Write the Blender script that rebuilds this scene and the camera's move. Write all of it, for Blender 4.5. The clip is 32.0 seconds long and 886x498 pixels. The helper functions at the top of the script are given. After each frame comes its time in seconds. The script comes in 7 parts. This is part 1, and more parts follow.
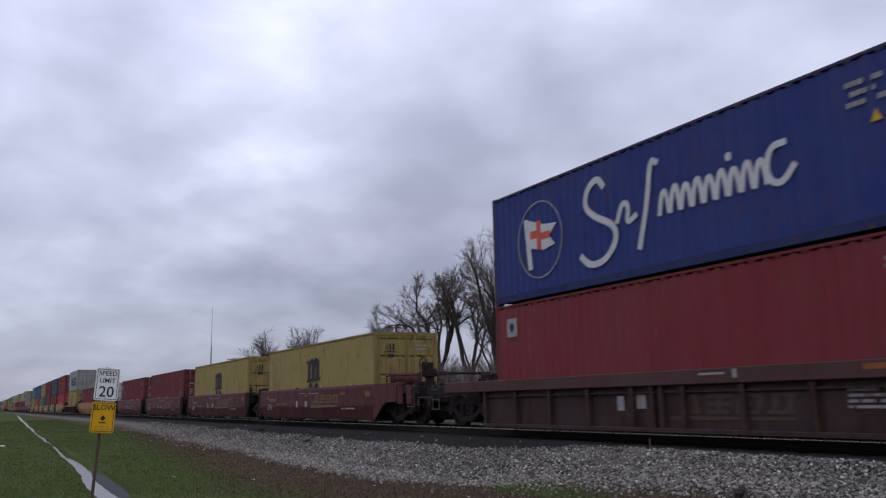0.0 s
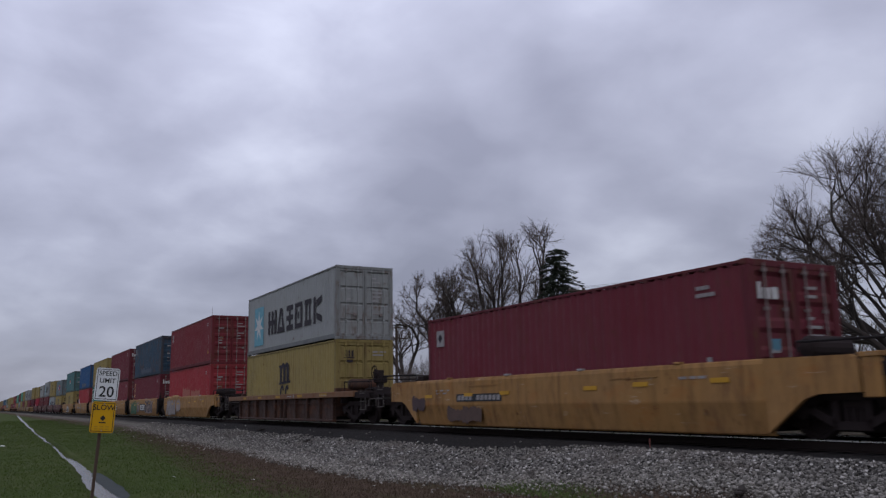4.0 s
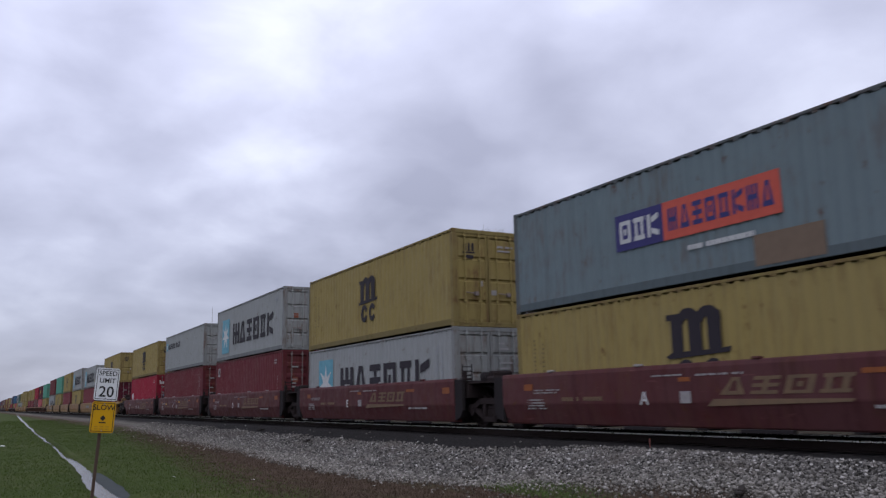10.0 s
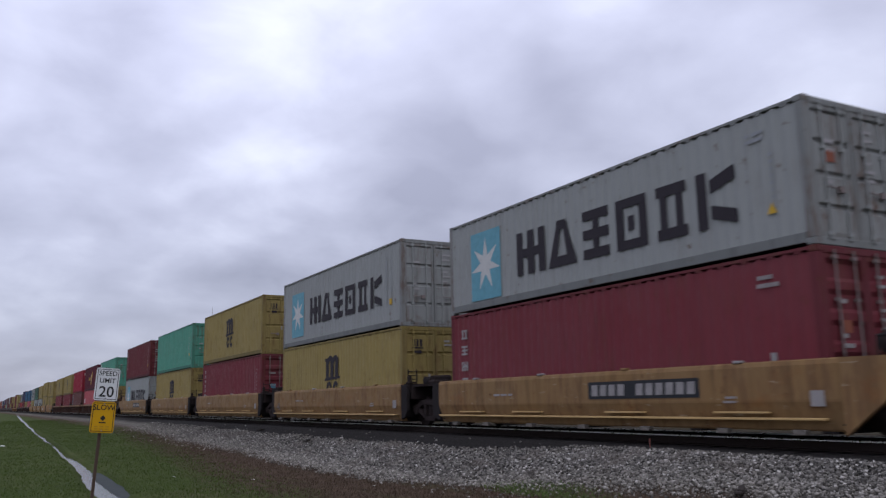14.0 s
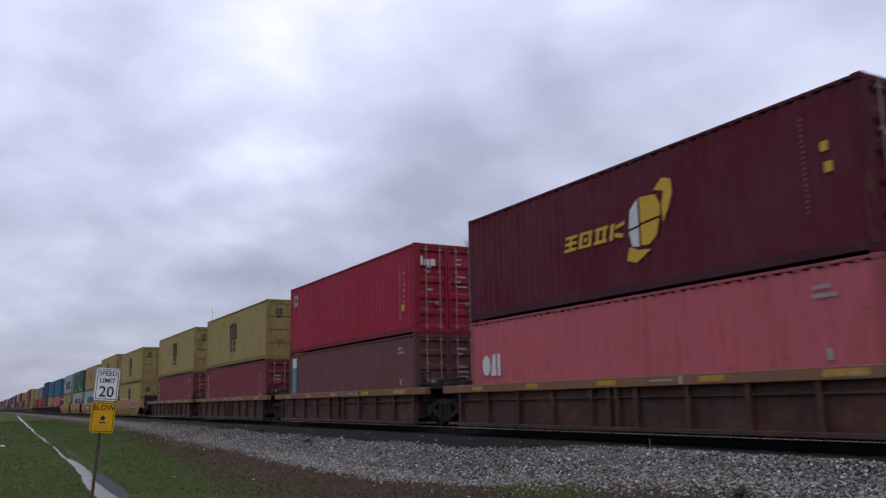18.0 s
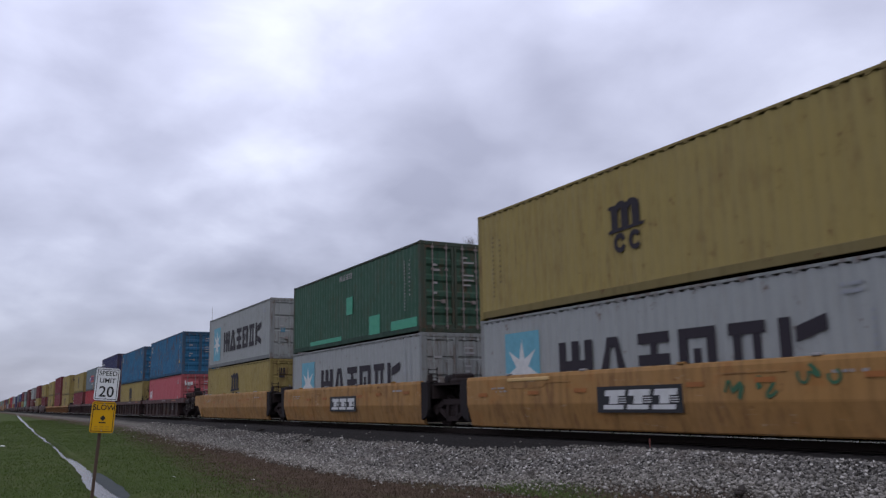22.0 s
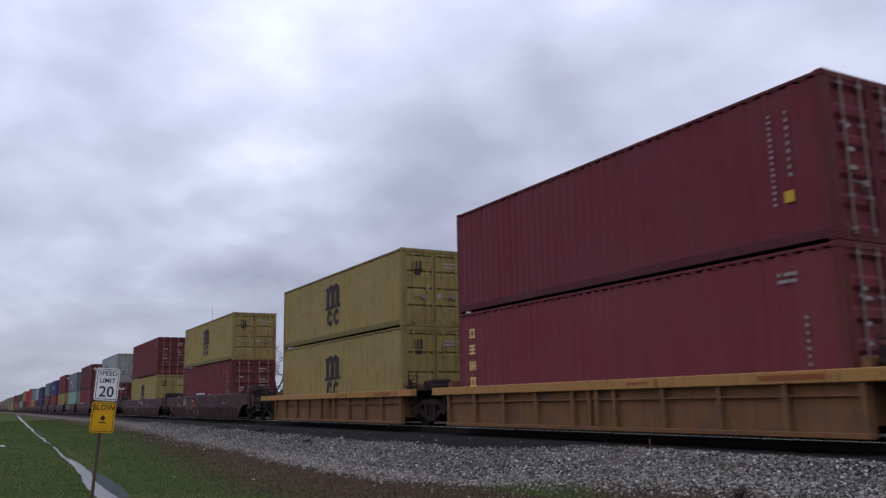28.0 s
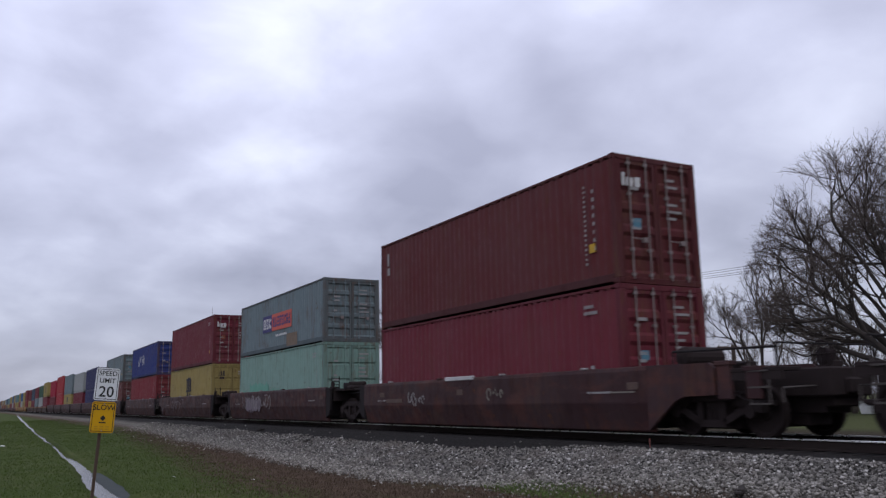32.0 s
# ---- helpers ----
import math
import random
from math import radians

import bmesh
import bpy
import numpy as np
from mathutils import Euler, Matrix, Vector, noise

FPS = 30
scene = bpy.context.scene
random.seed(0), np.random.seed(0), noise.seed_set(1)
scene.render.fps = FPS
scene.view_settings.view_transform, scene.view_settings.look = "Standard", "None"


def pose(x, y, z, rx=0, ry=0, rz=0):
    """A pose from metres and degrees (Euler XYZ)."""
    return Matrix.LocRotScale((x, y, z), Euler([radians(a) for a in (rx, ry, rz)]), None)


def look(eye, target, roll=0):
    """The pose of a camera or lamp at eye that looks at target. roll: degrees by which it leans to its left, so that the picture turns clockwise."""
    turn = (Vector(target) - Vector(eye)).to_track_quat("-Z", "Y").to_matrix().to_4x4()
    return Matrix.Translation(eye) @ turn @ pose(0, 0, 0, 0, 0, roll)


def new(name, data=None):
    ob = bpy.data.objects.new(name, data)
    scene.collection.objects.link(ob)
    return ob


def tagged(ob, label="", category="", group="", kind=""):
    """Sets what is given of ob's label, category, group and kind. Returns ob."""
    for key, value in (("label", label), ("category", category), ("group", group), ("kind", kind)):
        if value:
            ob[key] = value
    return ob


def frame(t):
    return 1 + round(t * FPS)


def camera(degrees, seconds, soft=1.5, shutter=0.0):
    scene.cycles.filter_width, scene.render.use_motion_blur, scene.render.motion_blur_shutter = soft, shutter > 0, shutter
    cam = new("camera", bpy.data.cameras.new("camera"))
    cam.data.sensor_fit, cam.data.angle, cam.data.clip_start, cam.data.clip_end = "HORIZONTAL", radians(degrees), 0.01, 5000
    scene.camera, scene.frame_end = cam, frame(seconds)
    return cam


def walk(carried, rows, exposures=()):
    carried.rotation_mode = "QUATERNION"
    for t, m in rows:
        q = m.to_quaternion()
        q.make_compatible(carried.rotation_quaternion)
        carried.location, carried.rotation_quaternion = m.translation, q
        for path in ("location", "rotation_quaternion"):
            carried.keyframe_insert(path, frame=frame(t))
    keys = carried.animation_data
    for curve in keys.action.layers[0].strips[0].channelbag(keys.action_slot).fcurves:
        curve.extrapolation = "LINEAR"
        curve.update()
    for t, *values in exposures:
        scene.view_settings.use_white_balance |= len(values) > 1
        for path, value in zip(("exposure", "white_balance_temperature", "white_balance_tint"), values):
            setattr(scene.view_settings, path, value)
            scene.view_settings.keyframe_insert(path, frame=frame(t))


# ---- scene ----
EYE = (-0.005, -0.397, 0.738)
AIM = (0.47625, 0.86056, 0.18062)
cam = camera(56.23, 32.0, soft=1.3, shutter=0.11)
STAND = look(EYE, [e + 20 * a for e, a in zip(EYE, AIM)], -1.07)
walk(cam, [(0.0, STAND), (32.0, STAND)], exposures=[(0.0, -0.05), (1.0, -0.27), (2.5, -0.32), (4.5, -0.4), (5.2, -0.30), (6.8, 0.13), (8.0, 0.12), (9.0, 0.02), (32.0, 0.0)])

# ---- world and sun: an overcast afternoon ----
world = bpy.data.worlds.new("overcast")
scene.world = world
world.use_nodes = True
W = world.node_tree
W.nodes.clear()


def wn(kind, **values):
    n = W.nodes.new(kind)
    for k, v in values.items():
        n.inputs[k].default_value = v
    return n


def sky():
    co = W.nodes.new("ShaderNodeTexCoord")
    sep = W.nodes.new("ShaderNodeSeparateXYZ")
    W.links.new(co.outputs["Generated"], sep.inputs[0])
    lift = W.nodes.new("ShaderNodeMath")
    lift.operation = "MAXIMUM"
    W.links.new(sep.outputs["Z"], lift.inputs[0])
    lift.inputs[1].default_value = 0.0
    add = W.nodes.new("ShaderNodeMath")
    W.links.new(lift.outputs[0], add.inputs[0])
    add.inputs[1].default_value = 0.38
    flat = W.nodes.new("ShaderNodeCombineXYZ")
    for axis in "XY":
        div = W.nodes.new("ShaderNodeMath")
        div.operation = "DIVIDE"
        W.links.new(sep.outputs[axis], div.inputs[0])
        W.links.new(add.outputs[0], div.inputs[1])
        W.links.new(div.outputs[0], flat.inputs[axis])
    move = W.nodes.new("ShaderNodeVectorMath")
    W.links.new(flat.outputs[0], move.inputs[0])
    move.inputs[1].default_value = (3.1, 7.4, 0.6)
    big = wn("ShaderNodeTexNoise", Scale=1.9, Detail=3.0, Roughness=0.45, Distortion=0.2)
    fine = wn("ShaderNodeTexNoise", Scale=5.2, Detail=5.0, Roughness=0.5, Distortion=0.2)
    for n in (big, fine):
        W.links.new(move.outputs[0], n.inputs["Vector"])
    mix = W.nodes.new("ShaderNodeMix")
    mix.inputs[0].default_value = 0.30
    W.links.new(big.outputs["Fac"], mix.inputs[2])
    W.links.new(fine.outputs["Fac"], mix.inputs[3])
    ramp = W.nodes.new("ShaderNodeValToRGB")
    # thin bright places and thick dark ones in the cloud: (direction, width as a cosine, by how much)
    last = mix.outputs[0]
    for way, edge, amount in (((0.246, 0.921, 0.302), 0.972, 0.008), ((0.505, 0.8, 0.324), 0.978, -0.042), ((0.763, 0.536, 0.363), 0.975, -0.035), ((0.336, 0.917, 0.215), 0.990, 0.028)):
        dot = W.nodes.new("ShaderNodeVectorMath")
        dot.operation = "DOT_PRODUCT"
        W.links.new(co.outputs["Generated"], dot.inputs[0])
        dot.inputs[1].default_value = way
        fall = wn("ShaderNodeMapRange", **{"From Min": edge, "From Max": 1.0, "To Min": 0.0, "To Max": 2.0 * amount})
        W.links.new(dot.outputs["Value"], fall.inputs["Value"])
        torn = W.nodes.new("ShaderNodeMath")
        torn.operation = "MULTIPLY_ADD"
        W.links.new(fall.outputs[0], torn.inputs[0])
        W.links.new(fine.outputs["Fac"], torn.inputs[1])
        W.links.new(last, torn.inputs[2])
        last = torn.outputs[0]
    W.links.new(last, ramp.inputs[0])
    stops = [(0.35, (0.375, 0.39, 0.52, 1)), (0.5, (0.54, 0.562, 0.725, 1)), (0.64, (0.775, 0.81, 0.995, 1))]
    while len(ramp.color_ramp.elements) < len(stops):
        ramp.color_ramp.elements.new(0.5)
    for e, (at, c) in zip(ramp.color_ramp.elements, stops):
        e.position, e.color = at, c
    air = W.nodes.new("ShaderNodeTexSky")
    air.sky_type, air.sun_disc = "NISHITA", False
    air.sun_elevation, air.sun_rotation = radians(40), radians(160)
    soft = W.nodes.new("ShaderNodeBackground")
    soft.inputs["Strength"].default_value = 1.0
    # an overcast sky is brighter overhead than at its rim
    rise = wn("ShaderNodeMapRange", **{"From Min": 0.0, "From Max": 0.5, "To Min": 0.66, "To Max": 1.64})
    W.links.new(lift.outputs[0], rise.inputs["Value"])
    W.links.new(ramp.outputs[0], soft.inputs["Color"])
    # the cloud is thinner on the side away from the track
    side = wn("ShaderNodeMapRange", **{"From Min": -1.0, "From Max": 1.0, "To Min": 1.40, "To Max": 0.90})
    W.links.new(sep.outputs["X"], side.inputs["Value"])
    power = W.nodes.new("ShaderNodeMath")
    power.operation = "MULTIPLY"
    W.links.new(rise.outputs[0], power.inputs[0])
    W.links.new(side.outputs[0], power.inputs[1])
    W.links.new(power.outputs[0], soft.inputs["Strength"])
    clear = W.nodes.new("ShaderNodeBackground")
    clear.inputs["Strength"].default_value = 0.08
    W.links.new(air.outputs[0], clear.inputs["Color"])
    blend = W.nodes.new("ShaderNodeMixShader")
    blend.inputs[0].default_value = 0.12
    W.links.new(soft.outputs[0], blend.inputs[1])
    W.links.new(clear.outputs[0], blend.inputs[2])
    out = W.nodes.new("ShaderNodeOutputWorld")
    W.links.new(blend.outputs[0], out.inputs["Surface"])


sky()
sun = new("sun", bpy.data.lights.new("sun", "SUN"))
sun.data.energy, sun.data.angle, sun.data.color = 0.5, radians(25), (1.0, 0.97, 0.92)
sun.matrix_world = look((0, 0, 0), (0.25, 0.72, -0.75))

# ---- materials ----
MATS = {}


class Tree:
    """A short way to write shader nodes."""

    def __init__(self, name):
        self.mat = bpy.data.materials.new(name)
        self.mat.use_nodes = True
        self.t = self.mat.node_tree
        self.bsdf = self.t.nodes["Principled BSDF"]
        self.co = None

    def n(self, kind, **values):
        node = self.t.nodes.new(kind)
        for k, v in values.items():
            node.inputs[k.replace("_", " ")].default_value = v
        return node

    def link(self, a, b):
        self.t.links.new(a, b)

    def place(self, stretch=(1, 1, 1), shift=True, world_space=False):
        """Coordinates in metres, moved by a chance amount for each object."""
        if world_space:
            src = self.n("ShaderNodeNewGeometry").outputs["Position"]
        else:
            src = self.n("ShaderNodeTexCoord").outputs["Object"]
        sc = self.n("ShaderNodeVectorMath")
        sc.operation = "MULTIPLY"
        self.link(src, sc.inputs[0])
        sc.inputs[1].default_value = stretch
        if not shift or world_space:
            return sc.outputs[0]
        info = self.n("ShaderNodeObjectInfo")
        k = self.n("ShaderNodeMath")
        k.operation = "MULTIPLY"
        self.link(info.outputs["Random"], k.inputs[0])
        k.inputs[1].default_value = 91.0
        ad = self.n("ShaderNodeVectorMath")
        self.link(sc.outputs[0], ad.inputs[0])
        self.link(k.outputs[0], ad.inputs[1])
        return ad.outputs[0]

    def noise(self, vec, scale, detail=4.0, rough=0.55):
        node = self.n("ShaderNodeTexNoise", Scale=scale, Detail=detail, Roughness=rough)
        self.link(vec, node.inputs["Vector"])
        return node.outputs["Fac"]

    def ramp(self, fac, a, b, lo=0.0, hi=1.0):
        node = self.n("ShaderNodeMapRange", From_Min=a, From_Max=b, To_Min=lo, To_Max=hi)
        self.link(fac, node.inputs["Value"])
        return node.outputs[0]

    def mix(self, fac, a, b, how="MIX"):
        node = self.n("ShaderNodeMix")
        node.data_type, node.blend_type = "RGBA", how
        for slot, v in ((0, fac), (6, a), (7, b)):
            if isinstance(v, (int, float)):
                node.inputs[slot].default_value = v
            elif isinstance(v, tuple):
                node.inputs[slot].default_value = (*v, 1) if len(v) == 3 else v
            else:
                self.link(v, node.inputs[slot])
        return node.outputs[2]

    def math(self, how, a, b):
        node = self.n("ShaderNodeMath")
        node.operation = how
        for i, v in enumerate((a, b)):
            if isinstance(v, (int, float)):
                node.inputs[i].default_value = v
            else:
                self.link(v, node.inputs[i])
        return node.outputs[0]

    def bump(self, fac, strength, distance):
        node = self.n("ShaderNodeBump", Strength=strength, Distance=distance)
        self.link(fac, node.inputs["Height"])
        self.link(node.outputs[0], self.bsdf.inputs["Normal"])

    def out(self, colour, rough, metal=0.0, spec=0.3):
        self.bsdf.inputs["Specular IOR Level"].default_value = spec
        for key, v in (("Base Color", colour), ("Roughness", rough), ("Metallic", metal)):
            if isinstance(v, tuple):
                self.bsdf.inputs[key].default_value = (*v, 1)
            elif isinstance(v, (int, float)):
                self.bsdf.inputs[key].default_value = v
            else:
                self.link(v, self.bsdf.inputs[key])
        return self.mat


def paint(name, rgb, rust=0.35, dirt=0.4, rough=0.62, spec=0.08, runs=0.0, scrape=None, bleed_to=None):
    """Weathered paint on steel: faded in patches, streaked downwards, rusted in spots."""
    if name in MATS:
        return MATS[name]
    m = Tree(name)
    vec = m.place()
    broad = m.noise(vec, 0.55, 3.0)
    streak = m.noise(m.place((5.0, 5.0, 0.35)), 1.0, 5.0, 0.65)
    spots = m.noise(vec, 3.2, 8.0, 0.68)
    grain = m.noise(vec, 40.0, 3.0)
    faded = tuple(min(1.0, c * 0.93 + 0.011) for c in rgb)
    dark = tuple(c * 0.55 for c in rgb)
    col = m.mix(m.ramp(broad, 0.35, 0.68), rgb, faded)
    col = m.mix(m.ramp(streak, 0.5, 0.78, 0.0, dirt), col, dark)
    col = m.mix(m.ramp(spots, 0.64 - 0.03 * rust, 0.72, 0.0, min(1.0, rust * 1.6)), col, (0.085, 0.04, 0.022))
    col = m.mix(m.ramp(grain, 0.3, 0.7, 0.0, 0.12), col, dark)
    if runs:
        # rust that has bloomed in patches and run down the side
        bloom = m.noise(vec, 0.8, 4.0, 0.6)
        trail = m.noise(m.place((3.5, 3.5, 0.55)), 1.6, 7.0, 0.72)
        amount = m.math("MULTIPLY", m.ramp(bloom, 0.42, 0.56), m.ramp(trail, 0.47, 0.6))
        col = m.mix(m.math("MULTIPLY", amount, runs), col, m.mix(spots, (0.05, 0.035, 0.03), (0.12, 0.05, 0.022)))
    if scrape:
        # paint scraped pale in short level strokes, with orange rust bleeding in places
        level = m.noise(m.place((1.0, 1.1, 7.0)), 1.5, 7.0, 0.72)
        col = m.mix(m.ramp(level, 0.62, 0.68, 0.0, 0.55), col, scrape)
        bleed = m.noise(m.place((1.0, 0.8, 1.6)), 1.3, 6.0, 0.65)
        col = m.mix(m.ramp(bleed, 0.50 if bleed_to else 0.56, 0.66 if bleed_to else 0.7, 0.0, 0.7 if bleed_to else 0.4), col, bleed_to or (rgb[0] * 0.95, rgb[1] * 0.62, rgb[2] * 0.4))
    m.bump(m.noise(vec, 9.0, 4.0), 0.12, 0.02)
    MATS[name] = m.out(col, m.ramp(spots, 0.4, 0.75, rough - 0.08, rough + 0.3), spec=spec)
    return MATS[name]


def plain(name, rgb, rough=0.6, metal=0.0, wear=0.25, scale=6.0, spec=0.15):
    """A small part's surface: one colour with worn and dusty patches."""
    if name in MATS:
        return MATS[name]
    m = Tree(name)
    vec = m.place()
    a = m.noise(vec, scale, 6.0, 0.62)
    col = m.mix(m.ramp(a, 0.42, 0.72, 0.0, wear), rgb, tuple(c * 0.45 + 0.02 for c in rgb))
    m.bump(m.noise(vec, scale * 6, 3.0), 0.15, 0.004)
    MATS[name] = m.out(col, m.ramp(a, 0.3, 0.8, rough - 0.1, rough + 0.15), metal, spec)
    return MATS[name]


PAINTS = {
    "mustard": (0.240, 0.184, 0.066), "grey": (0.242, 0.252, 0.246), "white": (0.42, 0.43, 0.43), "ultramarine": (0.022, 0.034, 0.135),
    "red": (0.150, 0.024, 0.030), "brick": (0.110, 0.021, 0.026), "maroon": (0.120, 0.0221, 0.0312), "wine": (0.072, 0.008, 0.018),
    "bright": (0.265, 0.031, 0.037), "scarlet": (0.240, 0.013, 0.031), "pink": (0.34, 0.080, 0.092), "plum": (0.142, 0.029, 0.037),
    "steel": (0.030, 0.058, 0.088), "blue": (0.018, 0.075, 0.180), "azure": (0.018, 0.10, 0.190), "navy": (0.027, 0.030, 0.080),
    "teal": (0.060, 0.145, 0.150), "slate": (0.125, 0.160, 0.170), "green": (0.018, 0.145, 0.100), "mint": (0.075, 0.250, 0.180),
    "oxide": (0.088, 0.021, 0.023), "olive": (0.033, 0.075, 0.050), "pale": (0.170, 0.265, 0.225), "brown": (0.105, 0.042, 0.040), "orange_red": (0.21, 0.042, 0.034),
}
WORDS = {
    "mustard": "mustard yellow", "grey": "light grey", "white": "white", "ultramarine": "deep blue", "red": "faded red", "brick": "brick red",
    "maroon": "maroon", "wine": "dark wine red", "bright": "bright red", "scarlet": "scarlet red", "pink": "faded pinkish red",
    "plum": "plum red", "steel": "dark steel blue", "blue": "blue", "azure": "rust-stained blue", "navy": "navy blue", "teal": "dusty teal",
    "slate": "blue-grey", "green": "green", "mint": "sea green", "oxide": "dull oxide red", "olive": "patched dark green", "pale": "pale green", "brown": "red-brown",
    "orange_red": "orange-red",
}


def rail_paint(key):
    """A darker, rustier mix of a box's colour for its lowest rail."""
    return paint("rail_" + key, tuple(0.55 * c + 0.008 for c in PAINTS[key]), rust=0.7, dirt=0.7, rough=0.75)


def frame_paint(key):
    """The same colour on posts and rails, where it is chipped and rusted most."""
    worn = key in ("azure", "blue", "steel", "teal", "slate", "olive", "ultramarine", "navy")
    base = tuple(c * 0.45 + g for c, g in zip(PAINTS[key], (0.022, 0.016, 0.013))) if worn else tuple(c * 0.74 for c in PAINTS[key])
    return paint("frame_" + key, base, rust=1.0, dirt=0.7, runs=0.6)


def door_paint(key):
    """The doors, where road dirt and rust gather along the rods and hinges."""
    return paint("door_" + key, tuple(c * 0.88 for c in PAINTS[key]), rust=0.9, dirt=0.95, runs=0.55)


def box_paint(key):
    return paint("paint_" + key, PAINTS[key], rust=0.95 if key in ("azure", "steel", "teal") else 0.5, dirt={"mustard": 0.14, "grey": 0.16, "white": 0.2}.get(key, 0.36), runs={"azure": 0.95, "steel": 0.7, "mustard": 0.28, "grey": 0.1, "teal": 0.45, "slate": 0.4}.get(key, 0.22))


CAR_PAINTS = {
    "wine_car": (0.073, 0.023, 0.024), "yellow_car": (0.262, 0.142, 0.050), "tan": (0.200, 0.120, 0.053), "rust": (0.040, 0.022, 0.017),
    "ochre": (0.211, 0.124, 0.056), "mar": (0.029, 0.0175, 0.0175), "orange": (0.150, 0.072, 0.030), "plumcar": (0.036, 0.0175, 0.0185),
}


def car_paint(key):
    return paint("car_" + key, CAR_PAINTS[key], rust=0.75, dirt=0.95, rough=0.6, runs=0.5 if key in ("yellow_car", "tan") else 0.35, bleed_to={"rust": (0.095, 0.040, 0.022), "mar": (0.050, 0.029, 0.025), "orange": (0.075, 0.052, 0.040), "plumcar": (0.075, 0.030, 0.024)}.get(key), scrape=(0.36, 0.31, 0.24) if key in ("yellow_car", "tan", "ochre") else tuple(c * 1.7 + 0.015 for c in CAR_PAINTS[key]))


# top sills have a lighter colour than the panels under them
SILL_PAINTS = {"rust": (0.150, 0.078, 0.042), "ochre": (0.265, 0.165, 0.062), "mar": (0.062, 0.031, 0.029), "orange": (0.29, 0.155, 0.052)}


def sill_paint(key):
    return paint("sill_" + key, SILL_PAINTS[key], rust=0.9, dirt=0.6, rough=0.6, scrape=tuple(c * 1.25 for c in SILL_PAINTS[key]))


BLACK = plain("grimy_black_steel", (0.020, 0.017, 0.0175), 0.85, spec=0.06)
GRIME = plain("oily_brown_cast_steel", (0.023, 0.017, 0.0165), 0.85, spec=0.06)
GALV = plain("galvanised_rod", (0.27, 0.26, 0.26), 0.55, 0.2)
ROD = plain("dull_dirty_rod", (0.165, 0.135, 0.128), 0.65)
IRON = plain("worn_step_iron", (0.07, 0.06, 0.055), 0.6, 0.3)
WHITE_MARK = plain("white_marking", (0.44, 0.44, 0.43), 0.6, wear=0.35)
DIM_MARK = plain("worn_white_marking", (0.24, 0.225, 0.22), 0.65, wear=0.55)
DARK_MARK = plain("charcoal_marking", (0.022, 0.018, 0.023), 0.7)
YELLOW_MARK = plain("yellow_marking", (0.42, 0.26, 0.025), 0.6)
ORANGE_MARK = plain("orange_reflector", (0.20, 0.062, 0.018), 0.6, wear=0.5)
GOLD_MARK = plain("faded_gold_marking", (0.130, 0.085, 0.050), 0.7, wear=0.6)
SKY_MARK = plain("light_blue_marking", (0.10, 0.265, 0.325), 0.6, wear=0.35)
RED_MARK = plain("orange_red_marking", (0.42, 0.075, 0.05), 0.6)
INDIGO_MARK = plain("indigo_marking", (0.032, 0.030, 0.115), 0.6)
BROWN_MARK = plain("brown_repair_patch", (0.14, 0.10, 0.07), 0.7)


# ---- mesh helpers ----
MESHES = {}


def mesh_of(key, build):
    """One shared mesh for each key; build() gives vertices and faces."""
    if key not in MESHES:
        verts, faces = build()
        me = bpy.data.meshes.new(key if isinstance(key, str) else str(key[0]))
        me.from_pydata(verts, [], faces)
        me.materials.append(None)
        me.update()
        MESHES[key] = me
    return MESHES[key]


def part(name, me, material, parent=None, label="", at=None):
    ob = new(name, me)
    if parent is not None:
        ob.parent = parent
    if at is not None:
        ob.matrix_basis = at
    ob.material_slots[0].link = "OBJECT"
    ob.material_slots[0].material = material
    return tagged(ob, label)


def block(x0, x1, y0, y1, z0, z1, b=0.0):
    """A box with chamfered edges, as vertices and faces."""
    if b <= 0:
        v = [(x, y, z) for x in (x0, x1) for y in (y0, y1) for z in (z0, z1)]
        return v, [(0, 1, 3, 2), (4, 6, 7, 5), (0, 4, 5, 1), (2, 3, 7, 6), (0, 2, 6, 4), (1, 5, 7, 3)]
    bm = bmesh.new()
    bmesh.ops.create_cube(bm, size=1.0)
    for v in bm.verts:
        v.co = ((x0 + x1) / 2 + v.co.x * (x1 - x0), (y0 + y1) / 2 + v.co.y * (y1 - y0), (z0 + z1) / 2 + v.co.z * (z1 - z0))
    bmesh.ops.bevel(bm, geom=list(bm.edges), offset=b, segments=1, affect="EDGES")
    bm.verts.index_update()
    out = [tuple(v.co) for v in bm.verts], [tuple(v.index for v in f.verts) for f in bm.faces]
    bm.free()
    return out


def join(*pieces):
    verts, faces = [], []
    for v, f in pieces:
        k = len(verts)
        verts += v
        faces += [tuple(i + k for i in p) for p in f]
    return verts, faces


def prism(outline, x0, x1, axis="x"):
    """A polygon given by (y, z) carried from x0 to x1; axis y: the polygon is (x, z)."""
    n = len(outline)
    put = (lambda a, b, c: (c, a, b)) if axis == "x" else ((lambda a, b, c: (a, c, b)) if axis == "y" else (lambda a, b, c: (a, b, c)))
    v = [put(a, b, x0) for a, b in outline] + [put(a, b, x1) for a, b in outline]
    f = [tuple(range(n)), tuple(range(2 * n - 1, n - 1, -1))]
    f += [(i, i + n, (i + 1) % n + n, (i + 1) % n) for i in range(n)]
    return v, f


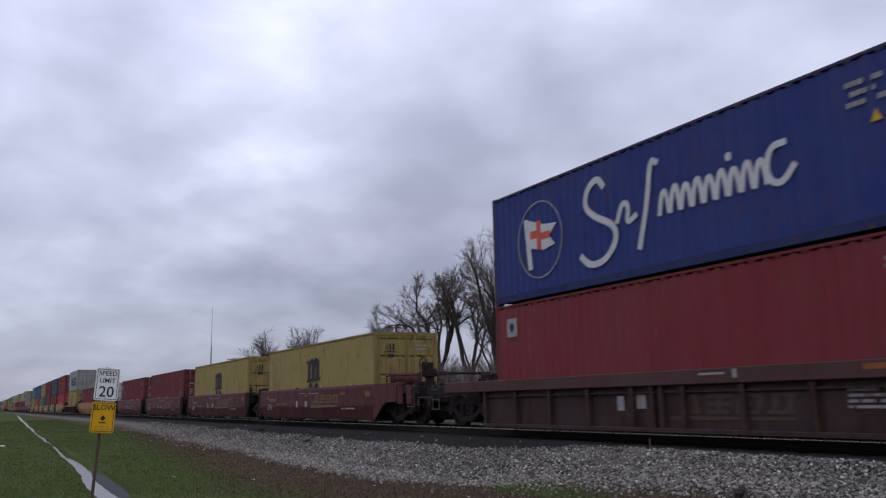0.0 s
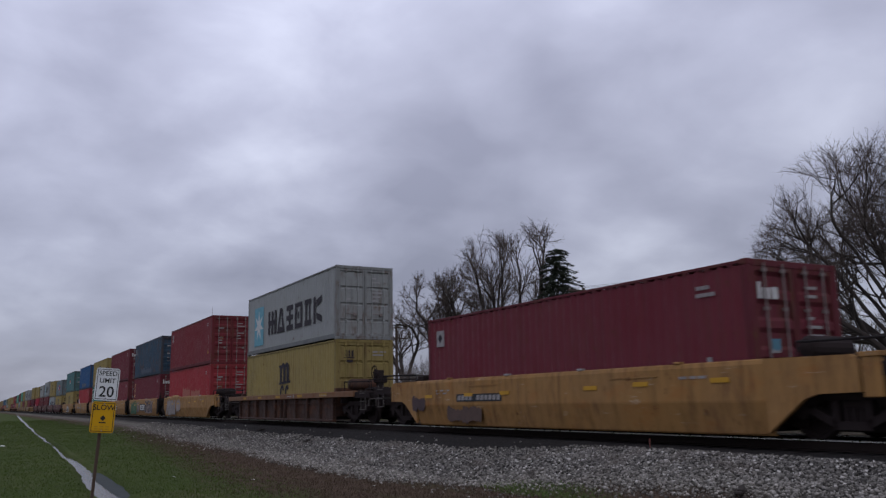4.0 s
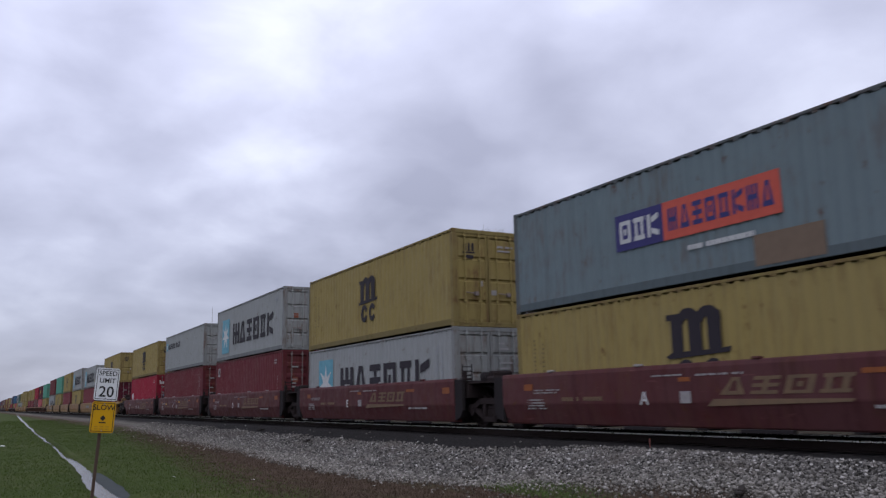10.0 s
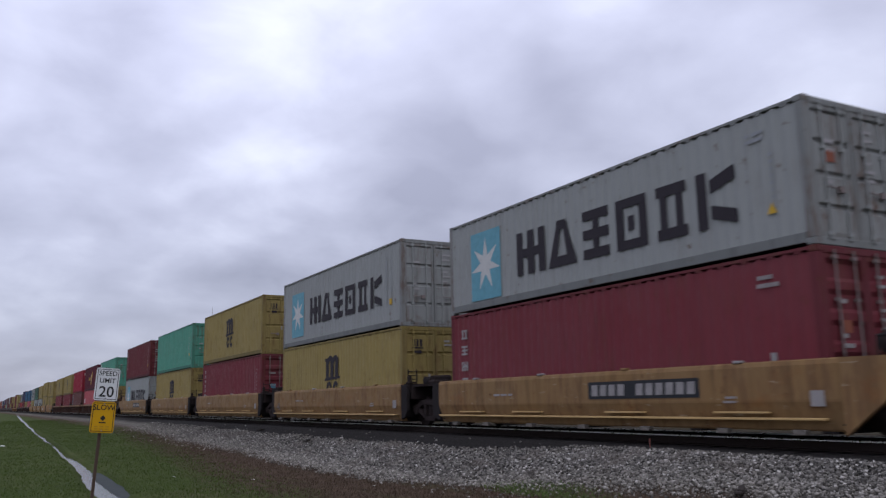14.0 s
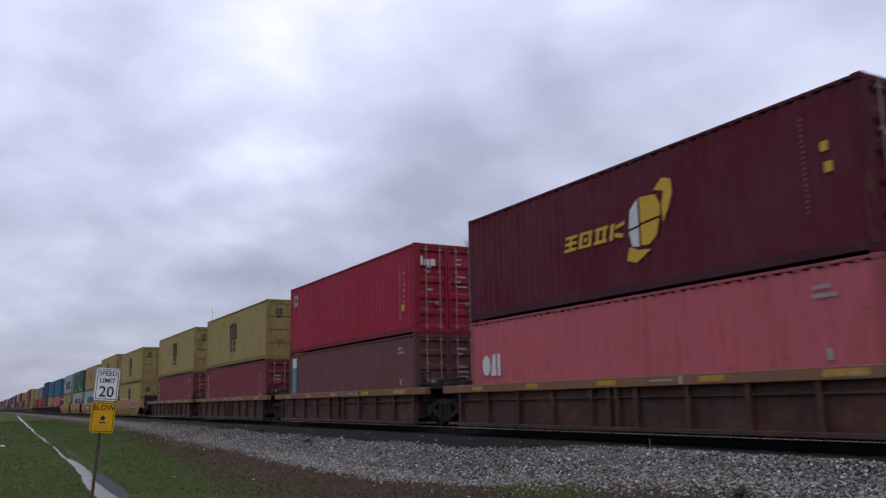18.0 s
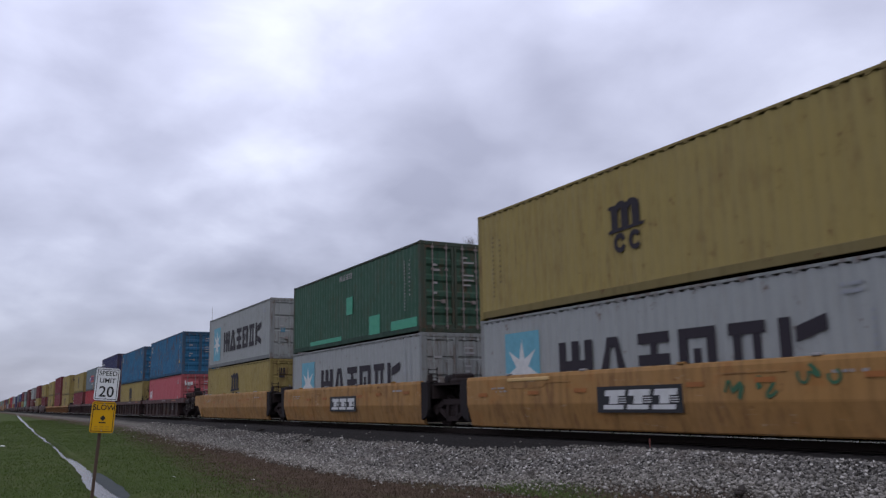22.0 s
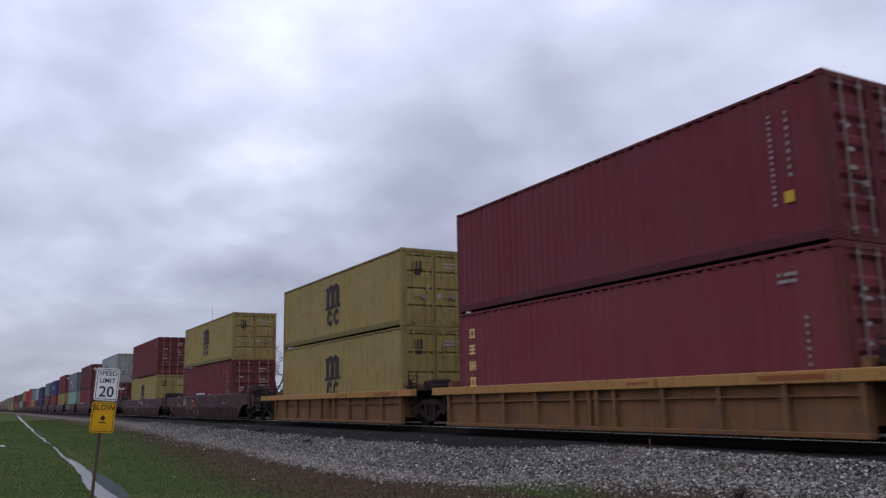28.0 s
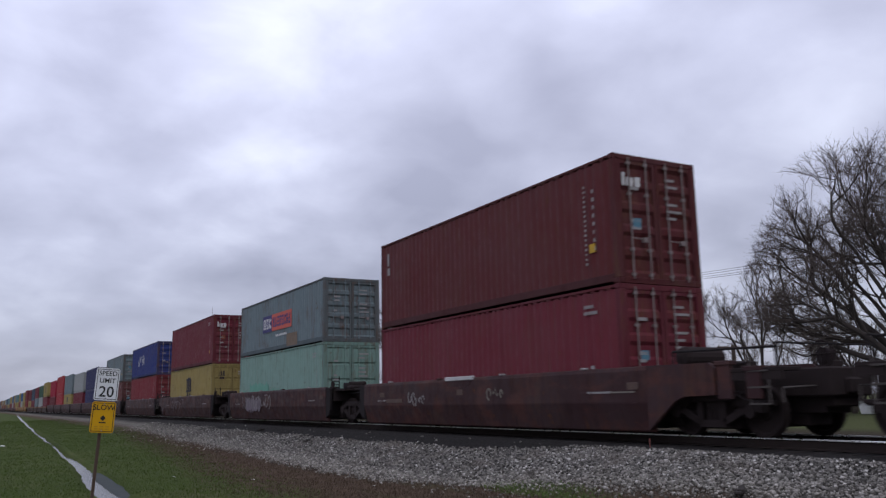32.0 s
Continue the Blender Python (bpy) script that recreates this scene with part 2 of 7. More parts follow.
def tube(p, q, r0, r1=None, sides=8, caps=True):
    p, q = Vector(p), Vector(q)
    r1 = r0 if r1 is None else r1
    d = (q - p).normalized()
    u = d.orthogonal().normalized()
    w = d.cross(u)
    v, f = [], []
    for c, r in ((p, r0), (q, r1)):
        for i in range(sides):
            a = 2 * math.pi * i / sides
            v.append(tuple(c + (u * math.cos(a) + w * math.sin(a)) * r))
    for i in range(sides):
        j = (i + 1) % sides
        f.append((i, j, j + sides, i + sides))
    if caps:
        f += [tuple(range(sides - 1, -1, -1)), tuple(range(sides, 2 * sides))]
    return v, f


def lathe(profile, sides=24):
    """A body of turning about the x axis; profile: (x, radius)."""
    v, f = [], []
    for x, r in profile:
        for i in range(sides):
            a = 2 * math.pi * i / sides
            v.append((x, r * math.cos(a), r * math.sin(a)))
    for k in range(len(profile) - 1):
        for i in range(sides):
            j = (i + 1) % sides
            f.append((k * sides + i, k * sides + j, (k + 1) * sides + j, (k + 1) * sides + i))
    f += [tuple(range(sides)), tuple(range(len(v) - 1, len(v) - sides - 1, -1))]
    return v, f


def glyphs(text, size):
    """Flat letters of the built-in font, in the plane x = 0, reading towards -y, thickened a little."""
    key = ("glyphs", text, size)
    if key not in MESHES:
        cu = bpy.data.curves.new("letters", "FONT")
        cu.body, cu.size, cu.extrude, cu.align_x, cu.resolution_u, cu.offset = text, size, 0.003, "CENTER", 3, size * 0.010
        tmp = bpy.data.objects.new("letters", cu)
        scene.collection.objects.link(tmp)
        dg = bpy.context.evaluated_depsgraph_get()
        me = bpy.data.meshes.new_from_object(tmp.evaluated_get(dg))
        bpy.data.objects.remove(tmp)
        me.transform(Matrix(((0, 0, -1, 0), (-1, 0, 0, 0), (0, 1, 0, 0), (0, 0, 0, 1))))
        me.materials.clear()
        me.materials.append(None)
        MESHES[key] = me
    return MESHES[key]

# ---- containers: x across (the near side is -x), y along (the leading end is -y), z up from the floor ----
HALF, WIDE = 6.096, 1.219
HIGH, LOW = 2.896, 2.591


def ribs(length, pitch=0.278, flat=0.075, depth=0.021):
    """Stations of a trapezoidal corrugation along a length: (place, depth)."""
    n = max(1, round(length / pitch))
    p = length / n
    slope = (p - 2 * flat) / 2
    out = []
    for i in range(n):
        a = i * p
        out += [(a, 0.0), (a + flat, 0.0), (a + flat + slope, depth), (a + 2 * flat + slope, depth)]
    out.append((length, 0.0))
    return out


def wall_mesh(h, side):
    def build():
        st = ribs(2 * HALF - 0.26)
        v, f = [], []
        for a, d in st:
            # the hollows end short of the top rail: slots put in for its shade
            for z in (0.186, h - 0.08 if d == 0 else h - 0.112):
                v.append((side * (WIDE - 0.012 - d), HALF - 0.13 - a, z))
        for i in range(len(st) - 1):
            q = (2 * i, 2 * i + 1, 2 * i + 3, 2 * i + 2)
            f.append(q if side < 0 else q[::-1])
        return v, f
    return mesh_of(("side_wall", h, side), build)


def roof_mesh(h):
    def build():
        st = ribs(2 * HALF - 0.2, 0.42, 0.1, 0.02)
        v = [(x, HALF - 0.1 - a, h - 0.06 - d) for a, d in st for x in (-WIDE + 0.05, WIDE - 0.05)]
        return v, [(2 * i, 2 * i + 2, 2 * i + 3, 2 * i + 1) for i in range(len(st) - 1)]
    return mesh_of(("roof", h), build)


def end_mesh(h):
    def build():
        st = ribs(2 * WIDE - 0.3, 0.25, 0.06, 0.045)
        v = [(-WIDE + 0.15 + a, HALF - 0.02 - d, z) for a, d in st for z in (0.12, h - 0.1)]
        f = [(2 * i, 2 * i + 1, 2 * i + 3, 2 * i + 2) for i in range(len(st) - 1)]
        return join((v, f), block(-WIDE + 0.15, WIDE - 0.15, HALF - 0.09, HALF - 0.005, 0.09, 0.20), block(-WIDE + 0.15, WIDE - 0.15, HALF - 0.09, HALF - 0.005, h - 0.11, h - 0.01))
    return mesh_of(("end_wall", h), build)


def door_mesh(h, hand, style):
    """One door leaf: a frame with pressed panels; hand -1 is the leaf on the near side."""
    def build():
        x0, x1 = (-1.10, -0.012) if hand < 0 else (0.012, 1.10)
        y = -HALF + 0.03
        z0, z1 = 0.17, h - 0.15
        n = 5 if style == "ribbed" else 4
        v, f = [], []
        prof = [(z0, 0.0)]
        gap = (z1 - z0) / n
        for i in range(n):
            a = z0 + i * gap
            if style == "ribbed":
                prof += [(a + 0.12 * gap, 0.0), (a + 0.26 * gap, 0.05), (a + 0.72 * gap, 0.05), (a + 0.88 * gap, 0.0)]
            else:
                prof += [(a + 0.78 * gap, 0.0), (a + 0.84 * gap, 0.045), (a + 0.92 * gap, 0.045), (a + 0.98 * gap, 0.0)]
        prof.append((z1, 0.0))
        for z, d in prof:
            for x in (x0 + 0.07, x1 - 0.07):
                v.append((x, y + d, z))
        for i in range(len(prof) - 1):
            f.append((2 * i, 2 * i + 2, 2 * i + 3, 2 * i + 1)[::-1])
        return v, f
    return mesh_of(("door", h, hand, style), build)


def door_frame(h, hand):
    """The ring-shaped edge of a door leaf, as one body."""
    def build():
        x0, x1 = (-1.10, -0.012) if hand < 0 else (0.012, 1.10)
        z0, z1, t, y0, y1 = 0.14, h - 0.13, 0.085, -HALF + 0.018, -HALF + 0.08
        ring_o = [(x0, z0), (x1, z0), (x1, z1), (x0, z1)]
        ring_i = [(x0 + t, z0 + t), (x1 - t, z0 + t), (x1 - t, z1 - t), (x0 + t, z1 - t)]
        v = [(x, y, z) for y in (y0, y1) for r in (ring_o, ring_i) for x, z in r]
        f = []
        for i in range(4):
            j = (i + 1) % 4
            f += [(i, j, 4 + j, 4 + i), (8 + i, 12 + i, 12 + j, 8 + j), (i, 8 + i, 8 + j, j), (4 + i, 4 + j, 12 + j, 12 + i)]
        return v, f
    return mesh_of(("door_frame", h, hand), build)


def rod_mesh(h, x):
    def build():
        y = -HALF - 0.012
        bits = [tube((x, y, 0.1), (x, y, h - 0.07), 0.019, sides=6)]
        for z in (0.2, 0.75, h - 0.9, h - 0.2):
            bits.append(block(x - 0.05, x + 0.05, y - 0.015, y + 0.04, z - 0.03, z + 0.03))
        return join(*bits)
    return mesh_of(("rod", h, round(x, 2)), build)


def handle_mesh(x):
    return mesh_of(("handle", round(x, 2)), lambda: join(tube((x, -HALF - 0.035, 1.0), (x + 0.42, -HALF - 0.035, 0.97), 0.014, sides=6), block(x + 0.3, x + 0.42, -HALF - 0.05, -HALF + 0.02, 0.92, 1.03)))


CASTING = mesh_of("corner_casting", lambda: join(block(-0.081, 0.081, -0.089, 0.089, -0.057, 0.057, 0.008), block(-0.085, -0.078, -0.045, 0.045, -0.03, 0.03), block(-0.04, 0.04, -0.093, -0.086, -0.03, 0.03)))
POST = {h: mesh_of(("corner_post", h), lambda h=h: block(-0.075, 0.075, -0.08, 0.08, 0.118, h - 0.118, 0.01)) for h in (HIGH, LOW)}
RAIL_TOP = mesh_of("top_rail", lambda: join(block(-0.034, 0.03, -HALF + 0.17, HALF - 0.17, -0.074, -0.016, 0.006), *[block(-0.030, -0.0, -HALF + 0.32 + 0.556 * i, -HALF + 0.46 + 0.556 * i, -0.112, -0.070) for i in range(21)]))
RAIL_LOW = mesh_of("bottom_rail", lambda: join(block(-0.025, 0.025, -HALF + 0.17, HALF - 0.17, 0.045, 0.225, 0.008)))
HEADER = mesh_of("door_header", lambda: join(block(-WIDE + 0.16, WIDE - 0.16, -HALF + 0.005, -HALF + 0.11, -0.135, -0.005, 0.01), *[block(x - 0.09, x + 0.09, -HALF - 0.012, -HALF + 0.02, -0.12, -0.085) for x in (-0.8, -0.3, 0.3, 0.8)]))
SILL = mesh_of("door_sill", lambda: join(block(-WIDE + 0.16, WIDE - 0.16, -HALF + 0.005, -HALF + 0.12, 0.0, 0.14, 0.01), *[block(x - 0.09, x + 0.09, -HALF - 0.012, -HALF + 0.02, 0.09, 0.13) for x in (-0.8, -0.3, 0.3, 0.8)]))
FLOOR = mesh_of("floor_panel", lambda: block(-WIDE + 0.04, WIDE - 0.04, -HALF + 0.12, HALF - 0.12, 0.12, 0.17))


def side_marks(key, polys, x=-WIDE - 0.002):
    """Shapes on the near side: (a, b) with a metres from the trailing end and b metres up."""
    return mesh_of(key, lambda: join(*[prism([(HALF - a, b) for a, b in p], x, x - 0.004) for p in polys]))


def rect(a0, a1, b0, b1, lean=0.0):
    return [(a0, b0), (a1, b0), (a1 + lean, b1), (a0 + lean, b1)]


def oval(a, b, ra, rb, n=20):
    return [(a + ra * math.cos(2 * math.pi * i / n), b + rb * math.sin(2 * math.pi * i / n)) for i in range(n)]


def stroke(points, wide):
    """A painted line through points, as one quad for each stretch."""
    out = []
    for (a0, b0), (a1, b1) in zip(points, points[1:]):
        d = math.hypot(a1 - a0, b1 - b0) or 1e-6
        na, nb = -(b1 - b0) / d * wide / 2, (a1 - a0) / d * wide / 2
        ea, eb = (a1 - a0) / d * wide * 0.2, (b1 - b0) / d * wide * 0.2
        out.append([(a0 - ea + na, b0 - eb + nb), (a0 - ea - na, b0 - eb - nb), (a1 + ea - na, b1 + eb - nb), (a1 + ea + na, b1 + eb + nb)])
    return out


def ring(a, b, ra, rb, wide, start=0, stop=360, n=22):
    pts = [(a + ra * math.cos(radians(start + (stop - start) * i / n)), b + rb * math.sin(radians(start + (stop - start) * i / n))) for i in range(n + 1)]
    return stroke(pts, wide)


def bars(seed, a0, a1, b0, b1, rows, fill=0.8):
    """Unreadable writing: rows of short bars."""
    r = random.Random(seed)
    out, h = [], (b1 - b0) / rows
    for i in range(rows):
        a, stop = a0, a0 + (a1 - a0) * r.uniform(0.75, 1.0)
        while a < stop - 0.02:
            w = min(stop - a, h * r.uniform(0.35, 0.75))
            if r.random() < fill:
                out.append(rect(a, a + w * 0.8, b0 + i * h + 0.2 * h, b0 + i * h + 0.72 * h))
            a += w
    return out or [rect(a0, a1, b0, b1)]


def ragged(seed, a0, a1, b0, b1):
    """A brushed-over area with an uneven edge, in upright strips."""
    r = random.Random(seed)
    out, a = [], a0
    while a < a1:
        w = r.uniform(0.12, 0.34)
        out.append(rect(a, min(a1, a + w), b0 + (b1 - b0) * r.uniform(0, 0.3), b1 - (b1 - b0) * r.uniform(0, 0.4)))
        a += w
    return out


def column(a0, a1, b0, b1, n, seed=0, fill=0.72):
    """A standing row of n plain blocks."""
    out, h = [], (b1 - b0) / n
    for i in range(n):
        cut = 0.12 * (a1 - a0) * ((i + seed) % 3)
        low, high = b0 + i * h + h * 0.14, b0 + i * h + h * fill
        if a1 - a0 > 0.2:
            for form in FORMS[(i * 2 + seed) % 6]:
                out.append([(a0 + (a1 - a0) * u, low + (high - low) * v) for u, v in form])
        else:
            out.append(rect(a0 + cut * 0.5, a1 - cut, low, high))
    return out


FORMS = (
    # plain block forms in a unit square that spell nothing
    ([(0, 0), (0.22, 0), (0.22, 1), (0, 1)], [(0.39, 0), (0.61, 0), (0.61, 1), (0.39, 1)], [(0.78, 0), (1, 0), (1, 1), (0.78, 1)], [(0.22, 0.4), (0.39, 0.4), (0.39, 0.6), (0.22, 0.6)], [(0.61, 0.4), (0.78, 0.4), (0.78, 0.6), (0.61, 0.6)]),
    ([(0, 0), (1, 0), (0.93, 0.22), (0.07, 0.22)], [(0.29, 0.8), (0.71, 0.8), (0.66, 1), (0.34, 1)], [(0.07, 0.22), (0.33, 0.22), (0.43, 0.8), (0.29, 0.8)], [(0.67, 0.22), (0.93, 0.22), (0.71, 0.8), (0.57, 0.8)]),
    ([(0, 0), (1, 0), (1, 0.2), (0, 0.2)], [(0, 0.4), (1, 0.4), (1, 0.6), (0, 0.6)], [(0, 0.8), (1, 0.8), (1, 1), (0, 1)], [(0.4, 0.2), (0.6, 0.2), (0.6, 0.4), (0.4, 0.4)], [(0.4, 0.6), (0.6, 0.6), (0.6, 0.8), (0.4, 0.8)]),
    ([(0, 0), (0.24, 0), (0.24, 1), (0, 1)], [(0.76, 0), (1, 0), (1, 1), (0.76, 1)], [(0.24, 0.82), (0.76, 0.82), (0.76, 1), (0.24, 1)], [(0.24, 0), (0.76, 0), (0.76, 0.18), (0.24, 0.18)], [(0.4, 0.36), (0.6, 0.36), (0.6, 0.64), (0.4, 0.64)]),
    ([(0, 0), (1, 0), (1, 0.2), (0, 0.2)], [(0, 0.8), (1, 0.8), (1, 1), (0, 1)], [(0.12, 0.2), (0.34, 0.2), (0.34, 0.8), (0.12, 0.8)], [(0.66, 0.2), (0.88, 0.2), (0.88, 0.8), (0.66, 0.8)]),
    ([(0, 0), (0.26, 0), (0.26, 1), (0, 1)], [(0.36, 0.60), (1, 0.76), (1, 1), (0.36, 0.84)], [(0.36, 0.16), (1, 0), (1, 0.24), (0.36, 0.40)]),
)


def word(spans, b0, b1, lean=0.0, first=0):
    """A row of plain block forms of the size of the signs in a brand's name."""
    out = []
    for k, (a0, a1) in enumerate(spans):
        for form in FORMS[(first + k) % 6]:
            out.append([(a0 + (a1 - a0) * u + lean * v, b0 + (b1 - b0) * v) for u, v in form])
    return out


def star(a, b, r):
    pts = []
    for i in range(14):
        k = r if i % 2 == 0 else r * 0.36
        pts.append((a + k * math.sin(math.pi * i / 7), b + k * math.cos(math.pi * i / 7)))
    return [[(a, b), pts[i], pts[(i + 1) % 14]] for i in range(14)]


def put(parent, name, key, polys, mat, label="", x=-WIDE - 0.002):
    ob = part(name, side_marks(key, polys, x), mat, parent, label)
    return tagged(ob, kind="stuff") if len(polys) > 3 else ob


def mark_mustard(c, h, size=1.0):
    k = 0.0 if h > 2.7 else -0.14
    p = [rect(5.40, 5.70, 1.44 + k, 2.20 + k), rect(5.86, 6.18, 1.44 + k, 2.20 + k), rect(6.34, 6.66, 1.44 + k, 2.18 + k), rect(5.28, 5.5, 2.08 + k, 2.2 + k)]
    p += ring(5.86, 2.02 + k, 0.21, 0.17, 0.2, 15, 165, 8) + ring(6.36, 2.02 + k, 0.22, 0.17, 0.2, 0, 165, 8)
    p += [[(5.22, 1.38 + k), (5.3, 1.33 + k), (6.84, 1.40 + k), (6.88, 1.5 + k), (6.6, 1.47 + k), (5.4, 1.46 + k)]]
    # two broken rings under the bar
    for at, gaps in ((5.74, ((25, 150), (205, 330), (150, 195))), (6.42, ((40, 320),))):
        for start, stop in gaps:
            p += ring(at, 1.0 + k, 0.2, 0.23, 0.155, start, stop, 10)
    p = [[(6.05 + (a - 6.05) * size, 1.5 + k + (b - 1.5 - k) * size) for a, b in q] for q in p]
    put(c, "logo", ("mustard_logo", h, size), p, DARK_MARK, "dark block-shaped line mark")
    put(c, "code_marking", ("mustard_code", h), column(0.73, 0.79, 0.55, h - 0.65, 14, 1, 0.5) + column(1.07, 1.13, 0.9, h - 0.75, 9, 0, 0.45), plain("faded_dark_code", (0.07, 0.055, 0.035), 0.7))


def mark_star(c, h):
    k = 0.0 if h > 2.7 else -0.14
    put(c, "logo_panel", ("star_panel", h), [rect(1.22, 2.72, 0.40 + k, 2.28 + k)], SKY_MARK, "light blue square panel")
    put(c, "star", ("star_white", h), star(1.97, 1.36 + k, 0.74), WHITE_MARK, "white seven-pointed star", -WIDE - 0.007)
    spans = [(3.50, 4.72), (4.86, 5.94), (6.20, 7.10), (7.35, 8.30), (8.60, 9.42), (9.70, 10.64)]
    put(c, "block_marking", ("star_word", h), word(spans, 0.80 + k, 1.90 + k), DARK_MARK, "row of charcoal block shapes")


def mark_line(c, h):
    put(c, "logo_panel", ("small_panel", h), [rect(0.38, 0.90, 1.55, 2.08)], SKY_MARK, "small light blue panel")
    put(c, "star", ("small_star", h), star(0.64, 1.81, 0.22), WHITE_MARK, "", -WIDE - 0.007)
    spans = [(1.15 + 0.40 * i, 1.45 + 0.40 * i) for i in range(6)] + [(3.75 + 0.34 * i, 3.99 + 0.34 * i) for i in range(4)]
    put(c, "lettering", ("line_word", h), word(spans, 1.62, 1.98, 0.03), DARK_MARK)


def mark_twin(c, h):
    put(c, "blue_panel", ("twin_blue", h), [rect(3.94, 5.37, 0.95, 1.73)], INDIGO_MARK)
    put(c, "red_panel", ("twin_red", h), [rect(5.374, 8.23, 0.95, 1.73)], RED_MARK)
    put(c, "white_lettering", ("twin_w", h), word([(4.08, 4.42), (4.52, 4.84), (4.93, 5.25)], 1.1, 1.58, 0, 3) + bars(3, 6.0, 8.0, 0.62, 0.8, 1, 0.9), WHITE_MARK, "", -WIDE - 0.007)
    put(c, "dark_lettering", ("twin_d", h), word([(5.52 + 0.33 * i, 5.77 + 0.33 * i) for i in range(8)], 1.12, 1.58), INDIGO_MARK, "", -WIDE - 0.007)
    put(c, "repair_patch", ("twin_p", h), [rect(7.57, 9.0, 0.1, 0.66)], BROWN_MARK)


def mark_script(c, h):
    put(c, "emblem_ring", ("ultramarine_ring", h), ring(2.12, 1.45, 0.92, 0.95, 0.035, n=34), DIM_MARK)
    put(c, "emblem_flag", ("ultramarine_flag", h), [rect(1.62, 1.80, 0.74, 2.04, -0.14), [(1.72, 1.28), (2.30, 1.16), (2.74, 1.24), (2.52, 1.48), (2.84, 1.74), (2.3, 1.80), (1.68, 2.0)]], WHITE_MARK)
    put(c, "emblem_cross", ("ultramarine_cross", h), [rect(1.74, 2.02, 1.50, 1.70), rect(2.2, 2.56, 1.42, 1.60), rect(2.02, 2.2, 1.20, 1.92)], RED_MARK, "", -WIDE - 0.007)
    def curve(points, wide):
        for _ in range(2):
            out = [points[0]]
            for (a0, b0), (a1, b1) in zip(points, points[1:]):
                out += [(0.75 * a0 + 0.25 * a1, 0.75 * b0 + 0.25 * b1), (0.25 * a0 + 0.75 * a1, 0.25 * b0 + 0.75 * b1)]
            points = out + [points[-1]]
        return stroke(points, wide)

    s = curve([(4.6, 2.2), (4.4, 2.46), (4.02, 2.25), (3.92, 1.85), (4.3, 1.55), (4.88, 1.3), (4.98, 0.95), (4.6, 0.55), (4.05, 0.48), (3.72, 0.75)], 0.15)
    s += curve([(5.0, 1.3), (5.2, 1.72), (5.4, 1.6), (5.3, 1.2), (5.62, 1.35)], 0.12) + curve([(5.66, 0.62), (5.95, 1.5), (6.12, 2.42), (6.3, 2.3)], 0.13)
    for i in range(9):
        a = 6.3 + 0.3 * i
        s += curve([(a, 1.2), (a + 0.08, 1.62), (a + 0.2, 1.68 + 0.06 * (i % 2)), (a + 0.27, 1.22)], 0.11)
    s += [oval(8.15, 1.92, 0.08, 0.09, 8)] + curve([(9.4, 1.85), (9.1, 1.85), (8.95, 1.5), (9.05, 1.2), (9.3, 1.15), (9.55, 1.42)], 0.12)
    put(c, "script_line", ("ultramarine_script", h), s, WHITE_MARK, "flowing white painted strokes")
    put(c, "code_marking", ("ultramarine_code", h), bars(5, 10.6, 11.4, 2.0, 2.5, 3), DIM_MARK)
    put(c, "warning_sign", ("ultramarine_warn", h), [[(10.98, 1.70), (11.18, 1.70), (11.08, 1.90)]], YELLOW_MARK)


def mark_oval(c, h):
    put(c, "block_marking", ("oval_word", h), word([(4.40 + 0.54 * i, 4.84 + 0.54 * i) for i in range(4)], 1.24, 1.60, 0.08, 2), YELLOW_MARK, "row of yellow block shapes")
    put(c, "emblem", ("oval_oval", h), [[(7.02, 1.45), (7.02, 2.0), (7.5, 1.96), (7.62, 1.72), (7.6, 1.5)], [(7.02, 1.40), (7.58, 1.45), (7.48, 1.12), (7.25, 0.96), (7.02, 0.98)],
         [(7.45, 2.06), (7.72, 2.26), (7.95, 2.18), (7.98, 1.9), (7.85, 1.6), (7.68, 1.35), (7.66, 1.7), (7.74, 1.98)], [(6.66, 1.0), (6.55, 0.72), (6.85, 0.64), (7.3, 0.86), (6.9, 0.9)]], YELLOW_MARK, "yellow oval emblem")
    put(c, "emblem_sail", ("oval_sail", h), [[(6.66, 1.38), (6.96, 1.42), (6.96, 1.98), (6.72, 1.78)], [(6.66, 1.33), (6.96, 1.37), (6.96, 0.96), (6.74, 1.0)]], WHITE_MARK, "white sail shape")


def mark_teal(c, h):
    put(c, "red_panel", ("teal_red", h), [rect(5.37, 6.76, 1.40, 1.72)], RED_MARK)
    put(c, "lettering", ("teal_word", h), word([(5.37 + 0.24 * i, 5.56 + 0.24 * i) for i in range(6)], 1.17, 1.38), WHITE_MARK)
    put(c, "patch", ("teal_patch", h), [rect(5.4, 6.02, 0.70, 1.12)], plain("dark_teal_patch", (0.06, 0.12, 0.17)))


def mark_trio(c, h):
    put(c, "logo", ("trio_logo", h), [oval(0.80, 1.38, 0.2, 0.27, 12), [(1.02, 1.1), (1.26, 1.1), (1.26, 1.66), (1.12, 1.66)], rect(1.34, 1.48, 1.1, 1.66)], WHITE_MARK)


def mark_column(c, h, n, mat, wide=0.32, low=0.78, top=None):
    put(c, "standing_lettering", ("col", h, n, mat.name, low, wide), column(0.58, 0.58 + wide, low, top or h - 0.35, n, n), mat)


def mark_strip(c, h, dark):
    put(c, "name_panel", ("strip", h), [rect(0.42, 1.05, 0.5, h - 0.25)], WHITE_MARK, "white upright name panel")
    put(c, "standing_lettering", ("strip_d", h, dark.name), column(0.58, 0.90, 0.58, h - 0.32, 9, 1), dark, "", -WIDE - 0.007)


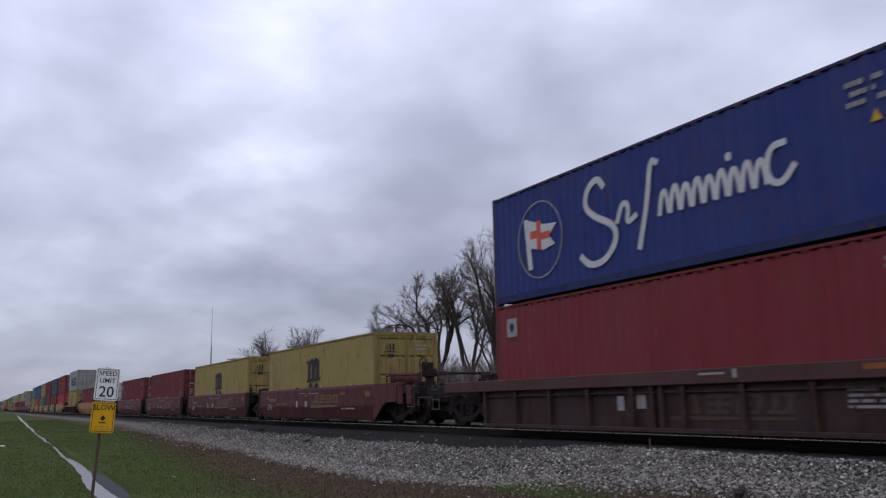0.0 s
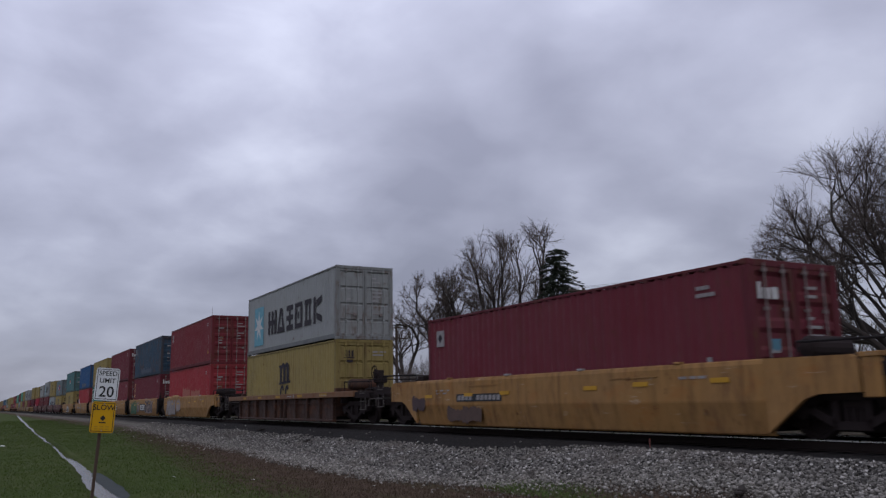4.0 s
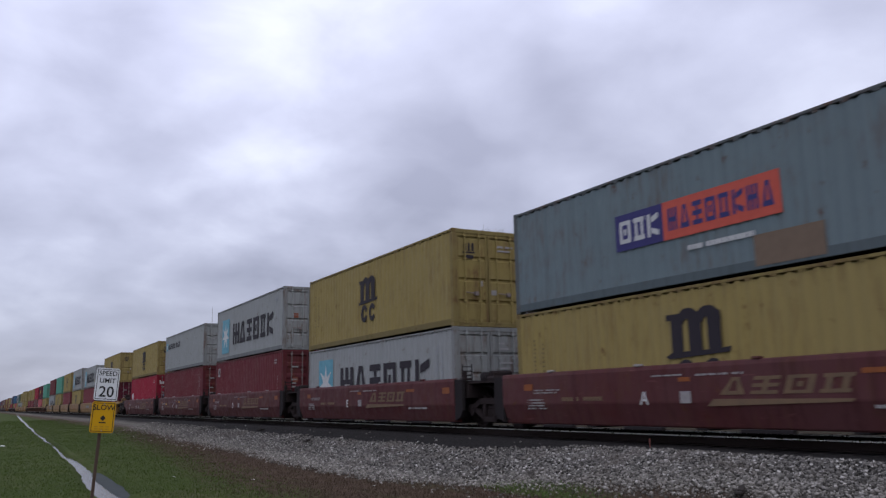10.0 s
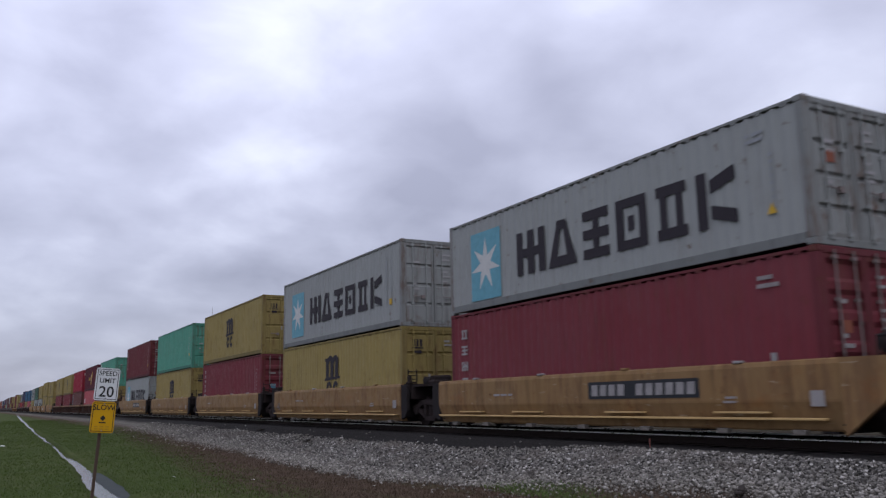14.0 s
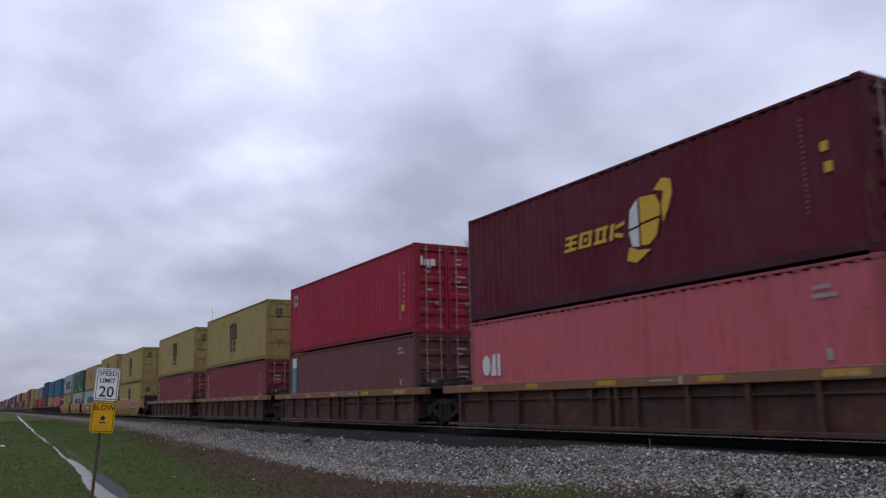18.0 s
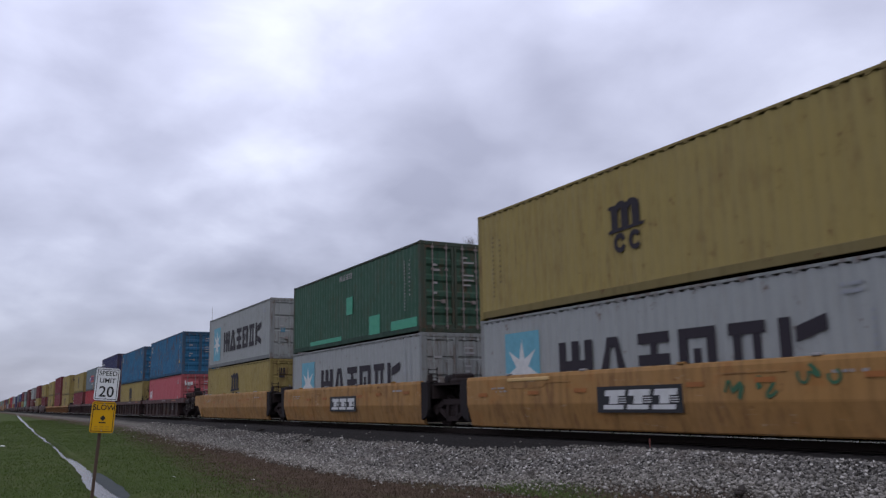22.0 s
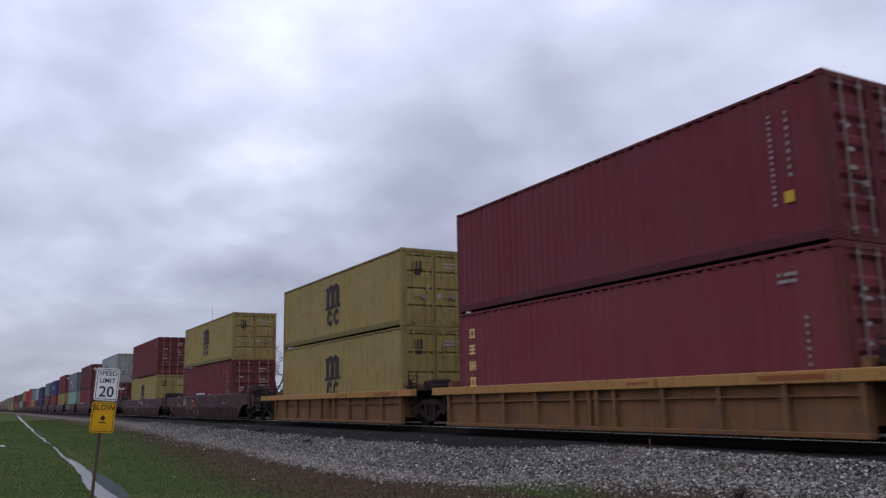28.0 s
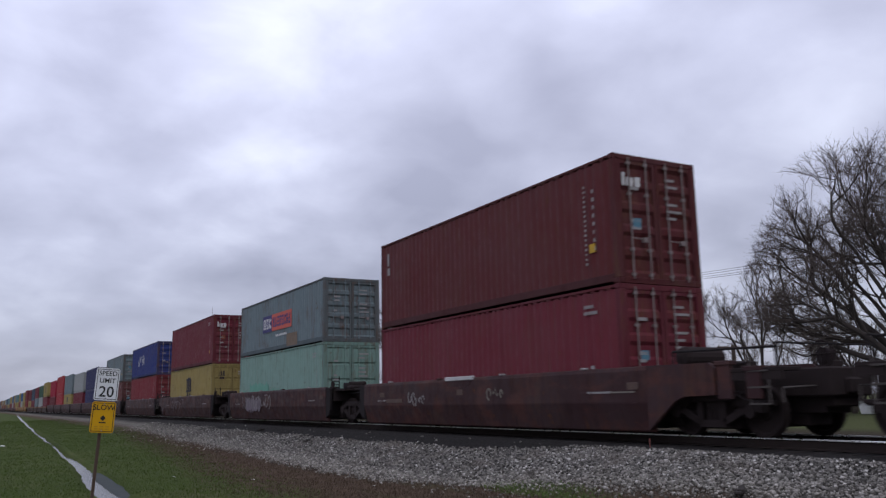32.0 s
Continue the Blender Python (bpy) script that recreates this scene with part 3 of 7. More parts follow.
def mark_sign(c, h):
    put(c, "logo_panel", ("sign", h), [rect(0.55, 1.0, h - 0.85, h - 0.38)], DIM_MARK, "small white panel")
    put(c, "logo", ("sign_d", h), [[(0.77, h - 0.75), (0.9, h - 0.6), (0.77, h - 0.47), (0.66, h - 0.6)]], DARK_MARK, "", -WIDE - 0.007)


def codes(c, h, seed, mat=None):
    """Owner's codes in small standing bars near the leading end, and a yellow plate."""
    mat = mat or DIM_MARK
    r = random.Random(seed)
    v = seed % 4
    if v == 0:
        put(c, "code_marking", ("code0", h), column(11.02, 11.09, 0.75, h - 0.45, 16, 1, 0.6) + column(11.38, 11.44, 1.2, h - 0.45, 9, 0, 0.6), mat)
    elif v == 1:
        put(c, "code_marking", ("code1", h), bars(11, 10.85, 11.5, h - 0.62, h - 0.34, 2) + [rect(11.1, 11.22, 1.0, 1.18)], mat)
    elif v == 2:
        put(c, "code_marking", ("code2", h), column(11.1, 11.17, 0.5, h - 0.5, 17, 0, 0.62) + column(11.4, 11.47, 0.8, h - 0.6, 8, 0, 0.6), mat)
    else:
        put(c, "code_marking", ("code3", h), bars(14, 10.95, 11.45, h - 0.6, h - 0.36, 2) + column(11.42, 11.48, 0.9, 1.8, 7, 1, 0.6), mat)
    if seed % 3:
        put(c, "warning_sign", ("warn", h, seed % 2), [[(11.3, 0.66), (11.5, 0.66), (11.4, 0.86)]] if seed % 2 else [rect(11.25, 11.45, 0.78, 0.98)], YELLOW_MARK)


def door_marks(c, h, seed, body):
    """Small plates and lettering on the door leaves."""
    r = random.Random(seed * 7 + 1)
    y = -HALF + 0.016

    def plate(name, key, rects, mat):
        me = mesh_of(key, lambda: join(*[block(x0, x1, y - 0.006, y, z0, z1) for x0, x1, z0, z1 in rects]))
        tagged(part(name, me, mat, c), kind="stuff" if len(rects) > 1 else "")
    if body == "mustard":
        plate("door_logo", ("mustard_door", h), [(-0.82, -0.74, h - 0.66, h - 0.42), (-0.68, -0.62, h - 0.66, h - 0.42), (-0.56, -0.48, h - 0.66, h - 0.42), (-0.86, -0.44, h - 0.72, h - 0.68), (-0.8, -0.5, h - 0.88, h - 0.78)], DARK_MARK)
        plate("code_marking", ("mustard_doorcode", h), [(0.3, 0.55, h - 0.5, h - 0.44), (0.62, 0.9, h - 0.5, h - 0.44), (0.3, 0.8, h - 0.62, h - 0.57), (0.1, 0.28, 0.95, 1.1), (-0.3, -0.2, 1.2, 1.36)], DIM_MARK)
    else:
        rows = []
        for i in range(5):
            z = h - 0.5 - 0.16 * i - 0.25 * (i > 1)
            rows.append((0.28, 0.28 + r.uniform(0.2, 0.5), z, z + 0.055))
            if r.random() < 0.6:
                rows.append((-0.78, -0.78 + r.uniform(0.12, 0.3), z - 0.3, z - 0.23))
        plate("code_marking", ("doorcode", h, seed), rows, DIM_MARK if body != "grey" else GALV)
        if body in ("oxide", "maroon", "scarlet", "pink") and seed % 3 != 1:
            plate("door_logo", ("doorlogo", h), [(-0.98, -0.90, h - 0.72, h - 0.42), (-0.86, -0.66, h - 0.72, h - 0.52), (-0.62, -0.46, h - 0.72, h - 0.50)], WHITE_MARK)
        if seed % 2:
            plate("label_plate", ("doorplate", h, seed), [(-0.72, -0.5, 1.15 + 0.1 * (seed % 4), 1.36 + 0.1 * (seed % 4))], (YELLOW_MARK, plain("dull_blue_label", (0.07, 0.16, 0.21)), DIM_MARK, plain("dull_orange_label", (0.19, 0.06, 0.035)))[seed % 4])


def marks(c, mark, h, seed):
    if mark == "mustard":
        mark_mustard(c, h)
    elif mark == "mustard_small":
        mark_mustard(c, h, 0.7)
    elif mark == "star":
        mark_star(c, h)
        codes(c, h, seed, plain("grey_code", (0.22, 0.23, 0.25)))
    elif mark == "line":
        mark_line(c, h)
    elif mark == "twin":
        mark_twin(c, h)
    elif mark == "ultramarine":
        mark_script(c, h)
    elif mark == "oval":
        mark_oval(c, h)
        put(c, "code_marking", ("oval_code", h), column(11.0, 11.05, 0.8, h - 0.4, 18, 1, 0.55), plain("dull_gold_code", (0.20, 0.09, 0.03), 0.7))
        put(c, "label_plate", ("oval_plate", h), [rect(11.36, 11.5, 1.78, 1.95), rect(11.4, 11.55, 1.42, 1.6)], YELLOW_MARK)
    elif mark == "teal":
        mark_teal(c, h)
    elif mark == "trio":
        mark_trio(c, h)
        codes(c, h, 1)
    elif mark == "gold":
        mark_column(c, h, 4, plain("gold_lettering", (0.55, 0.36, 0.14)))
        codes(c, h, 3)
    elif mark == "pale_gold":
        mark_column(c, h, 4, DIM_MARK)
        codes(c, h, 1)
    elif mark == "six":
        mark_column(c, h, 6, DIM_MARK, 0.3, 0.95, h - 0.3)
        codes(c, h, 2)
    elif mark == "triple":
        mark_column(c, h, 3, WHITE_MARK, 0.36, 1.15, h - 0.25)
        codes(c, h, 0)
    elif mark == "tag":
        put(c, "name_panel", ("tag_p", h), [rect(0.45, 0.95, 0.6, h - 0.6)], plain("teal_panel", (0.03, 0.17, 0.215)))
        put(c, "white_panel", ("tag_w", h), [rect(0.45, 0.95, h - 0.6, h - 0.2)], WHITE_MARK)
        put(c, "standing_lettering", ("tag_l", h), column(0.58, 0.82, 0.65, h - 0.7, 4, 1), DIM_MARK, "", -WIDE - 0.007)
        codes(c, h, 1)
    elif mark == "strip":
        mark_strip(c, h, plain("mint_lettering", (0.12, 0.36, 0.30)))
    elif mark == "dark_strip":
        mark_strip(c, h, DARK_MARK)
    elif mark == "sign":
        mark_sign(c, h)
        codes(c, h, seed)
    elif mark == "sail":
        put(c, "lettering", ("sail", h), word([(0.95 + 0.3 * i, 1.16 + 0.3 * i) for i in range(5)], h - 0.8, h - 0.58, 0.02) + [[(0.4, h - 0.85), (0.85, h - 0.7), (0.6, h - 0.4)]], WHITE_MARK)
        codes(c, h, 0)
    elif mark == "quad":
        put(c, "lettering", ("quad", h), word([(5.4 + 0.32 * i, 5.64 + 0.32 * i) for i in range(4)], h - 0.45, h - 0.25, 0.03), DIM_MARK)
        put(c, "repair_patch", ("quad_p", h), [rect(6.1, 6.7, 1.1, 1.75), rect(2.2, 5.6, 0.2, 0.36), rect(8.2, 9.1, 0.2, 0.85), rect(10.0, 11.9, 0.2, 0.5)], plain("bright_green_patch", (0.05, 0.24, 0.15)))
        codes(c, h, 0)
    elif mark == "logo_end":
        put(c, "block_marking", ("logo_end", h), [rect(0.52, 0.66, h - 0.8, h - 0.38), rect(0.52, 0.72, h - 1.12, h - 0.88)], DIM_MARK)
        codes(c, h, 2)
    elif mark == "mint_patch":
        put(c, "repair_patch", ("mint_patch", h), smudge(5, 0.6, 7.4, 0.15, 1.15) + smudge(6, 2.0, 5.0, 0.9, 1.5), plain("mint_overpaint", (0.095, 0.250, 0.185), 0.6, wear=0.3, scale=2.0), "mint green overpainted patch")
        codes(c, h, 3)
    elif mark == "scribble":
        put(c, "graffiti", ("scribble", h), scrib(77, 3.4, 6.6, 0.8, 1.9, 7, 0.09), WHITE_MARK, "white sprayed scribble")
    elif mark == "patched":
        put(c, "repair_patch", ("patched", h), ragged(9, 4.6, 6.9, 0.9, 1.75) + ragged(10, 7.2, 9.6, 0.95, 1.6), plain("brown_overpaint", (0.26, 0.075, 0.05)))
        codes(c, h, 3)
    elif mark == "smear":
        put(c, "repair_patch", ("smear", h), ragged(8, 3.6, 8.4, 0.22, 0.8), plain("dark_blue_overpaint", (0.030, 0.046, 0.072)))
        mark_sign(c, h)
    elif mark == "code":
        codes(c, h, seed)


def container(body, mark, h, seed, doors=None):
    """A forty-foot steel box with its frame, walls, doors, rods and castings."""
    c = new("shipping_container")
    tagged(c, "%s corrugated steel shipping container" % WORDS[body], "container", "containers on the train")
    mat, edge = box_paint(body), frame_paint(body)
    style = doors or ("panelled" if body in ("mustard", "grey", "mint", "pale") else "ribbed")
    for side in (-1, 1):
        part("side_panel", wall_mesh(h, side), mat, c)
        part("top_rail", RAIL_TOP, edge, c, at=pose(side * (WIDE - 0.031), 0, h - 0.004, 0, 0, 0 if side < 0 else 180))
        part("bottom_rail", RAIL_LOW, rail_paint(body), c, at=pose(side * (WIDE - 0.026), 0, 0))
        for end in (-1, 1):
            part("corner_post", POST[h], edge, c, at=pose(side * (WIDE - 0.076), end * (HALF - 0.081), 0))
            for z in (0.059, h - 0.059):
                part("corner_casting", CASTING, edge, c, at=pose(side * (WIDE - 0.081), end * (HALF - 0.089), z, 0, 0, 0 if side < 0 else 180))
    part("roof_panel", roof_mesh(h), mat, c)
    part("end_panel", end_mesh(h), mat, c)
    part("floor_panel", FLOOR, BLACK, c)
    part("door_header", HEADER, edge, c, at=pose(0, 0, h))
    part("door_sill", SILL, edge, c)
    rods = mat if body in ("mustard", "azure", "slate", "teal", "blue", "steel", "mint", "green", "pale", "grey") else ROD
    for hand in (-1, 1):
        leaf = part("door", door_mesh(h, hand, style), door_paint(body), c)
        part("door_frame", door_frame(h, hand), edge, leaf)
        for x in (0.3, 0.8):
            part("locking_rod", rod_mesh(h, hand * x), rods, leaf)
        part("door_handle", handle_mesh(-0.8 if hand < 0 else 0.32), ROD, leaf)
    door_marks(c, h, seed, body)
    marks(c, mark, h, seed)
    return c


def far_container(body, h):
    """The same box with fewer parts, for the far end of the train."""
    c = new("shipping_container")
    tagged(c, "%s corrugated steel shipping container far down the train" % WORDS[body], "container", "containers on the train")
    mat = box_paint(body)
    for side in (-1, 1):
        part("side_panel", wall_mesh(h, side), mat, c)
    part("roof_panel", roof_mesh(h), mat, c)
    part("end_panel", end_mesh(h), mat, c)
    part("frame", mesh_of(("far_frame", h), lambda: join(*[block(sx * (WIDE - 0.075) - 0.075, sx * (WIDE - 0.075) + 0.075, sy * (HALF - 0.08) - 0.08, sy * (HALF - 0.08) + 0.08, 0, h) for sx in (-1, 1) for sy in (-1, 1)],
         *[block(sx * (WIDE - 0.03) - 0.03, sx * (WIDE - 0.03) + 0.03, -HALF, HALF, z, z + 0.14) for sx in (-1, 1) for z in (0.0, h - 0.14)])), mat, c)
    for hand in (-1, 1):
        part("door", door_mesh(h, hand, "ribbed"), mat, c)
    if body == "mustard":
        put(c, "logo", ("far_mustard", h), [rect(5.3, 6.8, 1.4, 2.2), rect(5.5, 6.7, 0.75, 1.25)], DARK_MARK)
    return c

# ---- well cars: y along (leading end -y), z up from the rail head ----
SIDE = 1.47


def smooth_side(hl, low=0.08, top=1.35):
    def build():
        rows = [(low, 1.30), (low + 0.03, 1.33), (0.62, SIDE - 0.005), (0.66, SIDE), (top - 0.09, SIDE), (top - 0.02, SIDE - 0.02), (top, SIDE - 0.06)]
        v, f = [], []
        for y in (-hl, hl):
            v += [(-x, y, z) for z, x in rows] + [(-x + 0.09, y, z) for z, x in reversed(rows)]
        n = 2 * len(rows)
        f = [tuple(range(n - 1, -1, -1)), tuple(range(n, 2 * n))] + [(i, (i + 1) % n, (i + 1) % n + n, i + n) for i in range(n)]
        return v, f
    return mesh_of(("smooth_side", hl, low, top), build)


def end_sill(hl, reach, top=1.35, turn=1):
    """The side carried out over the truck at a coupled end, its lower edge cut away."""
    def build():
        out = [(-hl, 0.1), (-hl - 0.75, 0.66), (-hl - 1.0, 0.74), (-hl - reach, 0.76), (-hl - reach, top - 0.12), (-hl - reach + 0.1, top - 0.02), (-hl, top - 0.004)]
        out = [(turn * y, z) for y, z in out][::turn]
        return prism(out, -SIDE + 0.005, -SIDE + 0.09)
    return mesh_of(("end_sill", hl, reach, top, turn), build)


def rib_posts(hl, n):
    return [-hl + 0.08 + (2 * hl - 0.16) * i / n for i in range(n + 1)]




def rib_post(top):
    return mesh_of(("rib_post", top), lambda: prism([(-0.05, 0.1), (0.05, 0.1), (0.05, top - 0.02), (-0.05, top - 0.02)], -SIDE + 0.01, -SIDE + 0.14))


def rib_panel(hl, top):
    return mesh_of(("rib_panel", hl, top), lambda: join(block(-SIDE + 0.12, -SIDE + 0.15, -hl, hl, 0.12, top), block(-SIDE + 0.05, -SIDE + 0.12, -hl + 0.02, hl - 0.02, top - 0.42, top - 0.385)))


def rib_sill(hl, top, deep, reach0, reach1):
    return mesh_of(("rib_sill", hl, top, deep, reach0, reach1), lambda: block(-SIDE - 0.03, -SIDE + 0.16, -hl - reach0, hl + reach1, top - deep, top, 0.015))


def rib_foot(hl):
    return mesh_of(("rib_foot", hl), lambda: block(-SIDE + 0.0, -SIDE + 0.15, -hl, hl, 0.06, 0.15, 0.01))


def truck_frame():
    def build():
        bits = []
        x0, x1 = -1.16, -0.98
        top = [(-1.12, 0.50), (-1.12, 0.62), (-0.75, 0.68), (-0.55, 0.80), (0.55, 0.80), (0.75, 0.68), (1.12, 0.62), (1.12, 0.50), (0.70, 0.52), (0.45, 0.64), (-0.45, 0.64), (-0.70, 0.52)]
        # the arch as convex pieces
        bits.append(prism([(-0.55, 0.64), (0.55, 0.64), (0.55, 0.80), (-0.55, 0.80)], x0, x1))
        for s in (-1, 1):
            a = [(s * 0.5, 0.64), (s * 0.5, 0.80), (s * 0.78, 0.66), (s * 0.74, 0.50)]
            b = [(s * 0.74, 0.50), (s * 0.78, 0.67), (s * 1.14, 0.62), (s * 1.14, 0.44)]
            d = [(s * 0.28, 0.20), (s * 0.28, 0.33), (s * 0.74, 0.58), (s * 0.82, 0.46)]
            c = [(s * 0.22, 0.30), (s * 0.34, 0.30), (s * 0.34, 0.66), (s * 0.22, 0.66)]
            for p in (a, b, d, c):
                bits.append(prism(p if s > 0 else p[::-1], x0, x1))
            bits.append(tube((x0 - 0.02, s * 0.89, 0.46), (x1 + 0.04, s * 0.89, 0.46), 0.12, sides=10))
        bits.append(prism([(-0.32, 0.18), (0.32, 0.18), (0.32, 0.31), (-0.32, 0.31)], x0, x1))
        for y in (-0.12, 0.0, 0.12):
            bits.append(tube((-1.07, y, 0.31), (-1.07, y, 0.52), 0.05, sides=8))
        return join(*bits)
    return mesh_of("truck_side_frame", build)


def truck_bolster():
    return mesh_of("truck_bolster", lambda: join(block(-1.1, 1.1, -0.2, 0.2, 0.50, 0.66, 0.03), block(-0.5, 0.5, -0.45, 0.45, 0.6, 0.82, 0.03),
                                                 block(-0.92, 0.92, -0.42, 0.42, 0.14, 0.52, 0.03), block(-0.3, 0.3, -1.42, 1.42, 0.2, 0.44, 0.02), tube((0, -0.6, 0.5), (0, 0.6, 0.42), 0.04, sides=6)))


def wheelset_mesh():
    def build():
        wheel = [(-0.07, 0.09), (-0.07, 0.16), (-0.03, 0.18), (-0.03, 0.37), (-0.07, 0.40), (-0.07, 0.458), (0.04, 0.463), (0.045, 0.49), (0.065, 0.485), (0.065, 0.40), (0.02, 0.37), (0.02, 0.18), (0.09, 0.16), (0.09, 0.09)]
        near = lathe([(x - 0.775, r) for x, r in wheel])
        far = lathe([(0.775 - x, r) for x, r in reversed(wheel)])
        return join(near, far, lathe([(-1.12, 0.07), (-0.9, 0.085), (0.9, 0.085), (1.12, 0.07)], 12))
    return mesh_of("wheelset", build)




def truck(parent, y):
    t = part("truck", truck_bolster(), GRIME, parent, at=pose(0, y, 0))
    part("side_frame", truck_frame(), GRIME, t)
    part("side_frame", truck_frame(), GRIME, t, at=pose(0, 0, 0, 0, 0, 180))
    for w in (-0.89, 0.89):
        part("wheelset", wheelset_mesh(), GRIME, t, "steel wheels with bright treads on an axle", pose(0, w, 0.46))
    return t


def bulkhead(hl):
    return mesh_of(("bulkhead", hl), lambda: join(block(-1.36, 1.36, -hl + 0.02, -hl + 0.12, 0.25, 1.30, 0.01), block(-1.36, 1.36, -hl - 0.05, -hl + 0.02, 1.12, 1.24)))


def platform(hl, reach, z):
    """A beam and deck that carries the end of the car out to its joint."""
    return mesh_of(("platform", hl, reach, z), lambda: join(block(-0.55, 0.55, -hl - reach, -hl + 0.05, z - 0.5, z, 0.03), block(-1.25, 1.25, -hl - min(reach, 1.36), -hl, z, z + 0.06),
                                                            block(-1.3, 1.3, -hl - 0.5, -hl - 0.35, z - 0.38, z), block(-0.9, 0.9, -hl - 0.35, -hl, 0.2, z - 0.3), block(-0.35, 0.35, -hl - reach + 0.3, -hl, 0.42, z - 0.45, 0.02)))


def coupler(hl, reach):
    y = -hl - reach
    return mesh_of(("coupler", hl, reach), lambda: join(block(-0.09, 0.09, y, y + 0.5, 0.78, 0.98, 0.02), block(-0.17, 0.15, y - 0.1, y + 0.16, 0.74, 1.02, 0.04), tube((0.3, y + 0.3, 0.8), (0.32, y - 0.05, 0.55), 0.035, sides=6)))


def deck_gear(parent, hl, reach, z, kind, seed, mat):
    """Brake gear, handrails and steps at a coupled end."""
    y = -hl - reach
    part("brake_reservoir", mesh_of(("reservoir", hl, reach, z), lambda: lathe([(-0.62, 0.03), (-0.58, 0.16), (-0.5, 0.21), (0.4, 0.21), (0.48, 0.16), (0.52, 0.03)], 16)), mat if seed % 2 else GRIME, parent, at=pose(-0.45, -hl - 0.55, z + 0.30))
    part("brake_stand", mesh_of(("stand", z), lambda: join(block(-0.12, 0.12, -0.08, 0.08, 0.0, 0.75, 0.02), tube((-0.2, 0.0, 0.62), (-0.12, 0.0, 0.62), 0.16, sides=14), block(-0.2, 0.22, -0.14, 0.14, 0.3, 0.55, 0.03))), GRIME, parent, at=pose(-0.75 if seed % 2 else 0.5, y + 0.75, z - (0.4 if kind == "plumcar" else 0)))
    part("brake_wheel", mesh_of("brake_wheel", lambda: join(*[tube((-0.22, 0.24 * math.cos(0.5236 * i), 0.66 + 0.24 * math.sin(0.5236 * i)), (-0.22, 0.24 * math.cos(0.5236 * (i + 1)), 0.66 + 0.24 * math.sin(0.5236 * (i + 1))), 0.02, sides=5) for i in range(12)], *[tube((-0.22, 0, 0.66), (-0.22, 0.24 * math.cos(1.5708 * i), 0.66 + 0.24 * math.sin(1.5708 * i)), 0.014, sides=5) for i in range(4)])), plain("dull_red_oxide", (0.10, 0.03, 0.028)) if kind in ("yellow_car", "tan") else GRIME, parent, at=pose(-0.75 if seed % 2 else 0.5, y + 0.75, z - (0.4 if kind == "plumcar" else 0)))
    if kind in ("yellow_car", "tan", "wine_car", "plumcar"):
        for off, tall in ((1.95, 0.42), (2.6, 0.3)):
            part("end_post", mesh_of(("end_post", tall), lambda: join(block(-1.44, -1.36, -0.16, 0.16, -0.52, tall - 0.3, 0.012), block(-1.46, -1.30, -0.2, 0.2, tall - 0.34, tall - 0.26, 0.01))), mat, parent, at=pose(0, -hl - off, z))
    end_works(parent, hl, reach, z, -1)
    part("handrail", mesh_of(("handrail", z), lambda: join(tube((-1.3, 0.0, -0.3), (-1.3, 0.0, 0.42), 0.018, sides=5), tube((-1.3, 0.0, 0.42), (1.3, 0.0, 0.42), 0.018, sides=5), tube((1.3, 0.0, 0.42), (1.3, 0.0, -0.3), 0.018, sides=5), tube((-0.2, 0.0, 0.0), (-0.2, 0.0, 0.42), 0.015, sides=5))), BLACK, parent, at=pose(0, y + 0.45, z))
    part("step", mesh_of(("steps", z), lambda: join(tube((-1.4, 0, 0.1), (-1.4, 0, -0.62), 0.02, sides=5), tube((-1.4, 0.4, 0.1), (-1.4, 0.4, -0.62), 0.02, sides=5), *[block(-1.45, -1.36, 0, 0.4, -0.62 + 0.28 * i, -0.59 + 0.28 * i) for i in range(3)])), IRON, parent, "worn steel step irons", pose(0, y + 0.55, z))
    part("brake_lever", mesh_of(("lever", z), lambda: join(tube((-1.0, -1.0, 0.12), (0.6, 0.9, 0.16), 0.03, sides=6), block(-0.25, 0.25, -0.2, 0.35, 0.05, 0.2, 0.02))), GRIME, parent, at=pose(0, -hl - 1.1, z))


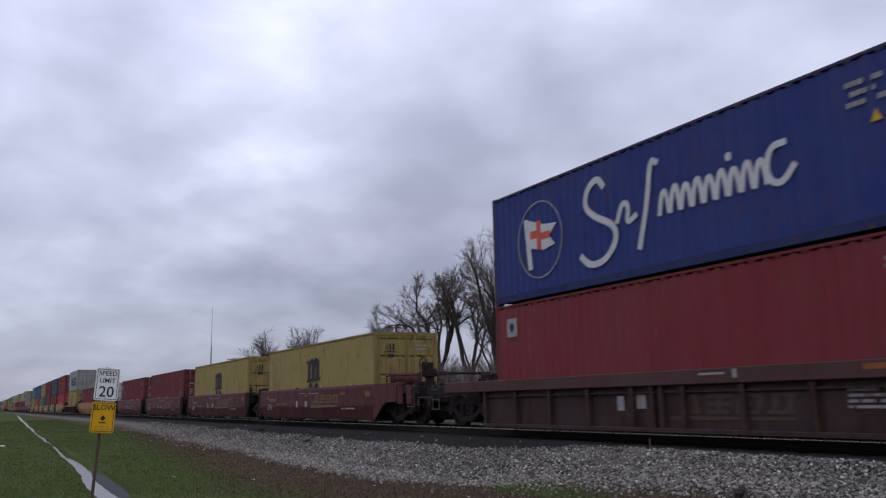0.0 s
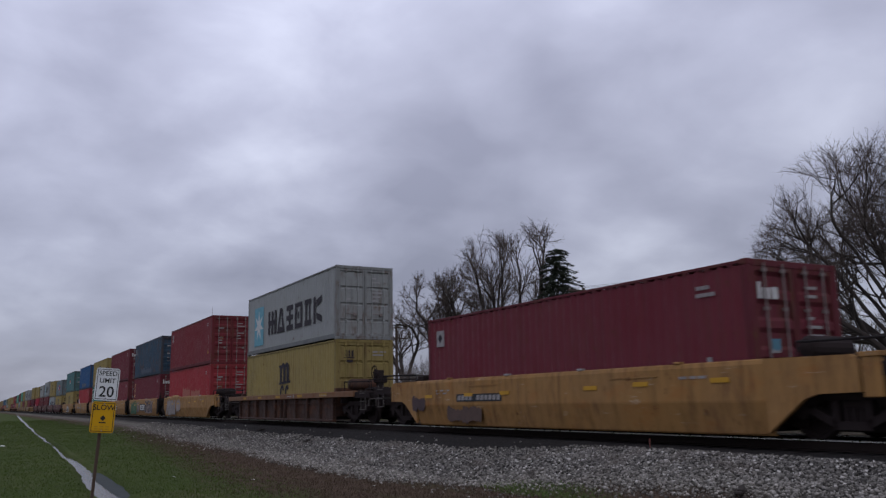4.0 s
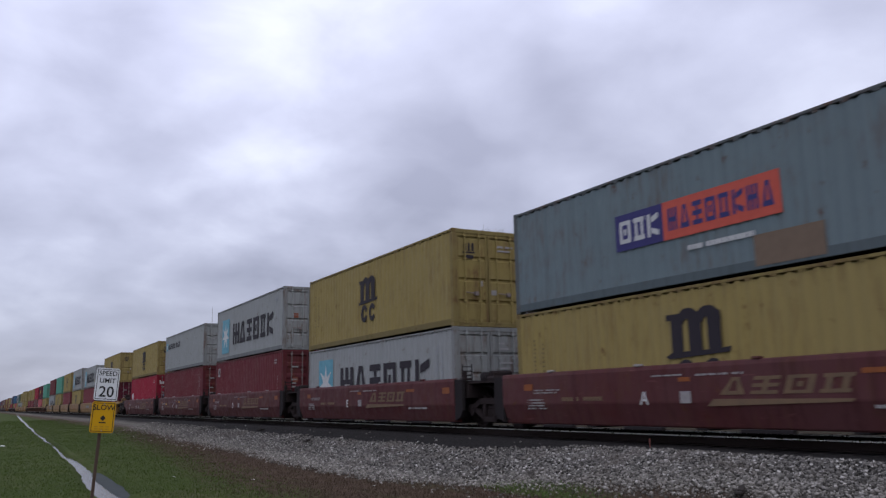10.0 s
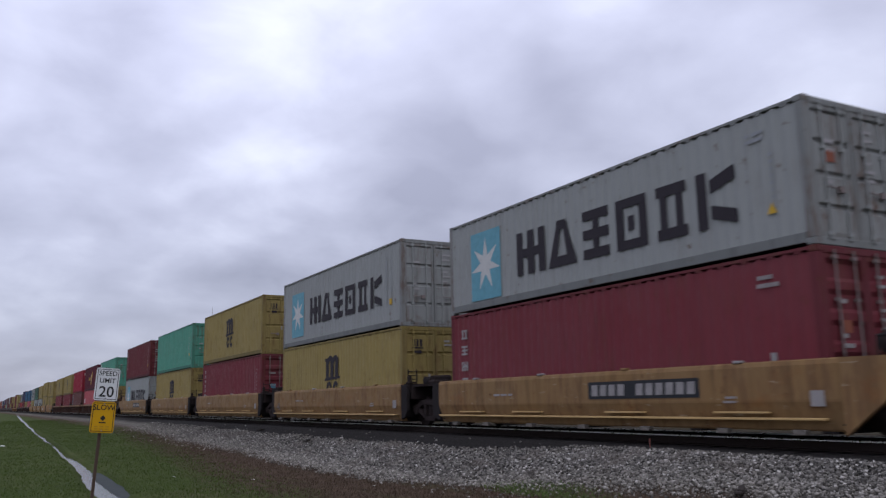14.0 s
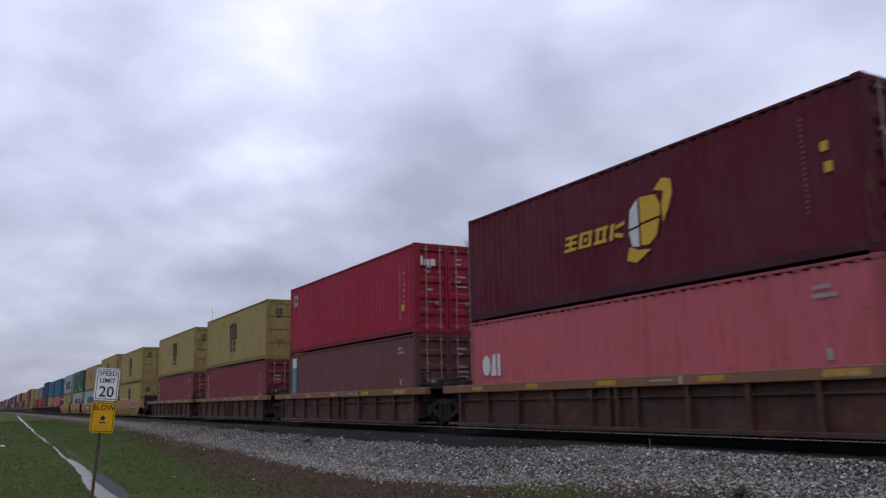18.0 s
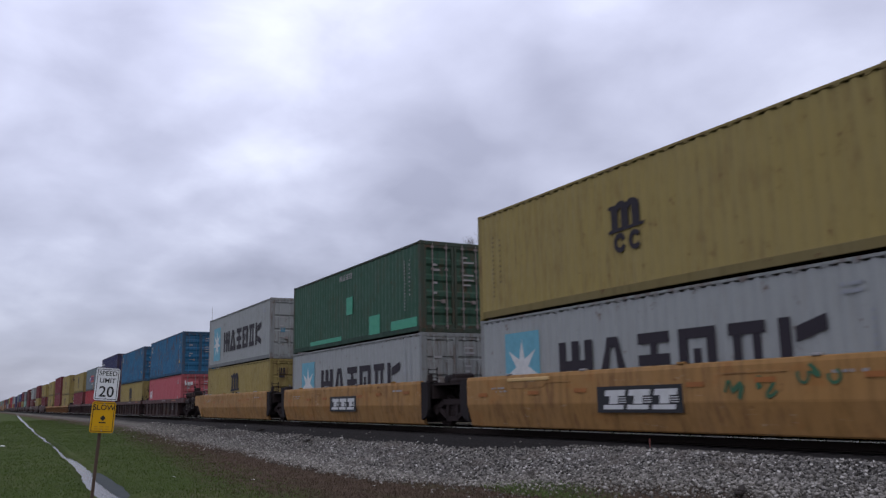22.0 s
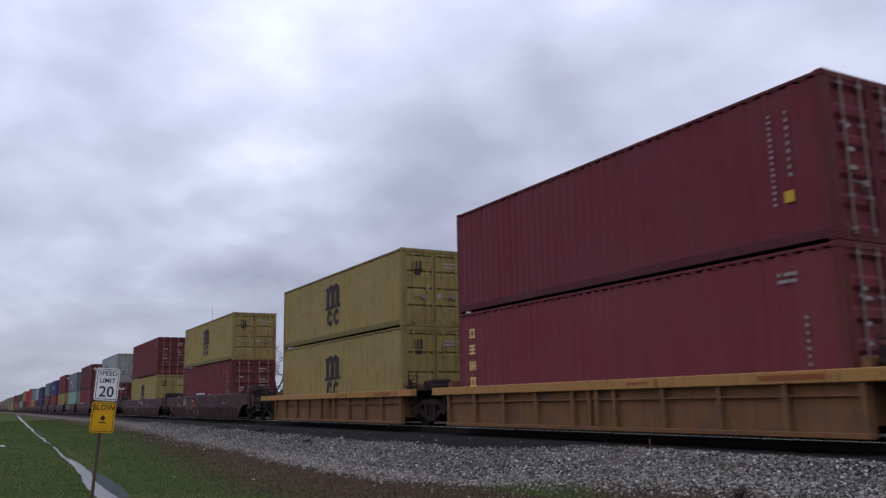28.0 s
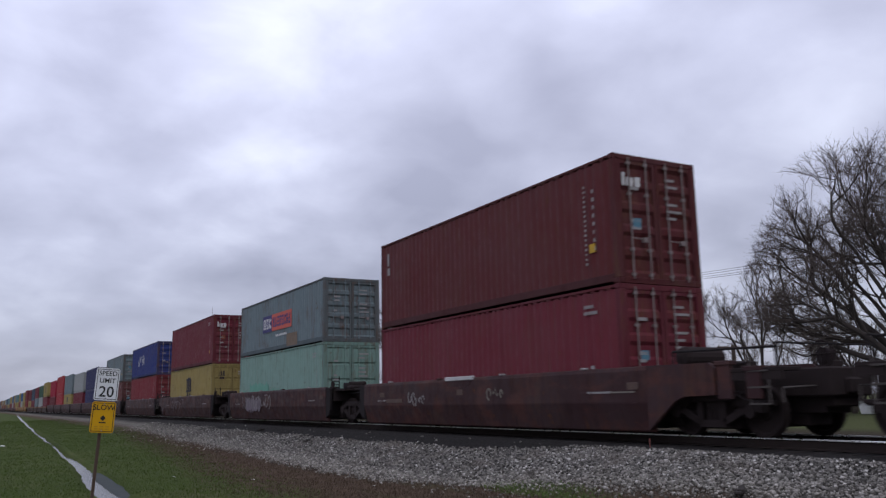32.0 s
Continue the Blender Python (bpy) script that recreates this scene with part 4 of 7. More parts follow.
def end_works(parent, hl, reach, z, way):
    """Walkway, grab rail, draught sill and levers at a coupled end; way -1 is the leading end."""
    def span(a, b):
        return tuple(sorted((way * (hl + a), way * (hl + b))))
    y0, y1 = span(1.9, reach - 0.25)
    part("walkway", mesh_of(("walkway", hl, reach, z, way), lambda: join(block(-1.42, -0.95, y0, y1, z - 0.06, z + 0.01, 0.01), block(-1.42, -1.38, y0, y1, z - 0.2, z - 0.06))), GRIME, parent)
    g0, g1 = span(0.5, reach - 0.5)
    part("grab_rail", mesh_of(("grab", hl, reach, z, way), lambda: join(tube((-1.2, g0, z + 0.36), (-1.2, g1, z + 0.40), 0.024, sides=6), tube((-1.2, g0, z), (-1.2, g0, z + 0.37), 0.02, sides=5), tube((-1.2, g1, z), (-1.2, g1, z + 0.4), 0.02, sides=5))), BLACK, parent)
    d0, d1 = span(0.2, reach - 0.1)
    part("draught_sill", mesh_of(("draught", hl, reach, way), lambda: join(block(-0.34, 0.34, d0, d1, 0.52, 0.98, 0.03), block(-0.75, 0.75, (d0 + d1) / 2 - 0.2, (d0 + d1) / 2 + 0.2, 0.40, 0.7, 0.03))), GRIME, parent)
    e = way * (hl + reach - 0.3)
    part("uncoupling_lever", mesh_of(("uncouple", hl, reach, way), lambda: join(tube((-1.38, e, 0.86), (-0.1, e, 0.9), 0.02, sides=5), tube((-1.38, e, 0.86), (-1.38, e, 0.62), 0.02, sides=5))), IRON, parent)
    part("valve", mesh_of(("valve_body", hl, way), lambda: join(block(-1.05, -0.7, way * (hl + 1.9) - 0.22, way * (hl + 1.9) + 0.22, 0.5, 0.82, 0.05), tube((-0.9, way * (hl + 1.4), 0.62), (-0.9, way * (hl + 2.6), 0.6), 0.05, sides=8))), GRIME, parent)


def joint_gear(parent, hl, z):
    """Hoses, levers and a brake cylinder over a shared truck."""
    part("brake_cylinder", mesh_of(("cyl", hl), lambda: join(lathe([(-0.3, 0.05), (-0.28, 0.14), (0.15, 0.14), (0.2, 0.05), (0.45, 0.04)], 12))), BLACK, parent, at=pose(-0.7, -hl - 0.75, z + 0.16))
    part("brake_housing", mesh_of(("housing", hl, z), lambda: join(block(-0.95, -0.3, -hl - 1.3, -hl - 0.75, z + 0.02, z + 0.2, 0.06), tube((-0.9, -hl - 1.05, z + 0.22), (-0.25, -hl - 1.0, z + 0.24), 0.11, sides=10), block(-1.32, -1.2, -hl - 0.3, -hl - 0.18, z - 0.1, z + 0.34, 0.015), block(-1.34, -1.06, -hl - 0.36, -hl - 0.12, z + 0.1, z + 0.16, 0.01), tube((-0.55, -hl - 1.5, z + 0.16), (-0.5, -hl - 0.3, z + 0.2), 0.04, sides=6))), GRIME, parent)
    part("air_hose", mesh_of(("hose", hl, z), lambda: join(*[tube((-0.85 + 0.02 * i, -hl + 0.1 - 0.45 * i, z + 0.05 - 0.16 * math.sin(math.pi * i / 6)), (-0.83 + 0.02 * i, -hl + 0.1 - 0.45 * (i + 1), z + 0.05 - 0.16 * math.sin(math.pi * (i + 1) / 6)), 0.03, sides=6) for i in range(5)])), BLACK, parent)
    part("handhold", mesh_of(("hold", hl, z), lambda: join(tube((-1.25, -hl - 0.12, z - 0.2), (-1.25, -hl - 0.12, z + 0.55), 0.02, sides=5), tube((-0.95, -hl - 0.12, z - 0.2), (-0.95, -hl - 0.12, z + 0.55), 0.02, sides=5), *[tube((-1.25, -hl - 0.12, z + 0.12 * i), (-0.95, -hl - 0.12, z + 0.12 * i), 0.014, sides=5) for i in range(5)])), BLACK, parent)


def car_marks(car, key, polys, mat, name, label="", out=0.003):
    me = mesh_of(key, lambda: join(*[prism([(HALF - a, b) for a, b in p], -SIDE - out, -SIDE - out - 0.006) for p in polys]))
    ob = part(name, me, mat, car, label)
    return tagged(ob, kind="stuff") if len(polys) > 1 else ob


def blob(r, a, b, ra, rb, n=20, square=0.65, wobble=0.10):
    """A rounded, uneven closed outline."""
    p1, p2 = r.uniform(0, 6.28), r.uniform(0, 6.28)
    out = []
    for i in range(n):
        t = 2 * math.pi * i / n
        k = 1 + wobble * math.sin(2 * t + p1) + wobble * 0.7 * math.sin(3 * t + p2)
        ct, st = math.cos(t), math.sin(t)
        out.append((a + ra * k * math.copysign(abs(ct) ** square, ct), b + rb * k * math.copysign(abs(st) ** square, st)))
    return out


SHAPES = (
    [(0.0, 0.05), (0.32, 0.0), (0.40, 0.45), (0.58, 0.48), (0.62, 0.02), (1.0, 0.0), (0.96, 0.92), (0.7, 1.0), (0.15, 0.96), (0.04, 0.7)],
    [(0.1, 0.0), (0.95, 0.06), (1.0, 0.4), (0.6, 0.5), (0.98, 0.62), (0.9, 1.0), (0.05, 0.94), (0.0, 0.6), (0.4, 0.46), (0.02, 0.35)],
    [(0.0, 0.0), (0.5, 0.12), (1.0, 0.02), (0.92, 0.5), (1.04, 1.0), (0.66, 0.9), (0.48, 0.62), (0.3, 0.95), (-0.04, 0.98), (0.1, 0.5)],
    [(0.0, 0.1), (0.2, 0.0), (0.9, 0.04), (1.0, 0.3), (0.85, 0.95), (0.5, 1.02), (0.3, 0.8), (0.12, 1.0), (-0.02, 0.8)],
)


def rounded_shape(points):
    for _ in range(2):
        out = []
        for (a0, b0), (a1, b1) in zip(points, points[1:] + points[:1]):
            out += [(0.78 * a0 + 0.22 * a1, 0.78 * b0 + 0.22 * b1), (0.22 * a0 + 0.78 * a1, 0.22 * b0 + 0.78 * b1)]
        points = out
    return points


def throw_up(seed, a0, a1, b0, b1, n, wide):
    """A row of chunky sprayed shapes that spell nothing: (fills, outlines and hollows)."""
    r = random.Random(seed)
    fills, lines = [], []
    step = (a1 - a0) / n
    for i in range(n):
        lean, top, low = r.uniform(-0.05, 0.3), r.uniform(0.9, 1.0), r.uniform(0.0, 0.08)
        base = SHAPES[(i + seed) % 4]
        if r.random() < 0.5:
            base = [(1 - u, v) for u, v in reversed(base)]
        at = a0 + step * (i - 0.06)
        shape = rounded_shape([(at + step * 1.12 * (u + r.uniform(-0.05, 0.05)) + lean * (v - 0.5) * (b1 - b0), b0 + (b1 - b0) * (low + (top - low) * v)) for u, v in base])
        fills.append(shape)
        lines += stroke(shape + shape[:1], wide * r.uniform(0.7, 1.25))
        for _ in range(2):
            x, y = at + step * r.uniform(0.3, 0.8), b0 + (b1 - b0) * r.uniform(0.25, 0.8)
            lines += stroke([(x, y), (x + 0.1 * r.uniform(-1, 1), y - 0.14), (x + 0.2 * r.uniform(-1, 1), y - r.uniform(0.16, 0.3))], wide * r.uniform(0.7, 1.6))
    return fills, lines


def scrib(seed, a0, a1, b0, b1, n, wide):
    """Quick sprayed strokes, crossing and looping, that spell nothing."""
    r = random.Random(seed)
    out, step = [], (a1 - a0) / n
    for i in range(n):
        a, b, h = a0 + step * (i + 0.5), (b0 + b1) / 2, b1 - b0
        kind = r.random()
        if kind < 0.5:
            pts = [(a + step * r.uniform(-0.55, 0.55), b + h * r.uniform(-0.5, 0.5)) for _ in range(r.choice((3, 4)))]
            smooth = [pts[0]]
            for p, q in zip(pts, pts[1:]):
                smooth += [(0.7 * p[0] + 0.3 * q[0], 0.7 * p[1] + 0.3 * q[1]), (0.3 * p[0] + 0.7 * q[0], 0.3 * p[1] + 0.7 * q[1])]
            out += stroke(smooth + pts[-1:], wide * r.uniform(0.6, 1.4))
        else:
            start = r.uniform(0, 360)
            out += ring(a, b + h * r.uniform(-0.12, 0.12), step * r.uniform(0.25, 0.5), h * r.uniform(0.22, 0.42), wide * r.uniform(0.6, 1.3), start, start + r.uniform(160, 300), 9)
    return [[(x, min(b1, max(b0, y))) for x, y in p] for p in out]


def smudge(seed, a0, a1, b0, b1):
    """A patch of brushed or sprayed paint with a broken edge."""
    r = random.Random(seed)
    out = []
    n = max(3, int((a1 - a0) / 0.16))
    for i in range(n):
        a = a0 + (a1 - a0) * (i + 0.5) / n
        h = (b1 - b0)
        out.append(blob(r, a, (b0 + b1) / 2 + r.uniform(-0.08, 0.08) * h, (a1 - a0) / n * 0.75, h * r.uniform(0.36, 0.5), 10, 0.8, 0.16))
    return out


SPRAY = {
    "white": plain("dull_white_spray", (0.40, 0.39, 0.38), 0.7, wear=0.5, scale=3.0), "pale": plain("pale_lilac_spray", (0.235, 0.20, 0.185), 0.7, wear=0.7, scale=2.0),
    "chalk": plain("worn_chalky_spray", (0.20, 0.185, 0.18), 0.75, wear=0.8, scale=4.0), "violet": plain("brown_violet_spray", (0.060, 0.040, 0.042), 0.7, wear=0.5, scale=2.0),
    "lilac": plain("grey_lilac_spray", (0.13, 0.105, 0.12), 0.7, wear=0.6, scale=3.0), "green": plain("dull_green_spray", (0.035, 0.095, 0.050), 0.7, wear=0.6, scale=2.5),
    "red": plain("dark_red_spray", (0.15, 0.012, 0.022), 0.7, wear=0.5), "dark": plain("black_spray", (0.022, 0.020, 0.022), 0.7),
    "umber": plain("umber_spray", (0.085, 0.055, 0.045), 0.75, wear=0.6), "olive": plain("olive_grey_spray", (0.085, 0.080, 0.045), 0.75, wear=0.6, scale=4.0),
    "amber": plain("dull_amber_reflector", (0.25, 0.095, 0.028), 0.65, wear=0.6), "yellow": plain("yellow_reflector_tape", (0.40, 0.215, 0.02), 0.55, wear=0.35), "steel": plain("grey_paint_patch", (0.17, 0.15, 0.125), 0.7, wear=0.5),
}
SPRAY_WORDS = {"amber": "dull amber", "white": "white", "pale": "pale lilac-grey", "chalk": "worn chalky", "violet": "brown-violet", "lilac": "grey-lilac", "green": "dull green", "red": "dark red", "dark": "black",
               "umber": "umber", "olive": "olive-grey", "yellow": "yellow", "steel": "grey"}


def side_paint(car, key, spec):
    """Sprayed and taped marks on a car's side: (what, a0, a1, b0, b1, colour, ...)."""
    what, a0, a1, b0, b1, tone, *more = spec
    if what == "throw":
        fills, lines = throw_up(key[1] * 7 + key[2], a0, a1, b0, b1, more[0], more[2] if len(more) > 2 else 0.05)
        car_marks(car, (*key, "fill"), fills, SPRAY[tone], "graffiti", "%s sprayed rounded shapes" % SPRAY_WORDS[tone])
        car_marks(car, (*key, "line"), lines, SPRAY[more[1]], "graffiti", "%s sprayed outlines" % SPRAY_WORDS[more[1]], 0.010)
    elif what == "scrib":
        car_marks(car, key, scrib(key[1] * 5 + key[2], a0, a1, b0, b1, more[0], more[1] if len(more) > 1 else 0.035), SPRAY[tone], "graffiti", "%s sprayed scribble" % SPRAY_WORDS[tone], 0.010)
    elif what == "smudge":
        car_marks(car, key, smudge(key[1] * 3 + key[2], a0, a1, b0, b1), SPRAY[tone], "paint_patch", "%s broken patch of paint" % SPRAY_WORDS[tone])
    elif what == "tape":
        car_marks(car, key, [rect(a0, a1, b0, b1)], SPRAY[tone], "reflector" if tone == "yellow" else "stencil", "", 0.012)
    elif what == "panel":
        car_marks(car, key, [rect(a0, a1, b0, b1)], plain("dark_number_plate", (0.020, 0.021, 0.024)), "number_panel", "dark panel with grey blocks")
        w = (a1 - a0) / 11.5
        car_marks(car, (*key, "blocks"), [rect(a0 + w * (0.4 + i), a0 + w * (1.1 + i), b0 + 0.18 * (b1 - b0), b1 - 0.18 * (b1 - b0), 0.02) for i in (0, 1, 2, 3, 5, 6, 7, 8, 9, 10)], DIM_MARK, "panel_marking", "", 0.010)
    elif what == "flap":
        part("guard_flap", mesh_of(key, lambda: prism([(HALF - a0 - 0.12, b0 - 0.2), (HALF - a1 + 0.25, b0 - 0.2), (HALF - a1, b0), (HALF - a0, b0)], -SIDE - 0.012, -SIDE + 0.015)), car_paint(more[0]), car, "bent guard flap")
        part("flap_lip", mesh_of((*key, "lip"), lambda: block(-SIDE - 0.03, -SIDE + 0.05, HALF - a1 - 0.02, HALF - a0, b0 - 0.04, b1, 0.015)), SPRAY[tone] if tone == "white" else plain("worn_yellow_edge", (0.42, 0.28, 0.12)), car)


LUG = mesh_of("lug", lambda: block(-0.06, 0.06, -0.09, 0.09, 0.0, 0.05, 0.012))
CAR_WORDS = {
    "wine_car": "maroon smooth-sided", "yellow_car": "yellow smooth-sided", "tan": "tan smooth-sided", "rust": "rusty brown ribbed", "ochre": "ochre ribbed",
    "mar": "dark maroon ribbed", "orange": "orange-brown ribbed", "plumcar": "dark graffiti-marked smooth-sided",
}


def well_car(kind, lead, trail, seed, letter="", extra=(), far=False):
    """kind: paint key; lead, trail: 'joint' or 'coupled'."""
    car = new("well_car")
    tagged(car, "%s double-stack well car running on the rails" % CAR_WORDS[kind], "railway car", "well cars of the train")
    mat = car_paint(kind)
    ribbed = kind in ("rust", "ochre", "mar", "orange")
    long = kind == "plumcar" and lead == trail == "coupled"
    hl = 8.35 if long else (7.0 if kind == "plumcar" else 6.46)
    top = {"wine_car": 1.36, "yellow_car": 1.35, "tan": 1.30, "rust": 1.16, "ochre": 1.27, "mar": 1.24, "orange": 1.12, "plumcar": 1.36}[kind]
    reach = {"joint": {"plumcar": 1.9}.get(kind, 1.36), "coupled": 2.65 if long else 3.45}
    sill_reach = {"joint": 0.8, "coupled": 2.0}
    flip = pose(0, 0, 0, 0, 0, 180)
    for side in (0, 1):
        m = flip if side else None
        if ribbed:
            part("side_panel", rib_panel(hl, top), mat, car, at=m)
            lr, tr = (sill_reach[lead], sill_reach[trail]) if not side else (sill_reach[trail], sill_reach[lead])
            deep = 0.28 if kind == "mar" else 0.21
            part("top_sill", rib_sill(hl, top, deep, lr, tr), sill_paint(kind), car, at=m)
            part("bottom_sill", rib_foot(hl), mat, car, at=m)
            if not far:
                for y in rib_posts(hl, 9) + [0.13, -0.13]:
                    part("post", rib_post(top), mat, car, at=(m or Matrix()) @ pose(0, y, 0))
        else:
            part("side_panel", smooth_side(hl, 0.16 if kind in ("wine_car", "tan") else 0.06, top), mat, car, at=m)
            if (lead if not side else trail) == "coupled":
                part("end_sill", end_sill(hl, 1.75, top), mat, car, at=m)
            if (trail if not side else lead) == "coupled":
                part("end_sill", end_sill(hl, 1.75, top, -1), mat, car, at=m)
    if far:
        part("floor_pan", mesh_of(("pan", hl), lambda: block(-1.35, 1.35, -hl + 0.1, hl - 0.1, 0.14, 0.25)), BLACK, car)
    else:
        for y in (-hl + 0.4, -hl * 0.5, 0, hl * 0.5, hl - 0.4):
            part("cross_bearer", mesh_of("bearer", lambda: block(-1.30, 1.30, -0.15, 0.15, 0.12, BED - 0.004, 0.01)), BLACK, car, at=pose(0, y, 0))
    z = 1.2 if not ribbed else min(1.12, top - 0.05)
    for end, rot in ((lead, None), (trail, flip)):
        base = rot or Matrix()
        part("bulkhead", bulkhead(hl), BLACK if not ribbed else mat, car, at=rot)
        part("end_platform", platform(hl, reach[end], z), GRIME, car, at=rot)
        if not ribbed and end == "joint":
            for m2 in (rot, (rot or Matrix()) @ Matrix.Translation((2 * SIDE - 0.13, 0, 0))):
                part("end_plate", mesh_of(("end_plate", hl, top), lambda: prism([(-hl - 0.42, 0.5), (-hl - 0.3, 0.3), (-hl - 0.002, 0.2), (-hl - 0.002, top - 0.03), (-hl - 0.42, top - 0.06)][::-1], -SIDE + 0.02, -SIDE + 0.11)), BLACK, car, at=m2)
        if end == "coupled":
            part("coupler", coupler(hl, reach[end]), GRIME, car, at=rot)
    if lead == "joint":
        truck(car, -hl - reach["joint"])
        if not far:
            joint_gear(car, hl, z)
    else:
        truck(car, -hl - (1.35 if not long else 1.2))
        if not far:
            deck_gear(car, hl, reach["coupled"], z, kind, seed, mat)
    if trail == "coupled":
        truck(car, hl + (1.35 if not long else 1.2))
        if not far:
            deck_gear_flip(car, hl, reach["coupled"], z, kind, mat)
    if far:
        return car
    if not ribbed:
        for i in range(4):
            part("lug", LUG, DIM_MARK if (i + seed) % 3 else mat, car, at=pose(-SIDE + 0.06, -hl + 2.0 + i * (2 * hl - 4.0) / 3, top - 0.01))
    if kind == "wine_car":
        car_marks(car, "wine_car_word", word([(6.75 + 0.68 * i, 7.30 + 0.68 * i) for i in range(4)], 0.76, 1.06, 0.12, 1) + [[(6.45, 0.56), (9.35, 0.62), (9.4, 0.67), (6.6, 0.69)]], GOLD_MARK, "lettering", "faded gold slanted blocks")
        car_marks(car, "wine_car_small", bars(21, 1.0, 2.2, 0.86, 0.98, 2) + bars(22, 0.75, 1.5, 0.5, 0.76, 4) + bars(23, 5.0, 5.9, 1.12, 1.18, 1) + bars(24, 6.2, 7.4, 1.1, 1.17, 1) + bars(25, 9.6, 11.2, 0.5, 0.6, 1) + [rect(5.78, 6.05, 0.62, 0.84)], DIM_MARK, "stencilled_writing")
        car_marks(car, "wine_car_number", bars(26, 2.1, 3.6, 0.66, 0.82, 1, 0.9), GOLD_MARK, "number_marking")
        car_marks(car, "wine_car_orange", [rect(0.6, 0.95, 0.95, 1.1), rect(5.75, 6.05, 1.02, 1.1), rect(9.55, 10.1, 1.04, 1.12), rect(11.9, 12.3, 0.95, 1.12)], ORANGE_MARK, "reflector")
        for y in (-4.4, -1.6, 1.4, 4.2):
            part("ledge", mesh_of("wine_car_ledge", lambda: block(-SIDE - 0.02, -SIDE + 0.1, -0.55, 0.55, 0.10, 0.17, 0.01)), BLACK, car, at=pose(0, y, 0))
    elif kind == "yellow_car":
        if "plate" in extra:
            car_marks(car, "yellow_car_plate", [rect(5.12, 7.62, 0.44, 0.98)], plain("black_plate", (0.02, 0.02, 0.022)), "name_plate", "black plate with white blocks")
            marks_on = []
            for i in range(3):
                a = 5.32 + 0.74 * i
                marks_on += [rect(a + 0.06, a + 0.68, 0.78, 0.90, 0.03), rect(a + 0.20, a + 0.46, 0.62, 0.78, 0.03), rect(a, a + 0.62, 0.51, 0.60, 0.02)]
                marks_on += [rect(a + 0.50, a + 0.72, 0.64 + 0.045 * q, 0.66 + 0.045 * q) for q in range(3)]
            car_marks(car, "yellow_car_blocks", marks_on, WHITE_MARK, "plate_marking", "", 0.010)
        car_marks(car, ("yellow_car_bits", seed % 3), bars(31 + seed % 3, 10.6, 11.6, 1.04, 1.14, 1, 0.6) + bars(35 + seed % 3, 0.9, 1.7, 0.92, 1.08, 2, 0.5), DIM_MARK, "stencilled_writing")
        for n_tape, (a, b) in enumerate(((0.47, 0.88), (2.76, 0.90), (4.55, 0.92), (7.95, 0.96), (9.54, 1.0), (11.6, 1.02))):
            side_paint(car, ("yellow_car_tape", n_tape, "worn" in extra), ("tape", a - 0.22, a + 0.22, b - 0.045, b + 0.045, "amber" if "worn" in extra else "yellow"))
        for y in (-3.2, 2.6):
            part("hand_rail", mesh_of("yellow_car_rail", lambda: block(-SIDE - 0.015, -SIDE, -0.7, 0.7, 1.12, 1.14)), mat, car, at=pose(0, y, 0))
    elif kind == "tan":
        car_marks(car, ("tan_bits", seed % 2), bars(41 + seed % 2, 2.6, 3.6, 0.82, 0.92, 1) + [rect(12.0, 12.25, 0.55, 0.8)] + bars(43, 10.2, 10.6, 0.6, 0.75, 2), DIM_MARK, "stencilled_writing")
        if "plate" in extra:
            side_paint(car, ("tan_plate", 0, 0), ("panel", 6.44, 9.65, 0.72, 1.08, "dark"))
        part("ledge", mesh_of("tan_ledge", lambda: join(block(-SIDE - 0.05, -SIDE + 0.05, -hl + 0.3, hl - 0.1, 0.33, 0.37, 0.006), *[block(-SIDE - 0.06, -SIDE + 0.02, y - 0.6, y + 0.6, 0.44, 0.47) for y in (-4.5, -1.5, 2.0, 4.6)])), plain("worn_yellow_edge", (0.5, 0.33, 0.14)), car)
        for y in (-5.6, -4.0, -2.0, 0.0, 2.0, 4.0, 5.6):
            part("foot_plate", mesh_of("tan_foot", lambda: block(-SIDE + 0.02, -SIDE + 0.14, -0.13, 0.13, 0.09, 0.18, 0.01)), plain("dirty_pale_steel", (0.13, 0.115, 0.10)), car, at=pose(0, y, 0))
    elif ribbed:
        car_marks(car, ("rib_bits", kind), [rect(7.3, 7.9, top - 0.12, top - 0.08), rect(8.1, 8.18, top - 0.19, top - 0.03)] + bars(51, 11.2, 12.2, top - 0.16, top - 0.06, 1), DIM_MARK if kind != "orange" else ORANGE_MARK, "stencilled_writing", out=0.032)
        car_marks(car, ("rib_orange", kind), [rect(0.5, 1.0, top - 0.16, top - 0.06), rect(3.0, 3.5, top - 0.16, top - 0.05), rect(5.7, 6.3, top - 0.16, top - 0.05), rect(8.6, 9.2, top - 0.16, top - 0.05), rect(11.2, 12.0, top - 0.16, top - 0.04)] if kind == "rust" else [rect(10.6, 11.9, top - 0.15, top - 0.06)], plain("worn_yellow_reflector", (0.30, 0.17, 0.02), 0.6, wear=0.5) if kind in ("rust", "ochre") else ORANGE_MARK, "reflector", out=0.032)
